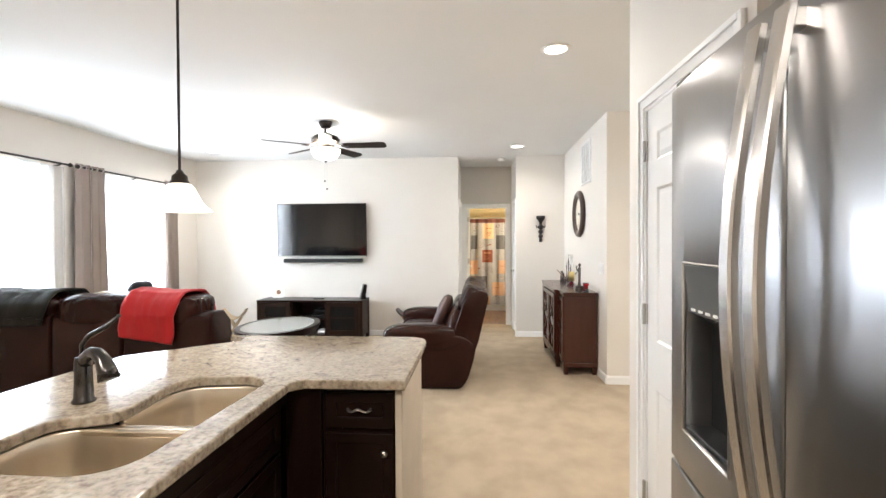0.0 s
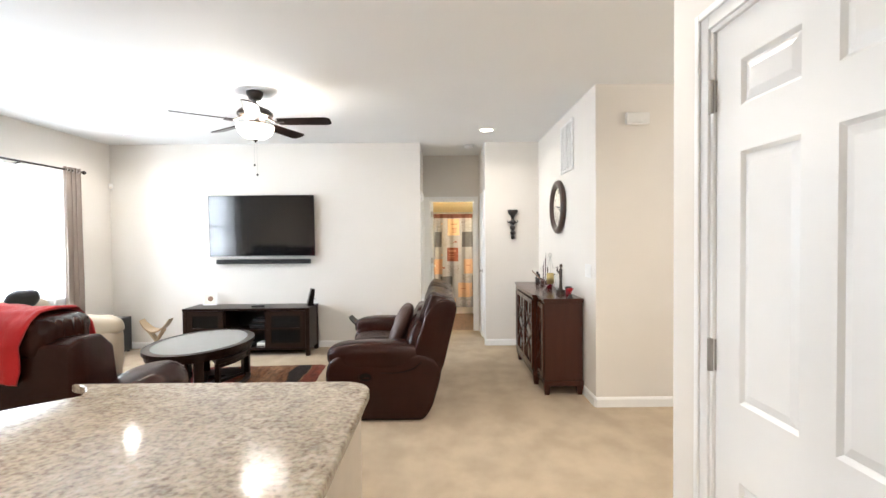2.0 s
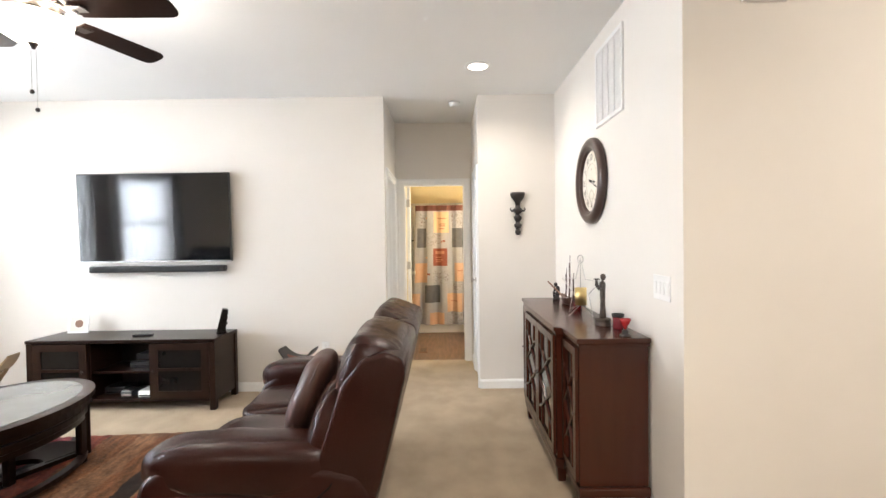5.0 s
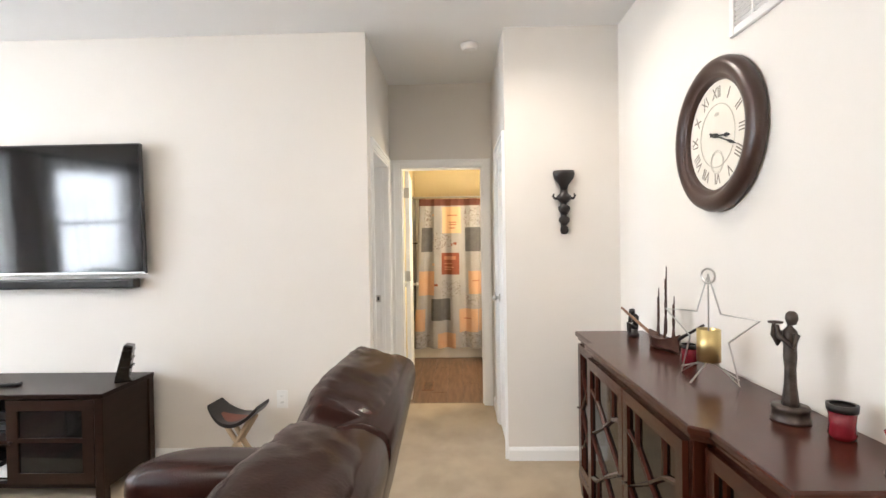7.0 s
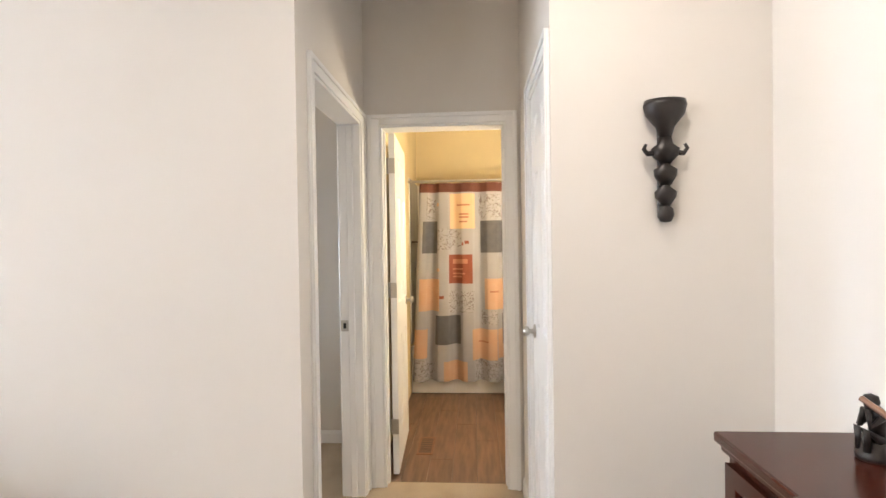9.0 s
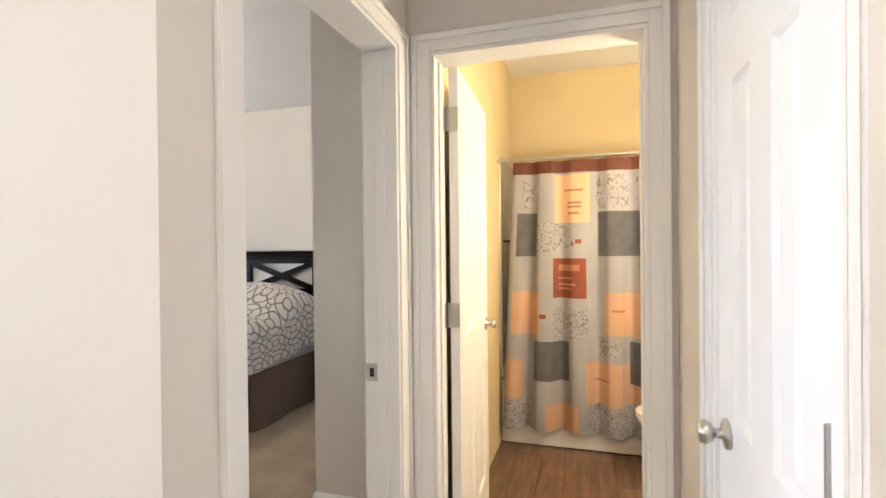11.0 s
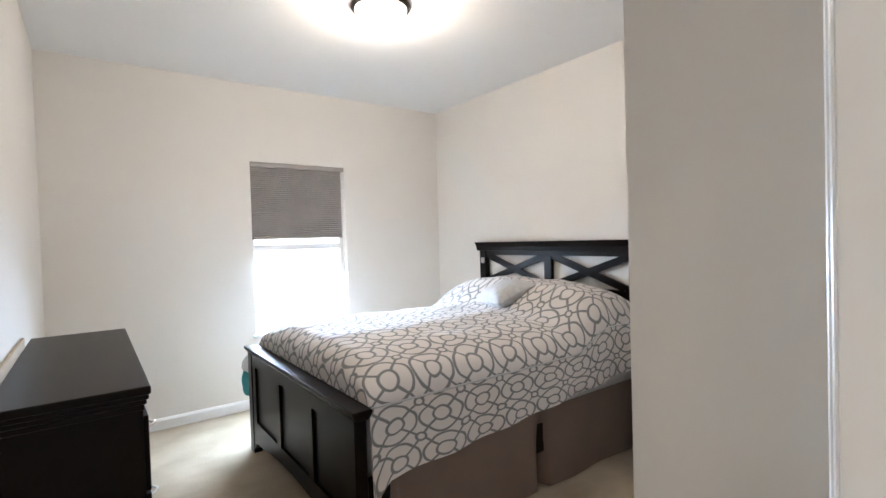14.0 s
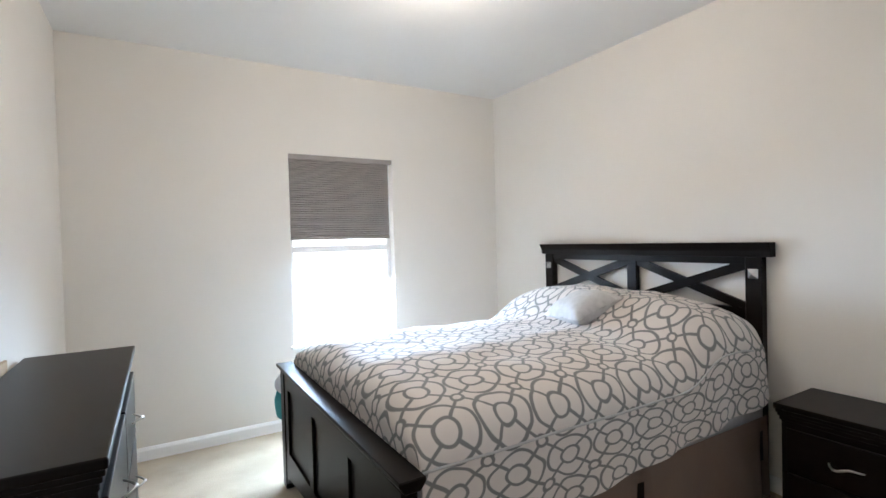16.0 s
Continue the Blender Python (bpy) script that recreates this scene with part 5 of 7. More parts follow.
def ornaments():
    T = 0.902
    fx, fy = 1.215, 6.60
    b = lathe([(0, T), (0.030, T), (0.032, T + 0.012), (0.024, T + 0.022), (0.022, T + 0.038), (0, T + 0.040)], (fx, fy, 0), 18)
    tube([(fx + 0.010, fy + 0.004, T + 0.036), (fx + 0.016, fy + 0.006, T + 0.070), (fx + 0.012, fy, T + 0.100), (fx + 0.004, fy - 0.004, T + 0.114)], [0.018, 0.015, 0.018, 0.009], 12, b)
    lathe([(0, -0.019), (0.010, -0.016), (0.016, 0.0), (0.013, 0.013), (0, 0.018)], (fx - 0.006, fy - 0.004, T + 0.128), 14, b)
    for s_ in (-1, 1):
        tube([(fx + 0.008, fy + 0.011 * s_, T + 0.044), (fx - 0.022, fy + 0.013 * s_, T + 0.066), (fx - 0.020, fy + 0.012 * s_, T + 0.020)], [0.011, 0.009, 0.007], 8, b)
        tube([(fx + 0.012, fy + 0.017 * s_, T + 0.100), (fx - 0.016, fy + 0.014 * s_, T + 0.074), (fx - 0.014, fy + 0.005 * s_, T + 0.112)], [0.008, 0.007, 0.006], 8, b)
    tagged(part("thinker_figurine", b, EBONY, None, "", True), "small black carved seated figure on the sideboard", "figurine")
    # model ship
    s = thing("model_ship", (1.23, 6.27, T), "carved wooden model sailing ship with bare masts", "model ship")
    hull = bmesh.new()
    rings = []
    for k in range(9):
        u = k / 8 * 2 - 1
        w, up = 0.032 * (1 - abs(u) ** 2.5) + 0.004, 0.03 * u * u
        rings.append([hull.verts.new((1.23 + dx * w + 0.033 * u, 6.26 - 0.08 * u + dx * 0.2 * w, T + dz + up * (dz > 0.02))) for dx, dz in ((-1, 0.055), (-0.7, 0.015), (0, 0.0), (0.7, 0.015), (1, 0.055))])
    for p, q in zip(rings, rings[1:]):
        for k in range(4):
            hull.faces.new((p[k], p[k + 1], q[k + 1], q[k]))
        hull.faces.new((p[0], q[0], q[4], p[4]))
    part("hull", hull, SHIPWOOD, s)
    part("bowsprit", tube([(1.205, 6.31, T + 0.055), (1.13, 6.52, T + 0.16)], [0.008, 0.006], 8), TEAK, s)
    part("stern_spar", tube([(1.255, 6.20, T + 0.055), (1.30, 6.05, T + 0.15)], [0.008, 0.005], 8), EBONY, s)
    for u, h in ((-0.5, 0.28), (0.0, 0.38), (0.5, 0.25)):
        mx, my = 1.23 + 0.033 * u, 6.26 - 0.08 * u
        part("mast", tube([(mx, my, T + 0.03), (mx + 0.01, my, T + h * 0.5), (mx + 0.012, my, T + h)], [0.006, 0.005, 0.002], 8), SHIPWOOD, s)
        for k in range(3):
            z, high = T + h * (0.30 + 0.22 * k), h * 0.105
            part("sail_hoop", tube([(mx + 0.008 + 0.006 * math.cos(a), my + (0.021 - 0.003 * k) * math.cos(a), z + high * math.sin(a)) for a in [radians(30 * j) for j in range(12)]], 0.0042, 6, None, True), SHIPWOOD, s)
    # wire star candle holder
    st = thing("star_candle_holder", (1.2, 5.82, T), "silver wire star holding a pale gold candle cup", "candle holder")
    c, way = Vector((1.19, 5.80, 0)), Vector((0.45, -0.89, 0)).normalized()
    tips = []
    for k in range(10):
        a = radians(90 + 36 * k)
        r = 0.205 if k % 2 == 0 else 0.085
        tips.append(c + way * (r * math.cos(a)) * 0.92 + Vector((0, 0, T + 0.170 + r * math.sin(a))))
    part("wire_star", tube(tips, 0.0036, 6, None, True), NICKEL, st, "thin silver wire")
    top = tips[0] + Vector((0, 0, -0.005))
    part("ring", tube([top + way * 0.026 * math.cos(radians(20 * k)) + Vector((0, 0, 0.026 * math.sin(radians(20 * k)))) for k in range(18)], 0.004, 6, None, True), NICKEL, st)
    part("centre_wire", tube([top, Vector((c.x, c.y, T + 0.17))], 0.0028, 6), NICKEL, st)
    part("candle_cup", lathe([(0, T + 0.066), (0.039, T + 0.066), (0.039, T + 0.180), (0.036, T + 0.180), (0.035, T + 0.11), (0, T + 0.11)], (c.x, c.y, 0), 24), BRASS, st, "pale gold metal cup", True)
    part("cross_bar", tube([tips[4] + Vector((0, 0, 0.02)), (c.x, c.y, T + 0.068), tips[6] + Vector((0, 0, 0.02))], 0.003, 6), NICKEL, st)
    part("foot_wire", tube([(c.x, c.y, T + 0.07), (c.x - 0.09, c.y - 0.05, T + 0.003)], 0.003, 6), NICKEL, st)
    # tall statue
    fx, fy = 1.205, 5.405
    prof = [(0, T + 0.040), (0.040, T + 0.041), (0.037, T + 0.055), (0.029, T + 0.10), (0.027, T + 0.145), (0.033, T + 0.175), (0.031, T + 0.20), (0.037, T + 0.228), (0.034, T + 0.246), (0.013, T + 0.258), (0.011, T + 0.264), (0, T + 0.265)]
    b = moved(lathe(prof, (0, 0, 0), 26), Matrix.Translation((fx, fy, 0)) @ Matrix.Diagonal((0.48, 0.54, 1, 1)))
    for v in b.verts:
        a = math.atan2(v.co.y - fy, v.co.x - fx)
        k = 1 + 0.09 * math.sin(7 * a + 18 * v.co.z) * max(0.0, min(1.0, (T + 0.17 - v.co.z) / 0.08))
        v.co.x, v.co.y = fx + (v.co.x - fx) * k, fy + (v.co.y - fy) * k
    lathe([(0, -0.020), (0.011, -0.015), (0.016, 0.0), (0.014, 0.013), (0.007, 0.020), (0, 0.021)], (fx + 0.002, fy - 0.004, T + 0.280), 16, b)
    for s_ in (-1, 1):
        tube([(fx, fy + 0.026 * s_, T + 0.240), (fx - 0.014, fy + 0.034 * s_, T + 0.205), (fx - 0.030, fy + 0.012 * s_ + 0.012, T + 0.232), (fx - 0.030, fy + 0.014 + 0.006 * s_, T + 0.262)], [0.009, 0.008, 0.007, 0.005], 8, b)
    lathe([(0, -0.004), (0.018, -0.003), (0.019, 0.002), (0, 0.004)], (fx - 0.026, fy + 0.020, T + 0.268), 18, b)
    lathe([(0, T), (0.047, T), (0.048, T + 0.006), (0.044, T + 0.010), (0.044, T + 0.032), (0.047, T + 0.036), (0.043, T + 0.042), (0, T + 0.042)], (fx, fy, 0), 28, b)
    tagged(part("standing_statuette", b, AGEDBRONZE, None, "", True), "aged bronze draped standing statuette on a round base", "statuette")
    for x, y, h in ((1.250, 5.285, 0.085), (1.235, 6.04, 0.075)):
        j = thing("candle_jar", (x, y, T), "dark red glass candle jar with a black rim", "candle jar", "red candle jars")
        part("jar", lathe([(0, T), (0.027, T), (0.030, T + 0.01), (0.027, T + h * 0.4), (0.030, T + h * 0.8), (0.027, T + h * 0.8), (0.026, T + 0.012), (0, T + 0.012)], (x, y, 0), 22), REDGLASS, j, "", True)
        part("rim", lathe([(0.026, T + h * 0.8), (0.033, T + h * 0.8), (0.034, T + h), (0.026, T + h)], (x, y, 0), 22), EBONY, j, "black carved rim", True)
    x, y = 1.215, 5.085
    g = thing("red_candlestick", (x, y, T), "small bright red figure candlestick on the sideboard", "candlestick")
    part("stem", lathe([(0, T + 0.034), (0.007, T + 0.034), (0.009, T + 0.046), (0.021, T + 0.068), (0.030, T + 0.090), (0.027, T + 0.090), (0.016, T + 0.066), (0, T + 0.052)], (x, y, 0), 16), material("bright_red_glaze", (0.34, 0.010, 0.012), 0.25), g, "", True)
    part("foot", lathe([(0, T), (0.030, T), (0.028, T + 0.008), (0.014, T + 0.014), (0.017, T + 0.026), (0.008, T + 0.036), (0, T + 0.036)], (x, y, 0), 16), EBONY, g, "", True)


def wall_sconce():
    x, y = 0.982, TVY
    base = thing("wall_sconce", (x, y, 1.65), "dark carved wooden candle bracket on the wall", "wall sconce")

    def body(prof, name):
        part(name, moved(lathe(prof, (0, 0, 0), 18), Matrix.Translation((x, y - 0.028, 0)) @ Matrix.Diagonal((1, 0.65, 1, 1))), EBONY, base, "", True)
    body([(0, 1.725), (0.020, 1.725), (0.030, 1.76), (0.062, 1.80), (0.070, 1.83), (0.066, 1.848), (0.058, 1.842), (0, 1.83)], "cup")
    body([(0, 1.640), (0.016, 1.640), (0.040, 1.665), (0.046, 1.69), (0.026, 1.705), (0.020, 1.73), (0, 1.73)], "upper_boss")
    body([(0, 1.570), (0.018, 1.570), (0.036, 1.60), (0.038, 1.622), (0.018, 1.635), (0.015, 1.645), (0, 1.645)], "middle_boss")
    body([(0, 1.500), (0.012, 1.500), (0.034, 1.530), (0.036, 1.548), (0.016, 1.565), (0.014, 1.575), (0, 1.575)], "lower_boss")
    body([(0, 1.447), (0.018, 1.45), (0.027, 1.47), (0.024, 1.492), (0.012, 1.505), (0, 1.505)], "drop")
    for s in (-1, 1):
        part("scroll", tube([(x + s * 0.03, y - 0.028, 1.678), (x + s * 0.058, y - 0.03, 1.674), (x + s * 0.070, y - 0.03, 1.69), (x + s * 0.062, y - 0.03, 1.705)], [0.010, 0.009, 0.007, 0.005], 8), EBONY, base, "", True)
    part("back_plate", box(x - 0.018, x + 0.018, y - 0.012, y, 1.46, 1.84, 0.004, 1), EBONY, base)


def wall_fittings():
    v = thing("air_vent", (EAST, 5.66, 2.4), "white slatted metal return air grille", "air vent")
    for p, q, lo, hi in ((5.41, 5.44, 2.15, 2.66), (5.87, 5.90, 2.15, 2.66), (5.44, 5.87, 2.15, 2.18), (5.44, 5.87, 2.63, 2.66)):
        part("frame_bar", box(EAST - 0.014, EAST, p, q, lo, hi, 0.003, 1), PLASTIC, v)
    part("backing", box(EAST - 0.003, EAST - 0.0005, 5.44, 5.87, 2.18, 2.63), material("vent_shadow_grey", (0.35, 0.35, 0.36), 0.8), v)
    for k in range(3):
        part("mullion", box(EAST - 0.013, EAST - 0.003, 5.54 + 0.107 * k, 5.55 + 0.107 * k, 2.18, 2.63), PLASTIC, v)
    for k in range(26):
        z = 2.186 + 0.0172 * k
        part("slat", prism([(EAST - 0.004, z), (EAST - 0.012, z + 0.009), (EAST - 0.0105, z + 0.0105), (EAST - 0.003, z + 0.002)], 5.44, 5.87, "y"), PLASTIC, v)
    sw = thing("light_switch", (EAST, 4.94, 1.16), "white four-gang rocker switch plate", "light switch")
    part("plate", box(EAST - 0.006, EAST, 4.848, 5.024, 1.105, 1.225, 0.002, 2), PLASTIC, sw)
    for k in range(4):
        part("rocker", box(EAST - 0.009, EAST - 0.005, 4.858 + 0.043 * k, 4.882 + 0.043 * k, 1.135, 1.195, 0.001, 1), PLASTIC, sw)
    ch = thing("door_chime", (1.69, ENDY, 2.47), "white plastic door chime box high on the wall", "door chime")
    part("cover", box(1.592, 1.786, ENDY - 0.045, ENDY, 2.424, 2.522, 0.006, 3), PLASTIC, ch)
    part("base_plate", box(1.600, 1.778, ENDY - 0.048, ENDY - 0.044, 2.432, 2.514, 0.002, 1), PLASTIC, ch)

    def outlet(m, label):
        o = thing("power_outlet", m.translation, label, "power outlet", "power outlets")
        part("plate", moved(box(-0.036, 0.036, -0.006, 0.0, -0.058, 0.058, 0.002, 2), m), PLASTIC, o)
        for z in (-0.02, 0.02):
            part("socket", moved(box(-0.016, 0.016, -0.0085, -0.005, z - 0.014, z + 0.014, 0.003, 1), m), PLASTIC, o)
            for xx in (-0.006, 0.006):
                part("slot", moved(box(xx - 0.001, xx + 0.001, -0.009, -0.0082, z - 0.005, z + 0.006), m), BLACK, o)
    outlet(pose(2.462, ENDY, 0.42), "white duplex power outlet low on the wall")
    outlet(pose(-0.849, TVY, 0.406), "white duplex power outlet behind the loveseat")
    sm = thing("smoke_detector", (0.41, 7.40, 2.76), "white round smoke detector on the hall ceiling", "smoke detector")
    part("body", lathe([(0, 2.732), (0.045, 2.733), (0.058, 2.742), (0.062, 2.7695), (0, 2.7695)], (0.41, 7.40, 0), 28), PLASTIC, sm, "", True)
    part("vent_ring", lathe([(0.040, 2.730), (0.046, 2.729), (0.047, 2.734), (0.040, 2.734)], (0.41, 7.40, 0), 28), PLASTIC, sm)
    se = thing("alarm_sensor", (-4.44, 7.12, 2.2), "small white alarm sensor in the wall corner", "sensor")
    part("housing", moved(box(-0.025, 0.025, -0.02, 0.02, -0.04, 0.04, 0.008, 2), pose(-4.452, 7.128, 2.205, 0, 0, 45)), PLASTIC, se)
    part("bracket", moved(box(-0.012, 0.012, 0.01, 0.035, -0.015, 0.015, 0.002, 1), pose(-4.452, 7.128, 2.205, 0, 0, 45)), PLASTIC, se)
    part("sensor_lens", moved(box(-0.015, 0.015, -0.0225, -0.0195, -0.028, -0.002, 0.002, 1), pose(-4.452, 7.128, 2.205, 0, 0, 45)), FACE, se)


def rug():
    b = bmesh.new()
    n, m = 70, 52
    top = []
    for i in range(n + 1):
        row = []
        for j in range(m + 1):
            u, v = i / n * 2 - 1, j / m * 2 - 1
            x, y = 1.09 * u, 0.82 * v
            edge = max(abs(u), abs(v))
            x += 0.012 * noise.noise(Vector((x * 9, y * 9, 1))) * (edge > 0.97)
            y += 0.012 * noise.noise(Vector((x * 9, y * 9, 5))) * (edge > 0.97)
            z = 0.022 + 0.006 * noise.noise(Vector((x * 22, y * 22, 2))) if edge < 0.985 else 0.001
            row.append(b.verts.new((x, y, z)))
        top.append(row)
    for i in range(n):
        for j in range(m):
            b.faces.new((top[i][j], top[i + 1][j], top[i + 1][j + 1], top[i][j + 1]))
    o = part("rug", b, RUG, None, "", True)
    o.matrix_world = pose(-2.37, 5.28, 0.0, 0, 0, 4)
    tagged(o, "striped shag rug in rust, tan, red and brown", "rug")


def oval(cx, cy, rx, ry, n=48, a0=0, a1=360):
    k = n if a1 - a0 >= 360 else n + 1
    return [(cx + rx * math.cos(radians(a0 + (a1 - a0) * i / n)), cy + ry * math.sin(radians(a0 + (a1 - a0) * i / n))) for i in range(k)]


def ring_band(cx, cy, r_out, r_in, z0, z1, n=56):
    b = bmesh.new()
    o, i = oval(cx, cy, *r_out, n), oval(cx, cy, *r_in, n)
    rows = [[b.verts.new((*p, z)) for p in ring] for ring, z in ((o, z0), (o, z1), (i, z1), (i, z0))]
    for r in range(4):
        lo, hi = rows[r], rows[(r + 1) % 4]
        for k in range(n):
            b.faces.new((lo[k], lo[(k + 1) % n], hi[(k + 1) % n], hi[k]))
    return b


def coffee_table():
    cx, cy, F = -2.345, 5.31, 0.022
    base = thing("coffee_table", (cx, cy, F), "oval dark wood coffee table with frosted glass top", "coffee table")
    part("top_rim", ring_band(cx, cy, (0.455, 0.635), (0.385, 0.565), 0.448, 0.482), DARKWOOD, base)
    part("glass_top", prism(oval(cx, cy, 0.386, 0.566, 56), 0.462, 0.4835, "z"), FROST, base, "pale frosted glass inset")
    part("apron", ring_band(cx, cy, (0.435, 0.615), (0.415, 0.595), 0.400, 0.448), DARKWOOD, base)
    for a in (58, 122, 238, 302, 180):
        p = (cx + 0.405 * math.cos(radians(a)), cy + 0.585 * math.sin(radians(a)))
        part("leg", moved(box(-0.030, 0.020, -0.040, 0.040, F, 0.449, 0.004, 1), Matrix.Translation((p[0], p[1], 0)) @ Matrix.Rotation(math.atan2(0.405 * math.sin(radians(a)), 0.585 * math.cos(radians(a))), 4, "Z")), DARKWOOD, base)
    for a in (58, 122, 180):
        q = Vector((0.375 * math.cos(radians(a)), 0.555 * math.sin(radians(a)), 0))
        cross = box(-q.length, q.length if a != 180 else 0.0, -0.032, 0.032, F + 0.001 * (a == 122), F + 0.028 + 0.004 * (a == 122), 0.003, 1)
        part("floor_brace", moved(cross, Matrix.Translation((cx, cy, 0)) @ Matrix.Rotation(math.atan2(q.y, q.x) + (math.pi if a == 180 else 0), 4, "Z")), DARKWOOD, base)
    for a0, a1 in ((58, 122), (238, 302)):
        outer, inner = oval(cx, cy, 0.425, 0.605, 14, a0, a1), oval(cx, cy, 0.22, 0.33, 14, a0, a1)
        part("base_rail", prism(outer + inner[::-1], F, F + 0.032, "z"), DARKWOOD, base)
    for mid in (0, 180):
        st = thing("nesting_stool", (cx + 0.3 * math.cos(radians(mid)), cy, F), "dark wood curved stool nested under the coffee table", "nesting stool", "stools under the coffee table")
        a0, a1 = mid - 40, mid + 40
        rim, hub = oval(cx, cy, 0.415, 0.595, 16, a0, a1), oval(cx, cy, 0.12, 0.17, 8, a0 + 8, a1 - 8)
        part("seat", prism(rim + hub[::-1], 0.340, 0.385, "z", 0.006, 2), DARKWOOD, st)
        part("skirt", prism(oval(cx, cy, 0.405, 0.585, 16, a0, a1) + oval(cx, cy, 0.388, 0.568, 16, a0, a1)[::-1], 0.305, 0.341, "z"), DARKWOOD, st)
        part("foot_rail", prism(oval(cx, cy, 0.410, 0.590, 16, a0, a1) + oval(cx, cy, 0.365, 0.545, 16, a0, a1)[::-1], F + 0.035, F + 0.062, "z"), DARKWOOD, st)
        for k, a in ((0.93, a0 + 3), (0.93, a1 - 3), (0.36, mid)):
            p = (cx + 0.415 * k * math.cos(radians(a)), cy + 0.595 * k * math.sin(radians(a)))
            part("leg", box(p[0] - 0.02, p[0] + 0.02, p[1] - 0.024, p[1] + 0.024, F + (0.030 if k < 0.5 else 0.0), 0.341, 0.003, 1), DARKWOOD, st)


HOLLOWSHADE = material("matt_black_hollow_shade", (0.008, 0.005, 0.004), 0.85, bump=0.1, spec=0.05)
PILLOWBROWN = material("matt_brown_leather", (0.060, 0.026, 0.019), 0.45, second=(0.045, 0.018, 0.013), scale=5, grain=150, bump=0.25)


SEAM = material("dark_seam_thread", (0.006, 0.003, 0.0025), 0.8, bump=0, spec=0.1)


def loveseat():
    base = thing("reclining_loveseat", (-0.4, 5.2, 0), "brown leather reclining loveseat with padded headrests", "loveseat")
    y0, y1 = 4.43, 5.93
    low = [(-0.80, 0.03), (-0.10, 0.03), (-0.01, 0.30), (-0.05, 0.42), (-0.84, 0.40)]
    part("base_body", prism(low, y0 + 0.20, y1 - 0.20, "y", 0.03, 3), LEATHER, base, "", True)
    part("floor_frame", box(-0.70, -0.20, y0 + 0.22, y1 - 0.22, 0.0, 0.05), BLACK, base)
    for a, c in ((y0, y0 + 0.235), (y1 - 0.235, y1)):
        arm = [(-0.84, 0.0), (-0.14, 0.0), (-0.07, 0.10), (0.00, 0.34), (0.01, 0.44), (-0.05, 0.52), (-0.16, 0.55), (-0.68, 0.575), (-0.82, 0.555), (-0.90, 0.49), (-0.93, 0.40), (-0.92, 0.24)]
        part("armrest", prism(arm, a, c, "y", 0.045, 5), LEATHER, base, "", True)
        part("arm_pad", ruffled(pillow(-0.925, -0.11, a - 0.016, c + 0.014, 0.405, 0.64, 12, 3.0), 0.008, 0.14, a), LEATHER, base, "", True)
    seam = [(-0.135, y0 + 0.02, 0.52), (-0.16, y0 - 0.006, 0.475), (-0.21, y0 - 0.011, 0.435), (-0.29, y0 - 0.010, 0.408), (-0.38, y0 - 0.006, 0.396), (-0.48, y0 - 0.002, 0.398)]
    part("arm_seam", tube(seam, [0.003, 0.004, 0.004, 0.004, 0.003, 0.002], 6), SEAM, base, "dark stitched seam", True)
    part("back_seam", tube([(-0.24, y0 + 0.008, 0.435), (-0.13, y0 + 0.004, 0.395), (-0.015, y0 + 0.006, 0.352)], 0.005, 6), SEAM, base, "dark stitched seam", True)
    mid = (y0 + y1) / 2
    for i, (a, c) in enumerate(((y0 + 0.235, mid), (mid, y1 - 0.235))):
        part("seat_cushion", ruffled(pillow(-0.86, -0.18, a + 0.003, c - 0.003, 0.34, 0.52, 10, 4.5), 0.014, 0.15, i), LEATHER, base, "", True)
        part("footrest", ruffled(pillow(-0.90, -0.78, a + 0.003, c - 0.003, 0.10, 0.42, 8, 5), 0.008, 0.12, i), LEATHER, base, "", True)
    for i, (a, c) in enumerate(((y0 + 0.01, mid), (mid, y1 - 0.01))):
        back = [(-0.26, 0.42), (-0.01, 0.36), (0.03, 0.46), (0.135, 0.90), (0.125, 0.955), (0.06, 0.985), (-0.04, 0.96), (-0.12, 0.85)]
        part("back_shell", prism(back, a, c - 0.002, "y", 0.022, 3), LEATHER, base, "", True)
        lower = pillow(-0.09, 0.09, a + 0.03, c - 0.03, -0.19, 0.19, 10, 3.4)
        part("back_cushion", ruffled(moved(lower, Matrix.Translation((-0.20, 0, 0.62)) @ Matrix.Rotation(radians(17), 4, "Y")), 0.020, 0.11, i + 3), LEATHER, base, "", True)
        head = pillow(-0.115, 0.115, a + 0.012, c - 0.012, -0.145, 0.145, 28, 4.2)
        part("headrest", ruffled(creased(moved(head, Matrix.Translation((-0.030, 0, 0.885)) @ Matrix.Rotation(radians(20), 4, "Y")), 0.007, i), 0.014, 0.20, i + 7), LEATHER, base, "", True)
    h = lathe([(0, 0), (0.052, 0), (0.056, 0.006), (0.046, 0.010), (0.040, 0.004), (0, 0.003)], (0, 0, 0), 24, None, "y")
    cup = part("recliner_handle", moved(h, Matrix.Translation((-0.60, y0 + 0.002, 0.365)) @ Matrix.Rotation(math.pi, 4, "Z") @ Matrix.Diagonal((1.1, 1, 0.75, 1))), LEATHER, base, "oval recliner release cup", True)
    # a shallow black disc paints the shade that fills the cup's hollow
    part("recess", moved(lathe([(0, 0), (0.048, 0), (0.046, 0.004), (0, 0.006)], (0, 0, 0), 24, None, "y"), Matrix.Translation((-0.60, y0 - 0.001, 0.365)) @ Matrix.Rotation(math.pi, 4, "Z") @ Matrix.Diagonal((1.1, 1, 0.75, 1))), HOLLOWSHADE, cup, "black disc painted as the shade inside the cup")
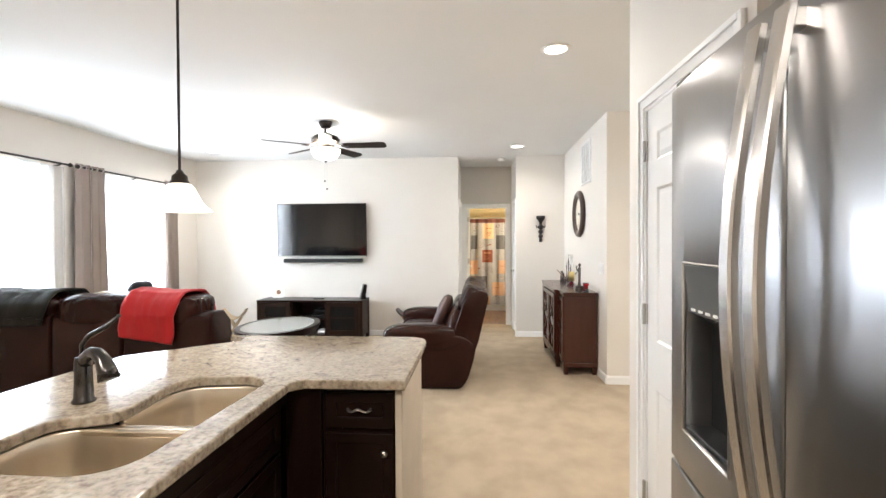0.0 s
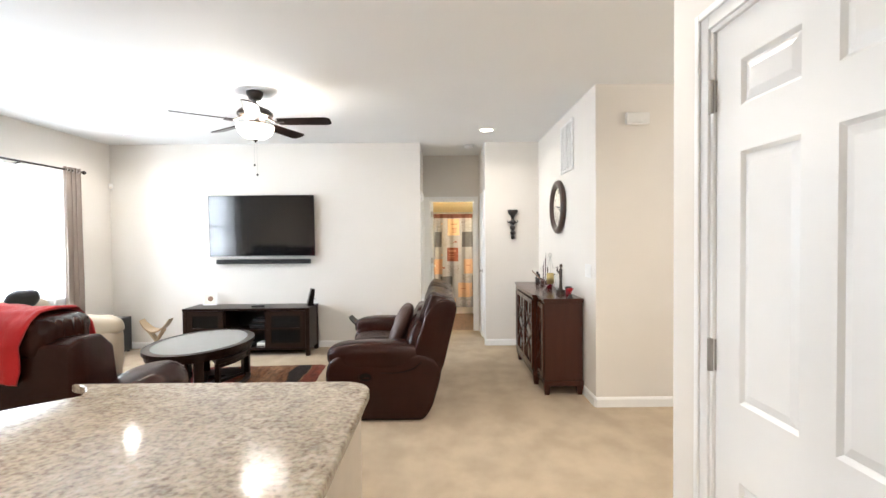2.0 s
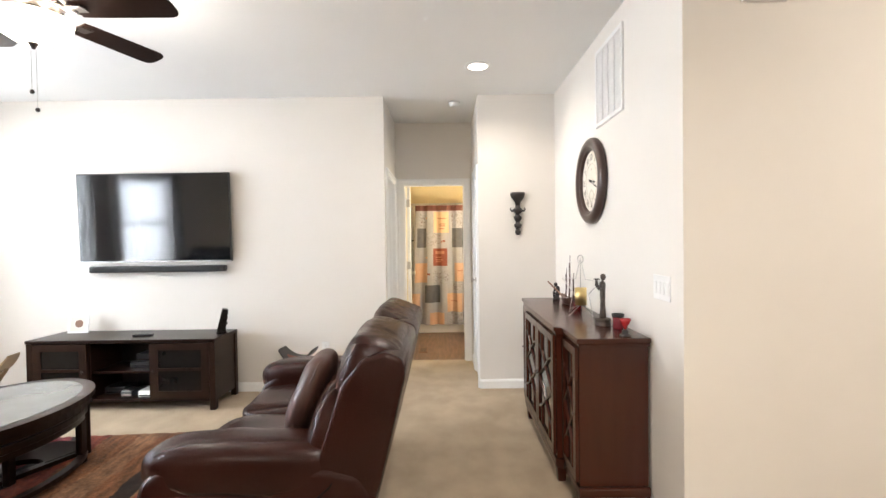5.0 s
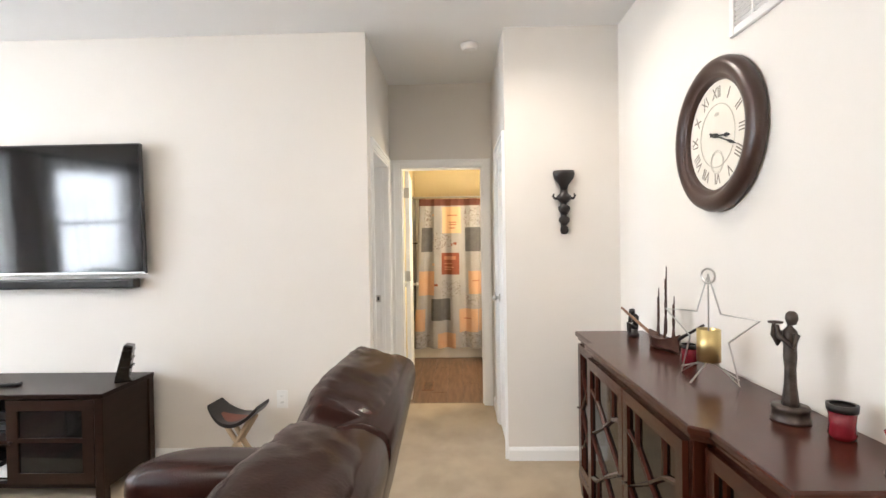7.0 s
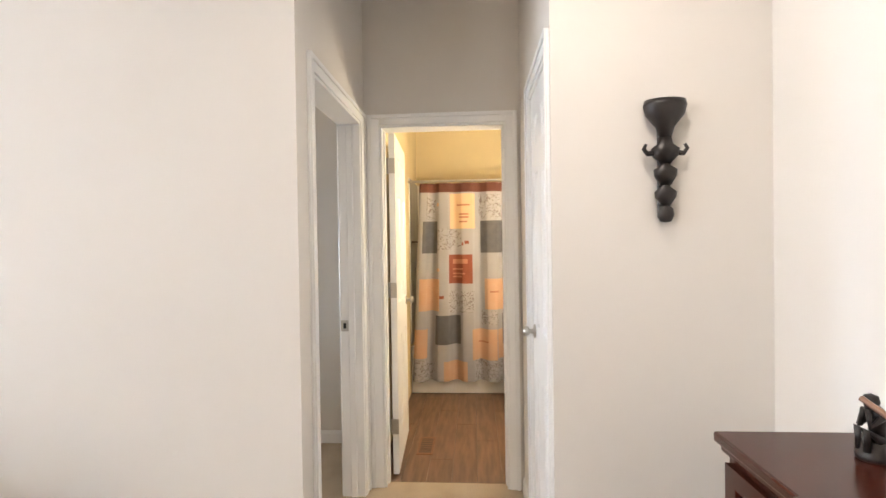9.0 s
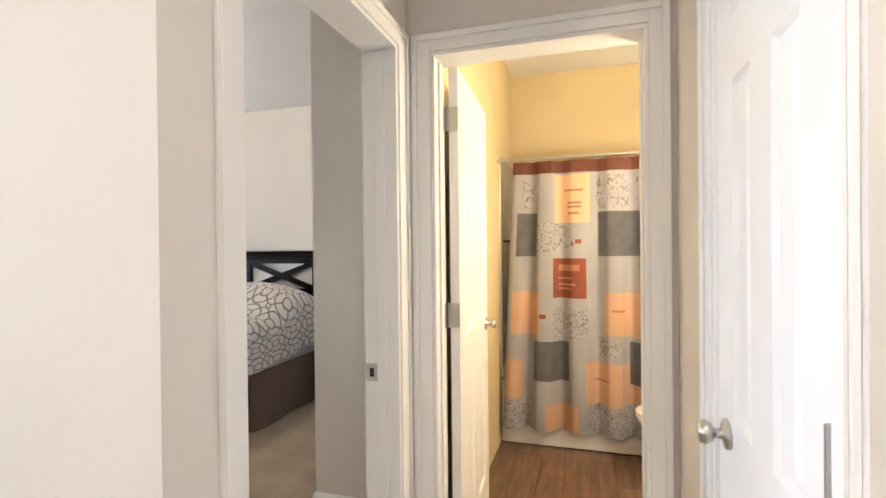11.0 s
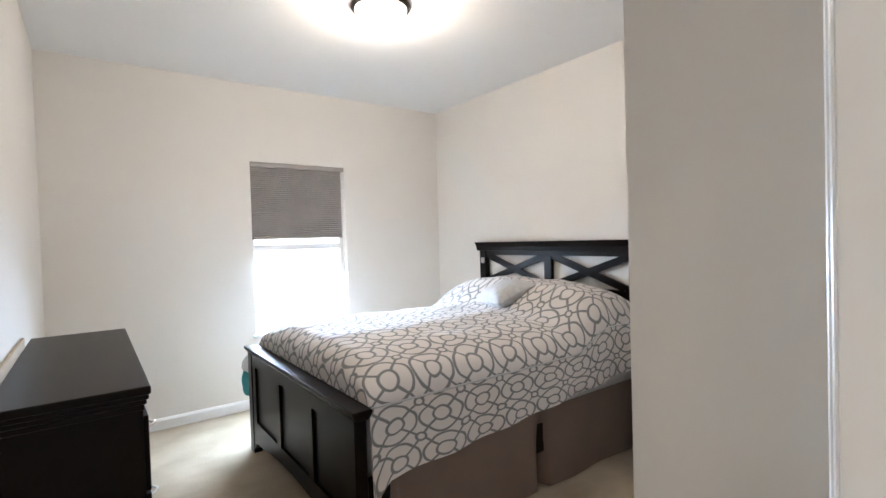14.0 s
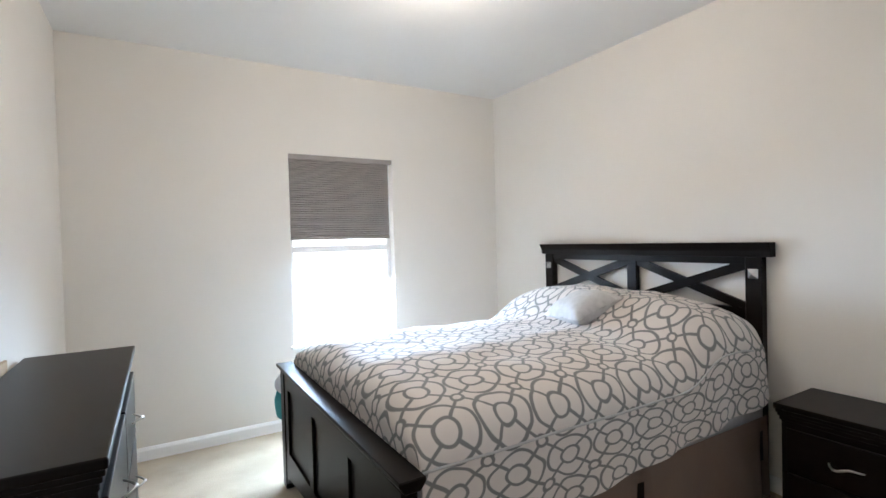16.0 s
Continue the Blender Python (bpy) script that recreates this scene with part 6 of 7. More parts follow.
    part("lever", box(-0.622, -0.570, y0 - 0.012, y0 - 0.004, 0.352, 0.366, 0.004, 2), LEATHER, cup)
    p = thing("throw_pillow", (-0.33, 4.95, 0.5), "square brown leather throw pillow on the loveseat", "pillow")
    part("cover", ruffled(moved(pillow(-0.07, 0.07, -0.20, 0.20, -0.20, 0.20, 10, 2.6), Matrix.Translation((-0.345, 4.90, 0.70)) @ Matrix.Rotation(radians(22), 4, "Y")), 0.012, 0.1), PILLOWBROWN, p, "", True)
    part("piping", moved(tube([(0, 0.185 * (abs(math.cos(radians(a))) ** 0.45) * (1 if math.cos(radians(a)) > 0 else -1), 0.185 * (abs(math.sin(radians(a))) ** 0.45) * (1 if math.sin(radians(a)) > 0 else -1)) for a in range(0, 360, 9)], 0.005, 6, None, True), Matrix.Translation((-0.345, 4.90, 0.70)) @ Matrix.Rotation(radians(22), 4, "Y")), PILLOWBROWN, p)


def sofa():
    base = thing("reclining_sofa", (-2.9, 3.7, 0), "long brown leather reclining sofa with padded back", "sofa")
    x0, x1, w = -3.855, -2.10, 0.585
    part("base_body", box(x0 - 0.2, x1 + 0.2, 3.38, 3.98, 0.03, 0.40, 0.03, 3), LEATHER, base, "", True)
    part("floor_frame", box(x0 - 0.1, x1 + 0.1, 3.45, 3.9, 0, 0.05), BLACK, base)
    shell = [(3.20, 0.10), (3.40, 0.06), (3.62, 0.44), (3.56, 0.84), (3.46, 0.925), (3.30, 0.935), (3.21, 0.90)]
    for k in range(3):
        a, c = x0 + w * k, x0 + w * (k + 1)
        part("back_shell", prism(shell, a + 0.005, c - 0.005 if k < 2 else c + 0.10, "x", 0.022, 3), LEATHER, base, "", True)
        part("headrest", ruffled(creased(pillow(a + 0.004, c - 0.004, 3.195, 3.59, 0.80, 1.062, 26, 4.0), 0.009, k), 0.016, 0.16, k), LEATHER, base, "", True)
        part("back_cushion", ruffled(pillow(a + 0.02, c - 0.02, 3.46, 3.70, 0.42, 0.86, 10, 3.6), 0.02, 0.12, k + 5), LEATHER, base, "", True)
        part("seat_cushion", ruffled(pillow(a + 0.004, c - 0.004, 3.58, 4.02, 0.33, 0.50, 10, 4.5), 0.014, 0.14, k), LEATHER, base, "", True)
    part("back_wing", prism(shell, x0 - 0.28, x0 - 0.005, "x", 0.022, 3), LEATHER, base, "", True)
    for a, c in ((x1 + 0.03, x1 + 0.335), (x0 - 0.29, x0 - 0.02)):
        part("armrest", box(a + 0.02, c - 0.02, 3.36, 4.02, 0.035, 0.52, 0.035, 4), LEATHER, base, "", True)
        part("arm_pad", ruffled(pillow(a - 0.01, c + 0.005, 3.38, 4.12, 0.27, 0.655, 16, 2.5), 0.010, 0.2, a), LEATHER, base, "", True)
    def drape(left, wide, path, skew, mat, label, seed):
        """A throw laid over the sofa back, its line of fall given as (y, z)."""
        b = bmesh.new()
        n1, n2 = 34, 44
        rows = []
        for i in range(n1 + 1):
            u = i / n1
            row = []
            for j in range(n2 + 1):
                f = j / n2 * (len(path) - 1)
                k = min(int(f), len(path) - 2)
                y, z = (path[k][q] + (path[k + 1][q] - path[k][q]) * (f - k) for q in (0, 1))
                v = j / n2
                x = left + wide * u + 0.06 * (0.5 - u) * v + 0.05 * (1 - v) + 0.012 * noise.noise(Vector((seed, v * 5, round(u))))
                lift = 0.022 * noise.noise(Vector((x * 9, z * 4, seed))) + 0.008 * noise.noise(Vector((x * 26, z * 9, seed))) + 0.012
                row.append(b.verts.new((x, y - lift * (v > 0.3), z + lift * (v <= 0.6) - skew * u * (v > 0.85))))
            rows.append(row)
        for i in range(n1):
            for j in range(n2):
                b.faces.new((rows[i][j], rows[i + 1][j], rows[i + 1][j + 1], rows[i][j + 1]))
        made = bmesh.ops.extrude_face_region(b, geom=b.faces[:])["geom"]
        bmesh.ops.translate(b, vec=(0.006, 0.012, -0.012), verts=[g for g in made if isinstance(g, bmesh.types.BMVert)])
        tagged(part("throw_blanket", b, mat, None, "", True), label, "blanket")

    over = [(3.66, 0.80), (3.62, 0.98), (3.52, 1.075), (3.40, 1.09), (3.29, 1.075), (3.20, 1.01), (3.165, 0.92)]
    drape(-2.70, 0.47, over + [(3.165, 0.84), (3.165, 0.76)], 0.05, RED, "red fleece throw draped over the sofa back", 3)
    drape(-3.98, 0.70, over + [(3.163, 0.87), (3.162, 0.82)], -0.03, OLIVE, "dark olive throw lying over the sofa back", 8)
    ot = thing("ottoman", (-1.45, 3.45, 0), "grey-brown leather box ottoman beside the sofa arm", "ottoman")
    part("box_body", box(-1.70, -1.215, 3.02, 3.83, 0.04, 0.40, 0.012, 3), TAUPELEATHER, ot)
    part("lid", box(-1.705, -1.21, 3.015, 3.835, 0.402, 0.440, 0.010, 3), TAUPELEATHER, ot)
    for p in (-1.66, -1.26):
        for q in (3.07, 3.78):
            part("foot", lathe([(0, 0), (0.018, 0), (0.022, 0.042), (0, 0.042)], (p, q, 0), 12), BLACK, ot)


def cream_armchair():
    base = thing("leather_armchair", (-3.95, 5.3, 0), "wide cream leather armchair in front of the window", "armchair")
    x0, x1, y0, y1 = -4.36, -3.40, 4.40, 5.80
    part("base_body", box(x0 + 0.05, x1, y0 + 0.06, y1 - 0.06, 0.05, 0.34, 0.03, 3), CREAM, base, "", True)
    for a, c in ((y0, y0 + 0.26), (y1 - 0.26, y1)):
        part("armrest", ruffled(pillow(x0 + 0.08, x1 + 0.01, a, c, 0.04, 0.60, 12, 5), 0.012, 0.2, a), CREAM, base, "", True)
        part("arm_pad", ruffled(pillow(x0 + 0.12, x1 + 0.03, a - 0.02, c + 0.02, 0.47, 0.69, 12, 3.2), 0.02, 0.14, a), CREAM, base, "", True)
    part("seat_cushion", ruffled(pillow(x0 + 0.2, x1 + 0.02, y0 + 0.25, y1 - 0.25, 0.30, 0.50, 12, 4), 0.02, 0.16), CREAM, base, "", True)
    for a, c in ((y0 + 0.06, (y0 + y1) / 2), ((y0 + y1) / 2, y1 - 0.06)):
        part("back_cushion", ruffled(pillow(x0, x0 + 0.28, a, c, 0.40, 0.91, 12, 3.4), 0.025, 0.14, a), CREAM, base, "", True)
    for p in (x0 + 0.10, x1 - 0.06):
        for q in (y0 + 0.08, y1 - 0.08):
            part("foot", box(p - 0.03, p + 0.03, q - 0.03, q + 0.03, 0, 0.06), BLACK, base)
    pl = thing("dark_cushion", (-4.05, 5.2, 0.9), "small dark patterned cushion on the armchair back", "cushion")
    part("cover", ruffled(moved(pillow(-0.14, 0.14, -0.06, 0.06, -0.09, 0.09, 10, 2.6), pose(-4.06, 5.28, 0.915, 20, 0, 65)), 0.012, 0.1), BLACK, pl, "", True)
    part("piping", moved(tube([(0.13 * math.cos(radians(a)), 0, 0.083 * math.sin(radians(a))) for a in range(0, 360, 12)], 0.004, 6, None, True), pose(-4.06, 5.28, 0.915, 20, 0, 65)), PEWTER, pl)


def subwoofer():
    base = thing("subwoofer", (-4.27, 6.84, 0), "black box subwoofer on the carpet in the corner", "loudspeaker")
    part("cabinet", box(-4.40, -4.14, 6.72, 7.02, 0.02, 0.465, 0.006, 2), BLACK, base)
    part("grille", box(-4.385, -4.155, 6.708, 6.721, 0.05, 0.45, 0.004, 1), material("black_grille_cloth", (0.015, 0.015, 0.016), 0.95, grain=400, bump=0.6), base)
    for p in (-4.37, -4.17):
        for q in (6.75, 6.99):
            part("foot", lathe([(0, 0), (0.014, 0), (0.016, 0.022), (0, 0.022)], (p, q, 0), 10), BLACK, base)


def curtain_set(rod0, rod1, panels, sheer, label):
    base = thing("curtain", (-4.39, (rod0 + rod1) / 2, 2.31), label, "curtain", "living room curtains")
    X = -4.385
    rod = tube([(X, rod0, 2.315), (X, rod1, 2.315)], 0.011, 12)
    part("rod", rod, BRONZE, base)
    for y in (rod0, rod1):
        part("finial", lathe([(0, -0.028), (0.014, -0.024), (0.024, 0), (0.014, 0.024), (0, 0.028)], (X, y, 2.315), 16, None, "y"), BRONZE, base, "", True)
    for y in (rod0 + 0.12, (rod0 + rod1) / 2, rod1 - 0.12):
        part("bracket", tube([(WEST, y, 2.29), (WEST + 0.05, y, 2.295), (X, y, 2.302)], 0.007, 8), BRONZE, base)
    for a, c in panels:
        hung_cloth(X, a, c, 0.03, 2.35, 3.5, 0.038, DRAPE, base, "drape", 70, 0.20, a)
        for k in range(5):
            y = a + 0.03 + (c - a - 0.06) * k / 4
            part("grommet", tube([(X + 0.026 * math.cos(radians(q)), y, 2.315 + 0.026 * math.sin(radians(q))) for q in range(0, 360, 30)], 0.005, 6, None, True), NICKEL, base)
    for a, c in sheer:
        o = hung_cloth(X - 0.045, a, c, 0.05, 2.29, 9, 0.014, VOILE, base, "sheer", 110, 0.0, a)


ceiling_fan()
television()
media_stand()
frames_on_stand()
saddle_stool(pose(-3.64, 6.74, 0, 0, 0, 10), PALEWOOD, PALEWOOD, "pale carved wooden saddle stool by the wall")
saddle_stool(pose(-1.045, 6.95, 0.03, 0, 0, -5), PALEWOOD, EBONY, "carved saddle stool with a dark leather seat")
clock()
sideboard()
ornaments()
wall_sconce()
wall_fittings()
rug()
coffee_table()
loveseat()
sofa()
cream_armchair()
subwoofer()
curtain_set(2.92, 4.66, [(2.94, 3.2)], [(3.1, 4.63)], "taupe drape and white sheer on a bronze rod")
curtain_set(4.76, 6.56, [(4.74, 5.12), (6.24, 6.49)], [(5.02, 6.34)], "taupe drapes and white sheer on a bronze rod")


# ---- bathroom ----
CREAMPRINT = material("pale_yellow_print_cloth", (0.55, 0.37, 0.22), 0.8, second=(0.52, 0.37, 0.25), scale=14, grain=260, bump=0.15)
PALEPRINT = material("pale_rust_lettering", (0.34, 0.15, 0.09), 0.8, bump=0)


def shower_curtain():
    base = thing("shower_curtain", (0.5, 9.967, 1.96), "grey printed shower curtain with coloured squares", "shower curtain")
    Y, x0, x1, zt, zb = 9.967, -0.165, 1.22, 1.955, 0.10
    near = Matrix.Translation((0.355, 6.58, 1.375)) @ Matrix.Diagonal((0.971, 0.971, 0.971, 1)) @ Matrix.Translation((-0.355, -6.58, -1.375))
    tub = tube([(-0.267, Y, 1.975), (1.328, Y, 1.975)], 0.012, 12)
    part("rod", moved(tub, near), NICKEL, base)
    period = 0.735
    cells = [(CREAMPRINT, 0.141, 0.371, 1.531, 1.853), (SLATE, -0.114, 0.009, 1.301, 1.592), (SLATE, 0.404, 0.623, 1.301, 1.594), (BRICKRED, 0.121, 0.322, 1.017, 1.285), (PEACH, -0.116, 0.047, 0.757, 1.063),
             (PEACH, 0.436, 0.653, 0.765, 1.058), (SLATE, 0.003, 0.205, 0.446, 0.718), (SLATE, 0.61, 0.80, 0.449, 0.723), (PEACH, -0.18, -0.047, 0.308, 0.591), (PEACH, 0.318, 0.548, 0.306, 0.591), (PEACH, 0.077, 0.28, 0.103, 0.285),
             (TWIG, 0.396, 0.606, 1.608, 1.835), (TWIG, -0.093, -0.005, 1.616, 1.823), (TWIG, 0.02, 0.233, 1.33, 1.53), (TWIG, 0.644, 0.776, 1.334, 1.555), (TWIG, 0.119, 0.344, 0.739, 0.941), (TWIG, -0.165, -0.003, 0.10, 0.300), (TWIG, 0.356, 0.608, 0.121, 0.305), (TWIG, 0.41, 0.567, 0.631, 0.759),
             (BRICKRED, 0.24, 0.262, 1.375, 1.40), (BRICKRED, 0.268, 0.30, 1.38, 1.41), (BRICKRED, 0.035, 0.072, 0.875, 0.905), (PEACH, 0.0, 0.035, 1.735, 1.765), (PEACH, 0.015, 0.05, 1.125, 1.155), (PEACH, 0.655, 0.69, 1.11, 1.14)]
    b = bmesh.new()
    cols, rows = 150, 130
    grid = []
    for i in range(cols + 1):
        u = i / cols
        x = x0 + (x1 - x0) * u
        ph = 2 * math.pi * 7.5 * u + 1.5 * math.sin(7 * u + 0.6)
        line = []
        for j in range(rows + 1):
            v = j / rows
            d = (0.020 + 0.050 * v * (1 - 0.25 * math.sin(4 * u))) * (1.0 - 1.9 * abs(math.sin(ph / 2)) ** 0.75) + 0.012 * v * noise.noise(Vector((u * 6, v * 2, 0)))
            line.append(b.verts.new((x + 0.01 * math.sin(2 * ph) - 0.36 * v * max(0, 0.25 - u), Y + d - 0.012 * v, zt + (zb - zt) * v)))
        grid.append(line)
    order = [CANVAS, PEACH, SLATE, BRICKRED, TWIG, BAND, PALEPRINT, CREAMPRINT]
    bars = [(0.16, 0.285, 1.205, 1.235), (0.155, 0.25, 1.135, 1.15), (0.155, 0.27, 1.10, 1.115), (0.155, 0.24, 1.065, 1.08), (0.19, 0.31, 1.735, 1.757), (0.20, 0.30, 1.66, 1.672), (0.20, 0.30, 1.625, 1.637), (0.20, 0.285, 1.59, 1.602), (0.50, 0.585, 0.93, 0.945), (0.385, 0.48, 0.46, 0.475)]
    for i in range(cols):
        for j in range(rows):
            f = b.faces.new((grid[i][j], grid[i + 1][j], grid[i + 1][j + 1], grid[i][j + 1]))
            x, z = x0 + (x1 - x0) * (i + 0.5) / cols, zt + (zb - zt) * (j + 0.5) / rows
            f.material_index = 5 if z > 1.865 else 0
            for mat, p, q, lo, hi in cells:
                for s in (0, period):
                    if p + s <= x <= q + s and lo <= z <= hi and z <= 1.865 and f.material_index in (0, 4) and not (mat is TWIG and f.material_index):
                        f.material_index = order.index(mat)
            if any(p + s <= x <= q + s and lo <= z <= hi for p, q, lo, hi in bars for s in (0, period)):
                f.material_index = 6
    cloth = part("cloth", moved(b, near), order[0], base, "", True)
    for mat in order[1:]:
        cloth.data.materials.append(mat)
    for k in range(12):
        x = x0 + 0.03 + (x1 - x0 - 0.06) * k / 11
        part("hook", moved(tube([(x, Y + 0.016 * math.cos(radians(a)), 1.968 + 0.022 * math.sin(radians(a))) for a in range(0, 360, 30)], 0.002, 6, None, True), near), NICKEL, base)


def bathtub():
    base = thing("bathtub", (0.5, 10.3, 0), "white built-in bathtub behind the shower curtain", "bathtub")
    part("apron", box(-0.248, 1.298, 9.915, 9.965, 0.0, 0.44, 0.012, 3), CERAMIC, base)
    b = bmesh.new()
    loops = []
    for (rx, ry, z) in ((0.775, 0.30, 0.455), (0.69, 0.235, 0.455), (0.67, 0.22, 0.42), (0.60, 0.19, 0.12), (0.50, 0.14, 0.09)):
        loops.append([b.verts.new((0.525 + rx * max(-1, min(1, 1.25 * math.cos(radians(a)))), 10.245 + ry * max(-1, min(1, 1.25 * math.sin(radians(a)))), z)) for a in range(0, 360, 12)])
    for lo, hi in zip(loops, loops[1:]):
        for k in range(30):
            b.faces.new((lo[k], lo[(k + 1) % 30], hi[(k + 1) % 30], hi[k]))
    b.faces.new(loops[-1])
    part("basin", b, CERAMIC, base, "", True)
    part("surround", box(-0.2495, -0.238, 9.92, 10.559, 0.455, 2.0), CERAMIC, base, "white acrylic shower surround")
    part("surround", box(-0.238, 1.29, 10.547, 10.5595, 0.455, 2.0), CERAMIC, base, "white acrylic shower surround")
    part("corner_shelf", box(-0.236, -0.12, 9.98, 10.09, 1.40, 1.415, 0.004, 1), BRONZE, base, "dark corner shelf")


def toilet():
    x, y = 0.86, 9.56
    base = thing("toilet", (x, y, 0), "white ceramic toilet with closed lid", "toilet")
    stretch = Matrix.Translation((x, y, 0)) @ Matrix.Diagonal((1.38, 1, 1, 1))
    part("bowl", moved(lathe([(0, 0), (0.115, 0), (0.12, 0.02), (0.10, 0.12), (0.12, 0.22), (0.165, 0.32), (0.182, 0.37), (0.182, 0.385), (0, 0.385)], (0, 0, 0), 32), stretch), CERAMIC, base, "", True)
    part("seat", moved(lathe([(0, 0.386), (0.186, 0.386), (0.190, 0.394), (0.186, 0.402), (0, 0.402)], (0, 0, 0), 32), stretch), CERAMIC, base, "", True)
    part("lid", moved(lathe([(0, 0.404), (0.188, 0.404), (0.190, 0.412), (0.180, 0.422), (0, 0.426)], (0, 0, 0), 32), stretch), CERAMIC, base, "", True)
    part("tank", box(1.10, 1.29, y - 0.22, y + 0.22, 0.38, 0.74, 0.02, 3), CERAMIC, base, "", True)
    part("tank_lid", box(1.09, 1.295, y - 0.23, y + 0.23, 0.741, 0.775, 0.010, 3), CERAMIC, base, "", True)
    part("pedestal", box(0.95, 1.25, y - 0.10, y + 0.10, 0.0, 0.38, 0.03, 3), CERAMIC, base, "", True)
    part("flush_lever", tube([(1.088, y + 0.17, 0.68), (1.06, y + 0.17, 0.68), (1.055, y + 0.10, 0.675)], 0.006, 8), NICKEL, base)


shower_curtain()
bathtub()
toilet()
vent = thing("floor_vent", (-0.16, 9.0, 0), "small brown floor register beside the bathroom door", "floor vent")
part("frame", box(-0.05, 0.06, 8.62, 8.90, 0.0005, 0.005, 0.001, 1), TEAK, vent)
for k in range(8):
    part("slot", box(-0.035, 0.045, 8.645 + 0.030 * k, 8.660 + 0.030 * k, 0.005, 0.0056), BLACK, vent)


# ---- bedroom ----
def bed():
    base = thing("bed", (-2.85, 9.5, 0), "black-brown wooden bed with lattice headboard and panelled footboard", "bed")
    hy = 10.585
    part("headboard_cap", prism([(hy - 0.050, 1.345), (hy + 0.030, 1.345), (hy + 0.030, 1.265), (hy - 0.020, 1.265), (hy - 0.026, 1.30), (hy - 0.038, 1.325)], -3.780, -2.035, "x", 0.003, 1), BEDWOOD, base)
    part("headboard_rail", box(-3.735, -2.08, hy - 0.018, hy + 0.025, 1.225, 1.266, 0.002, 1), BEDWOOD, base)
    for p in (-3.735, -2.165):
        part("headboard_post", box(p, p + 0.085, hy - 0.025, hy + 0.030, 0.0, 1.266, 0.004, 1), BEDWOOD, base)
        b = bmesh.new()
        c = (p + 0.0425, hy - 0.026, 1.175)
        tip = b.verts.new((c[0], c[1] - 0.018, c[2]))
        ring = [b.verts.new((c[0] + dx * 0.026, c[1], c[2] + dz * 0.026)) for dx, dz in ((-1, -1), (1, -1), (1, 1), (-1, 1))]
        for k in range(4):
            b.faces.new((ring[k], ring[(k + 1) % 4], tip))
        b.faces.new(ring)
        part("stud", b, NICKEL, base, "square silver pyramid stud")
    part("headboard_mullion", box(-2.94, -2.865, hy - 0.015, hy + 0.020, 0.98, 1.226, 0.002, 1), BEDWOOD, base)
    part("headboard_lower_panel", box(-3.65, -2.165, hy - 0.010, hy + 0.020, 0.30, 0.985), BEDWOOD, base)
    for p, q in ((-3.65, -2.94), (-2.865, -2.165)):
        for s in (1, -1):
            dx, dz = q - p, 0.24
            ln, ang = math.hypot(dx, dz), math.atan2(dz * s, dx)
            bar = box(-ln / 2, ln / 2, -0.010 - 0.001 * s, 0.012 - 0.001 * s, -0.026, 0.026)
            part("lattice_bar", moved(bar, Matrix.Translation(((p + q) / 2, hy, 1.105)) @ Matrix.Rotation(-ang, 4, "Y")), BEDWOOD, base)
    fy = 8.425
    part("footboard_cap", prism([(fy - 0.045, 0.705), (fy + 0.045, 0.705), (fy + 0.045, 0.690), (fy + 0.026, 0.665), (fy - 0.026, 0.665), (fy - 0.045, 0.690)], -3.665, -1.995, "x", 0.003, 1), BEDWOOD, base)
    for p in (-3.64, -2.10):
        part("footboard_post", box(p, p + 0.08, fy - 0.028, fy + 0.028, 0.0, 0.666, 0.004, 1), BEDWOOD, base)
    part("footboard_panel", box(-3.56, -2.10, fy - 0.008, fy + 0.014, 0.16, 0.666), BEDWOOD, base)
    for p in (-3.56, -3.07, -2.57, -2.165):
        part("footboard_stile", box(p, p + 0.065, fy - 0.022, fy + 0.016, 0.205, 0.640, 0.002, 1), BEDWOOD, base)
    part("footboard_rail", box(-3.56, -2.10, fy - 0.023, fy + 0.017, 0.585, 0.666, 0.002, 1), BEDWOOD, base)
    skirt_arch = [(-3.56, 0.03), *[(-3.50 + 1.34 * k / 12, 0.08 + 0.055 * math.sin(math.pi * k / 12)) for k in range(13)], (-2.10, 0.03), (-2.10, 0.225), (-3.56, 0.225)]
    part("footboard_apron", prism(skirt_arch, fy - 0.0225, fy + 0.0165, "y"), BEDWOOD, base)
    part("side_rail", box(-3.62, -3.59, fy + 0.03, hy - 0.03, 0.20, 0.38), BEDWOOD, base)
    part("side_rail", box(-2.09, -2.06, fy + 0.03, hy - 0.03, 0.20, 0.38), BEDWOOD, base)
    mt = tagged(part("mattress", box(-3.62, -2.06, 8.47, 10.55, 0.38, 0.66, 0.05, 4), PILLOW), "white mattress under the comforter on the bed", "mattress")
    # skirt, in pleats
    sk = thing("bed_skirt", (-2.0, 9.5, 0.2), "brown pleated bed skirt hanging to the carpet", "bed skirt")

    def hem(x, y0, y1, name):
        b = bmesh.new()
        n = 90
        rows = []
        for i in range(n + 1):
            u = i / n
            y = y0 + (y1 - y0) * u
            near_pleat = min(abs(u - 0.5), abs(u - 0.02), abs(u - 0.98))
            d = 0.010 * math.sin(u * 23) - (0.09 if near_pleat < 0.014 else 0.0)
            rows.append([b.verts.new((x + (d * (1 - v) + 0.02 * (1 - v)) * (1 if x > -2.8 else -1), y, 0.012 + 0.43 * v)) for v in (0, 0.3, 0.6, 1)])
        for p, q in zip(rows, rows[1:]):
            for k in range(3):
                b.faces.new((p[k], q[k], q[k + 1], p[k + 1]))
        part(name, b, SKIRT, sk, "", True)
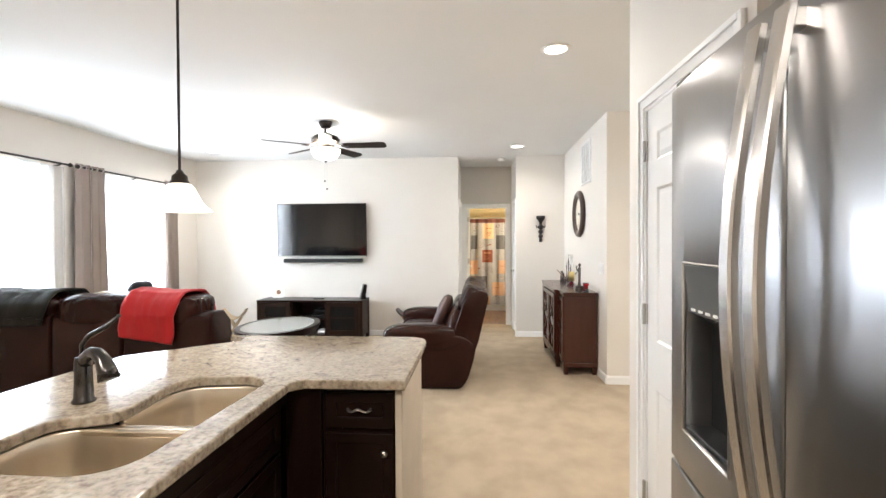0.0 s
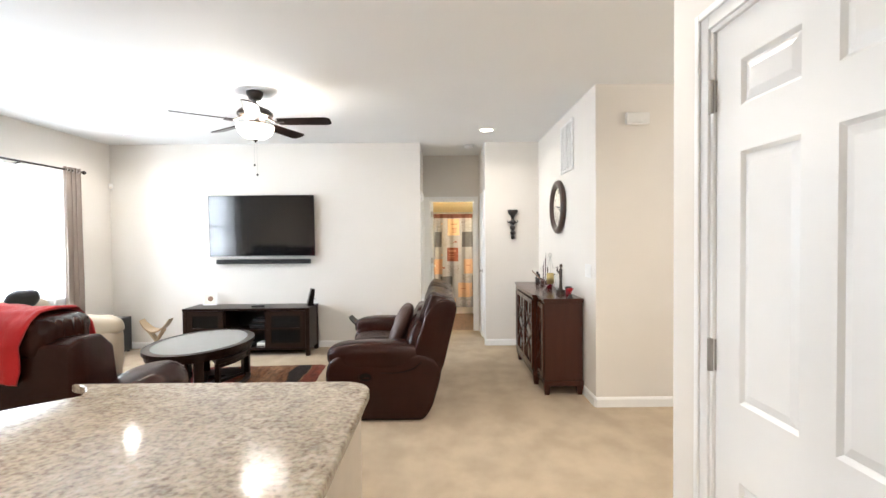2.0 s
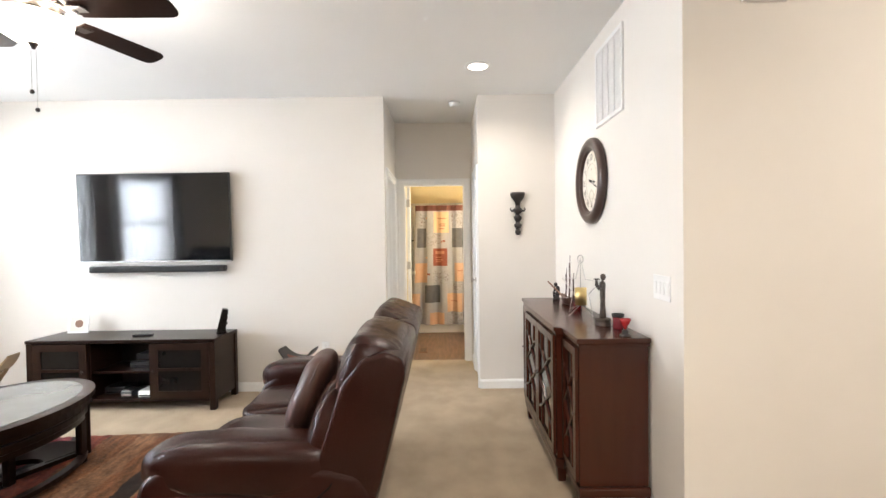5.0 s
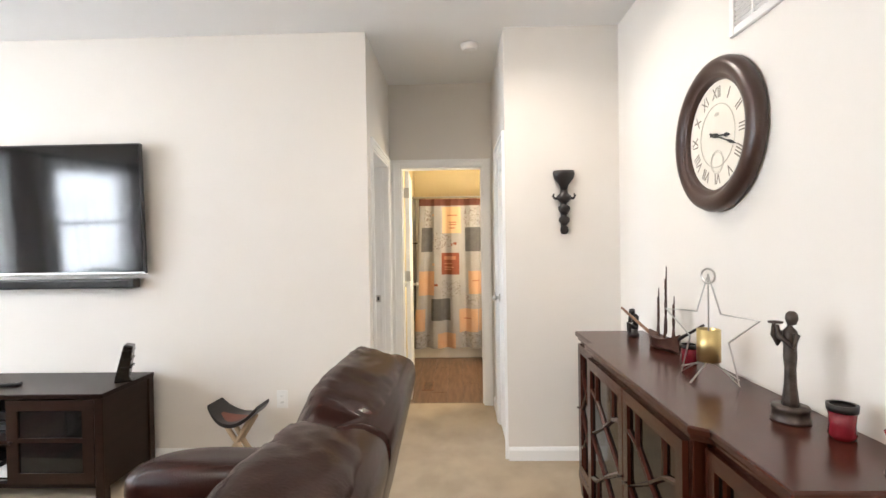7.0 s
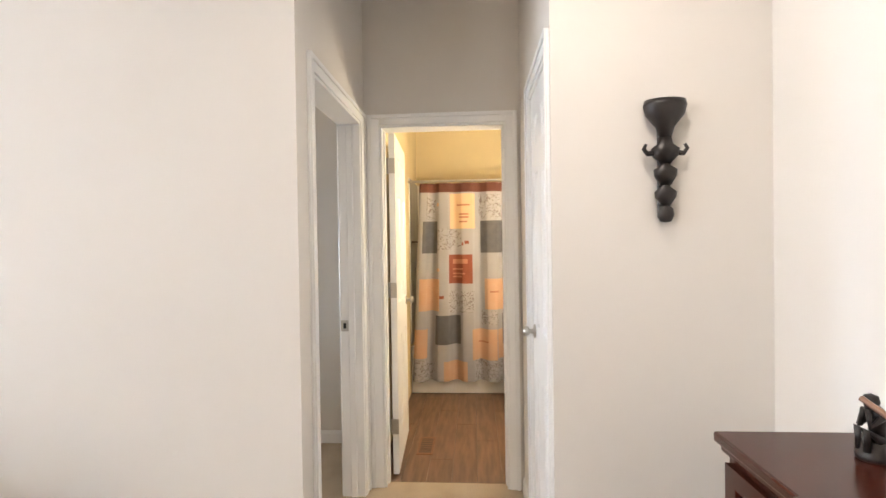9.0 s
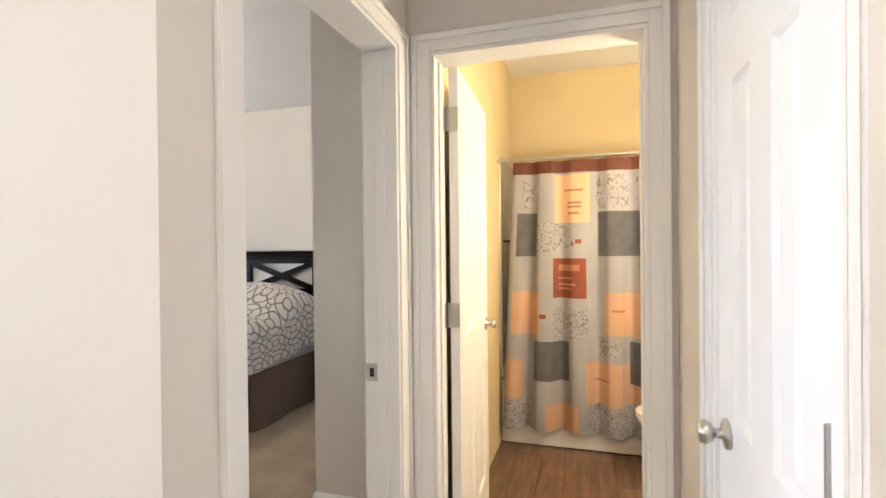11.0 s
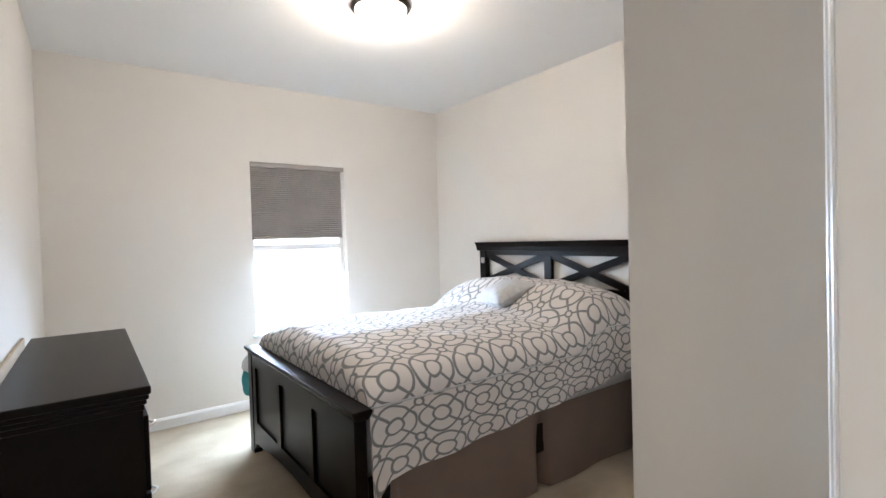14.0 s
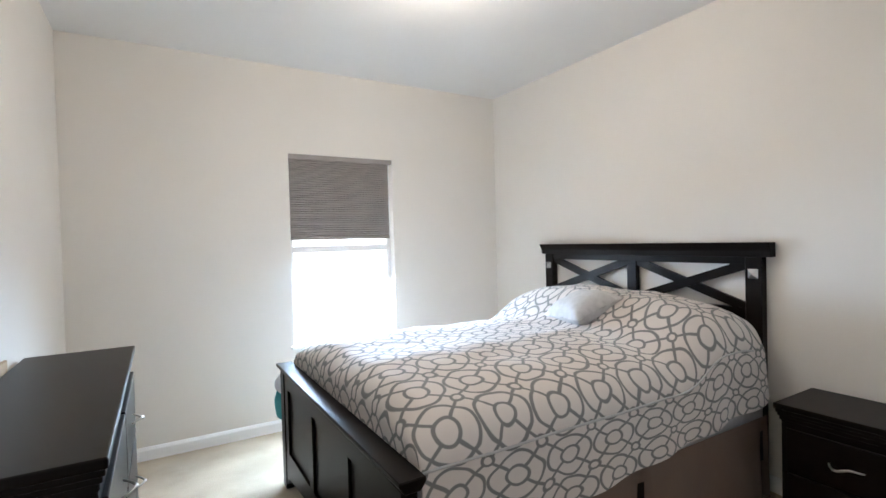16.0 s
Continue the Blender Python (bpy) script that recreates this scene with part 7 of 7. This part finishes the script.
    hem(-2.045, 8.50, 10.52, "side_panel")
    hem(-3.635, 8.50, 10.52, "side_panel")


def comforter():
    """A quilt over the bed: up over the pillows at the head, down past the mattress at both sides, tucked in at the foot."""
    b = bmesh.new()
    uv = b.loops.layers.uv.new("UVMap")
    half, drop = 0.80, 0.44
    xc = -2.84
    cols, rows = 120, 120
    y_foot, y_head = 8.475, 10.50
    at, flat = {}, {}
    for i in range(cols + 1):
        s = (i / cols * 2 - 1) * (half + drop)
        for j in range(rows + 1):
            v = j / rows
            ell = -0.10 + v * (y_head - y_foot + 0.10)
            y = y_foot + max(ell, 0.0) + 0.0
            top = 0.775 + 0.105 * (1 - min(1, abs(s) / half) ** 4) * min(1, max(0, ell) / 0.10) ** 0.5
            hump = max(0.0, min(1.0, (y - 9.80) / 0.35))
            hump = hump * hump * (3 - 2 * hump)
            fall = max(0.0, min(1.0, (y - 10.32) / 0.18))
            over = 1 - 0.35 * abs(s / half) ** 6 if abs(s) < half else 0.65
            top += (0.185 * hump - 0.05 * fall) * over
            if ell < 0:
                top = 0.775 + ell * 0.9
            r = 0.10
            hang = drop - 0.075 * v + (0.16 * max(0, 1 - v / 0.07) if s > 0 else 0)
            if abs(s) <= half - r:
                x, z = s, top
            else:
                a = (abs(s) - (half - r)) / (r * 1.57)
                if a <= 1:
                    x, z = (half - r + r * math.sin(a * 1.57)), top - r + r * math.cos(a * 1.57)
                else:
                    k = (abs(s) - (half - r) - r * 1.57) / (drop + r - r * 1.57)
                    length = top - r - (0.365 + 0.165 * v) + (0.17 * max(0, 1 - v / 0.08) if s > 0 else 0)
                    x, z = half + 0.030 * k + 0.012 * k * math.sin(y * 17 + 1.5), top - r - k * length
                x = math.copysign(x, s)
            wr = 0.016 * noise.noise(Vector((s * 3.1, y * 3.1, 1))) + 0.007 * noise.noise(Vector((s * 9, y * 9, 4)))
            at[i, j] = b.verts.new((xc + x + wr * 0.5 * (abs(s) > half), y + (0.01 * wr if ell > 0 else 0), z + wr * (abs(s) < half)))
            flat[at[i, j]] = (s, ell)
    for i in range(cols):
        for j in range(rows):
            f = b.faces.new((at[i, j], at[i + 1, j], at[i + 1, j + 1], at[i, j + 1]))
            for l in f.loops:
                l[uv].uv = flat[l.vert]
    q = thing("comforter", (xc, 9.5, 0.7), "white comforter with a grey trellis print spread over the bed", "comforter")
    edges = [[at[i, j].co.copy() + Vector((0, 0, 0.004)) for j in range(6, rows - 4, 2)] for i in (19, cols - 19)]
    part("quilt", b, TRELLIS, q, "", True)
    for line in edges:
        part("piping", tube(line, 0.005, 6), PILLOW, q, "", True)
    return q


def bed_pillow():
    p = thing("accent_pillow", (-2.75, 9.95, 0.95), "small white lace accent pillow lying on the comforter", "pillow")
    m = pose(-2.80, 9.98, 0.978, 21, -4, -16)
    part("cover", moved(cushion(0.205, 0.160, 0.08), m), PILLOW, p, "", True)


def wavy_pull(parent, c, along, out, wide=0.12):
    pts = []
    for k in range(15):
        u = k / 14 * 2 - 1
        pts.append(Vector(c) + Vector(along) * (u * wide / 2) + Vector(out) * (0.004 + 0.034 * (1 - u ** 4)) + Vector((0, 0, 0.010 * math.sin(u * math.pi))))
    part("handle", tube(pts, [0.0035 + 0.0025 * (1 - abs(k / 7 - 1)) for k in range(15)], 8), NICKEL, parent, "wavy silver pull", True)


def chest(name, x0, x1, y0, y1, top, front, cols, rows, label, category):
    base = thing(name, ((x0 + x1) / 2, (y0 + y1) / 2, 0), label, category)
    part("carcass", box(x0 + 0.025, x1 - 0.025, y0 + 0.022, y1 - 0.022, 0.08, top - 0.075, 0.003, 1), BEDWOOD, base)
    part("top_board", box(x0, x1, y0, y1, top - 0.026, top, 0.005, 2), BEDWOOD, base)
    for k, (g, z0, z1) in enumerate(((0.006, top - 0.042, top - 0.0265), (0.012, top - 0.058, top - 0.0425), (0.018, top - 0.0765, top - 0.0585))):
        part("moulding", box(x0 + g, x1 - g, y0 + g, y1 - g, z0, z1, 0.004, 2), BEDWOOD, base)
    for p in (x0 + 0.025, x1 - 0.085):
        for q in (y0 + 0.022, y1 - 0.082):
            part("foot", box(p, p + 0.06, q, q + 0.06, 0, 0.081, 0.004, 1), BEDWOOD, base)
    span, h = (x1 - x0 - 0.09), (top - 0.10 - 0.11)
    for i in range(cols):
        for j in range(rows):
            a = x0 + 0.045 + span * i / cols + 0.006
            c = x0 + 0.045 + span * (i + 1) / cols - 0.006
            z0, z1 = 0.11 + h * j / rows + 0.005, 0.11 + h * (j + 1) / rows - 0.005
            if front > 0:
                d = part("drawer", box(a, c, y1 - 0.0215, y1 - 0.006, z0, z1, 0.004, 2), BEDWOOD, base)
                f = y1 - 0.006
            else:
                d = part("drawer", box(a, c, y0 + 0.006, y0 + 0.0215, z0, z1, 0.004, 2), BEDWOOD, base)
                f = y0 + 0.006
            wavy_pull(d, ((a + c) / 2, f, (z0 + z1) / 2), (1, 0, 0), (0, front, 0))
    return base


def bedroom_fittings():
    x, y = -2.68, 8.96
    base = thing("flush_ceiling_light", (x, y, 2.7), "lit frosted glass flush ceiling light with bronze rim", "ceiling light")
    part("pan", lathe([(0, 2.7395), (0.158, 2.7395), (0.170, 2.732), (0.172, 2.722), (0.162, 2.710), (0.150, 2.706), (0.146, 2.712), (0.146, 2.725), (0, 2.725)], (x, y, 0), 40), BRONZE, base, "bronze rim", True)
    o = part("glass_dome", lathe([(0.148, 2.71), (0.140, 2.675), (0.10, 2.640), (0.05, 2.622), (0, 2.618), (0, 2.624), (0.10, 2.646), (0.135, 2.680), (0.144, 2.71)], (x, y, 0), 36), BULBGLASS, base, "lit frosted glass dome", True)
    o.visible_shadow = False
    part("finial", lathe([(0, 2.619), (0.010, 2.617), (0.008, 2.608), (0, 2.604)], (x, y, 0), 12), BRONZE, base, "", True)
    sh = thing("cellular_shade", (WEST, 9.1, 1.75), "grey pleated cellular shade half lowered over the window", "window shade")
    b = bmesh.new()
    n = 34
    line = []
    for k in range(n * 2 + 1):
        z = 2.055 - (2.055 - 1.45) * k / (n * 2)
        line.append((WEST - 0.010 - (0.012 if k % 2 else 0.0), z))
    line += [(px - 0.010, pz) for px, pz in reversed(line)]
    part("pleated_cloth", prism(line, 8.682, 9.500, "y"), SHADE, sh)
    part("head_rail", box(WEST - 0.04, WEST - 0.004, 8.680, 9.530, 2.052, 2.088, 0.003, 1), SHADE, sh)
    part("bottom_rail", box(WEST - 0.034, WEST - 0.006, 8.682, 9.500, 1.428, 1.452, 0.003, 1), SHADE, sh)
    bag = thing("cloth_bundle", (-3.72, 8.55, 0.3), "teal and white cloth bundle hanging at the bed corner", "cloth bundle")
    part("bundle", ruffled(pillow(-3.92, -3.67, 8.40, 8.64, 0.32, 0.52, 10, 2.4), 0.03, 0.07), TEAL, bag, "", True)
    part("white_fold", ruffled(pillow(-3.90, -3.67, 8.40, 8.65, 0.48, 0.60, 10, 2.4), 0.03, 0.06, 4), PILLOW, bag, "", True)
    part("strap", box(-3.70, -3.64, 8.50, 8.52, 0.40, 0.60), TEAL, bag)


bed()
comforter()
bed_pillow()
dresser = chest("dresser", -3.335, -1.985, 7.318, 7.705, 0.960, 1, 2, 3, "black-brown wooden dresser with silver wavy pulls", "dresser")
part("back_board", box(-3.10, -1.995, 7.303, 7.317, 0.62, 1.000, 0.003, 1), PALEWOOD, dresser, "unfinished pale wooden back board")
chest("nightstand", -1.875, -1.33, 10.215, 10.60, 0.615, -1, 1, 2, "black-brown wooden nightstand with a silver wavy pull", "nightstand")
bedroom_fittings()
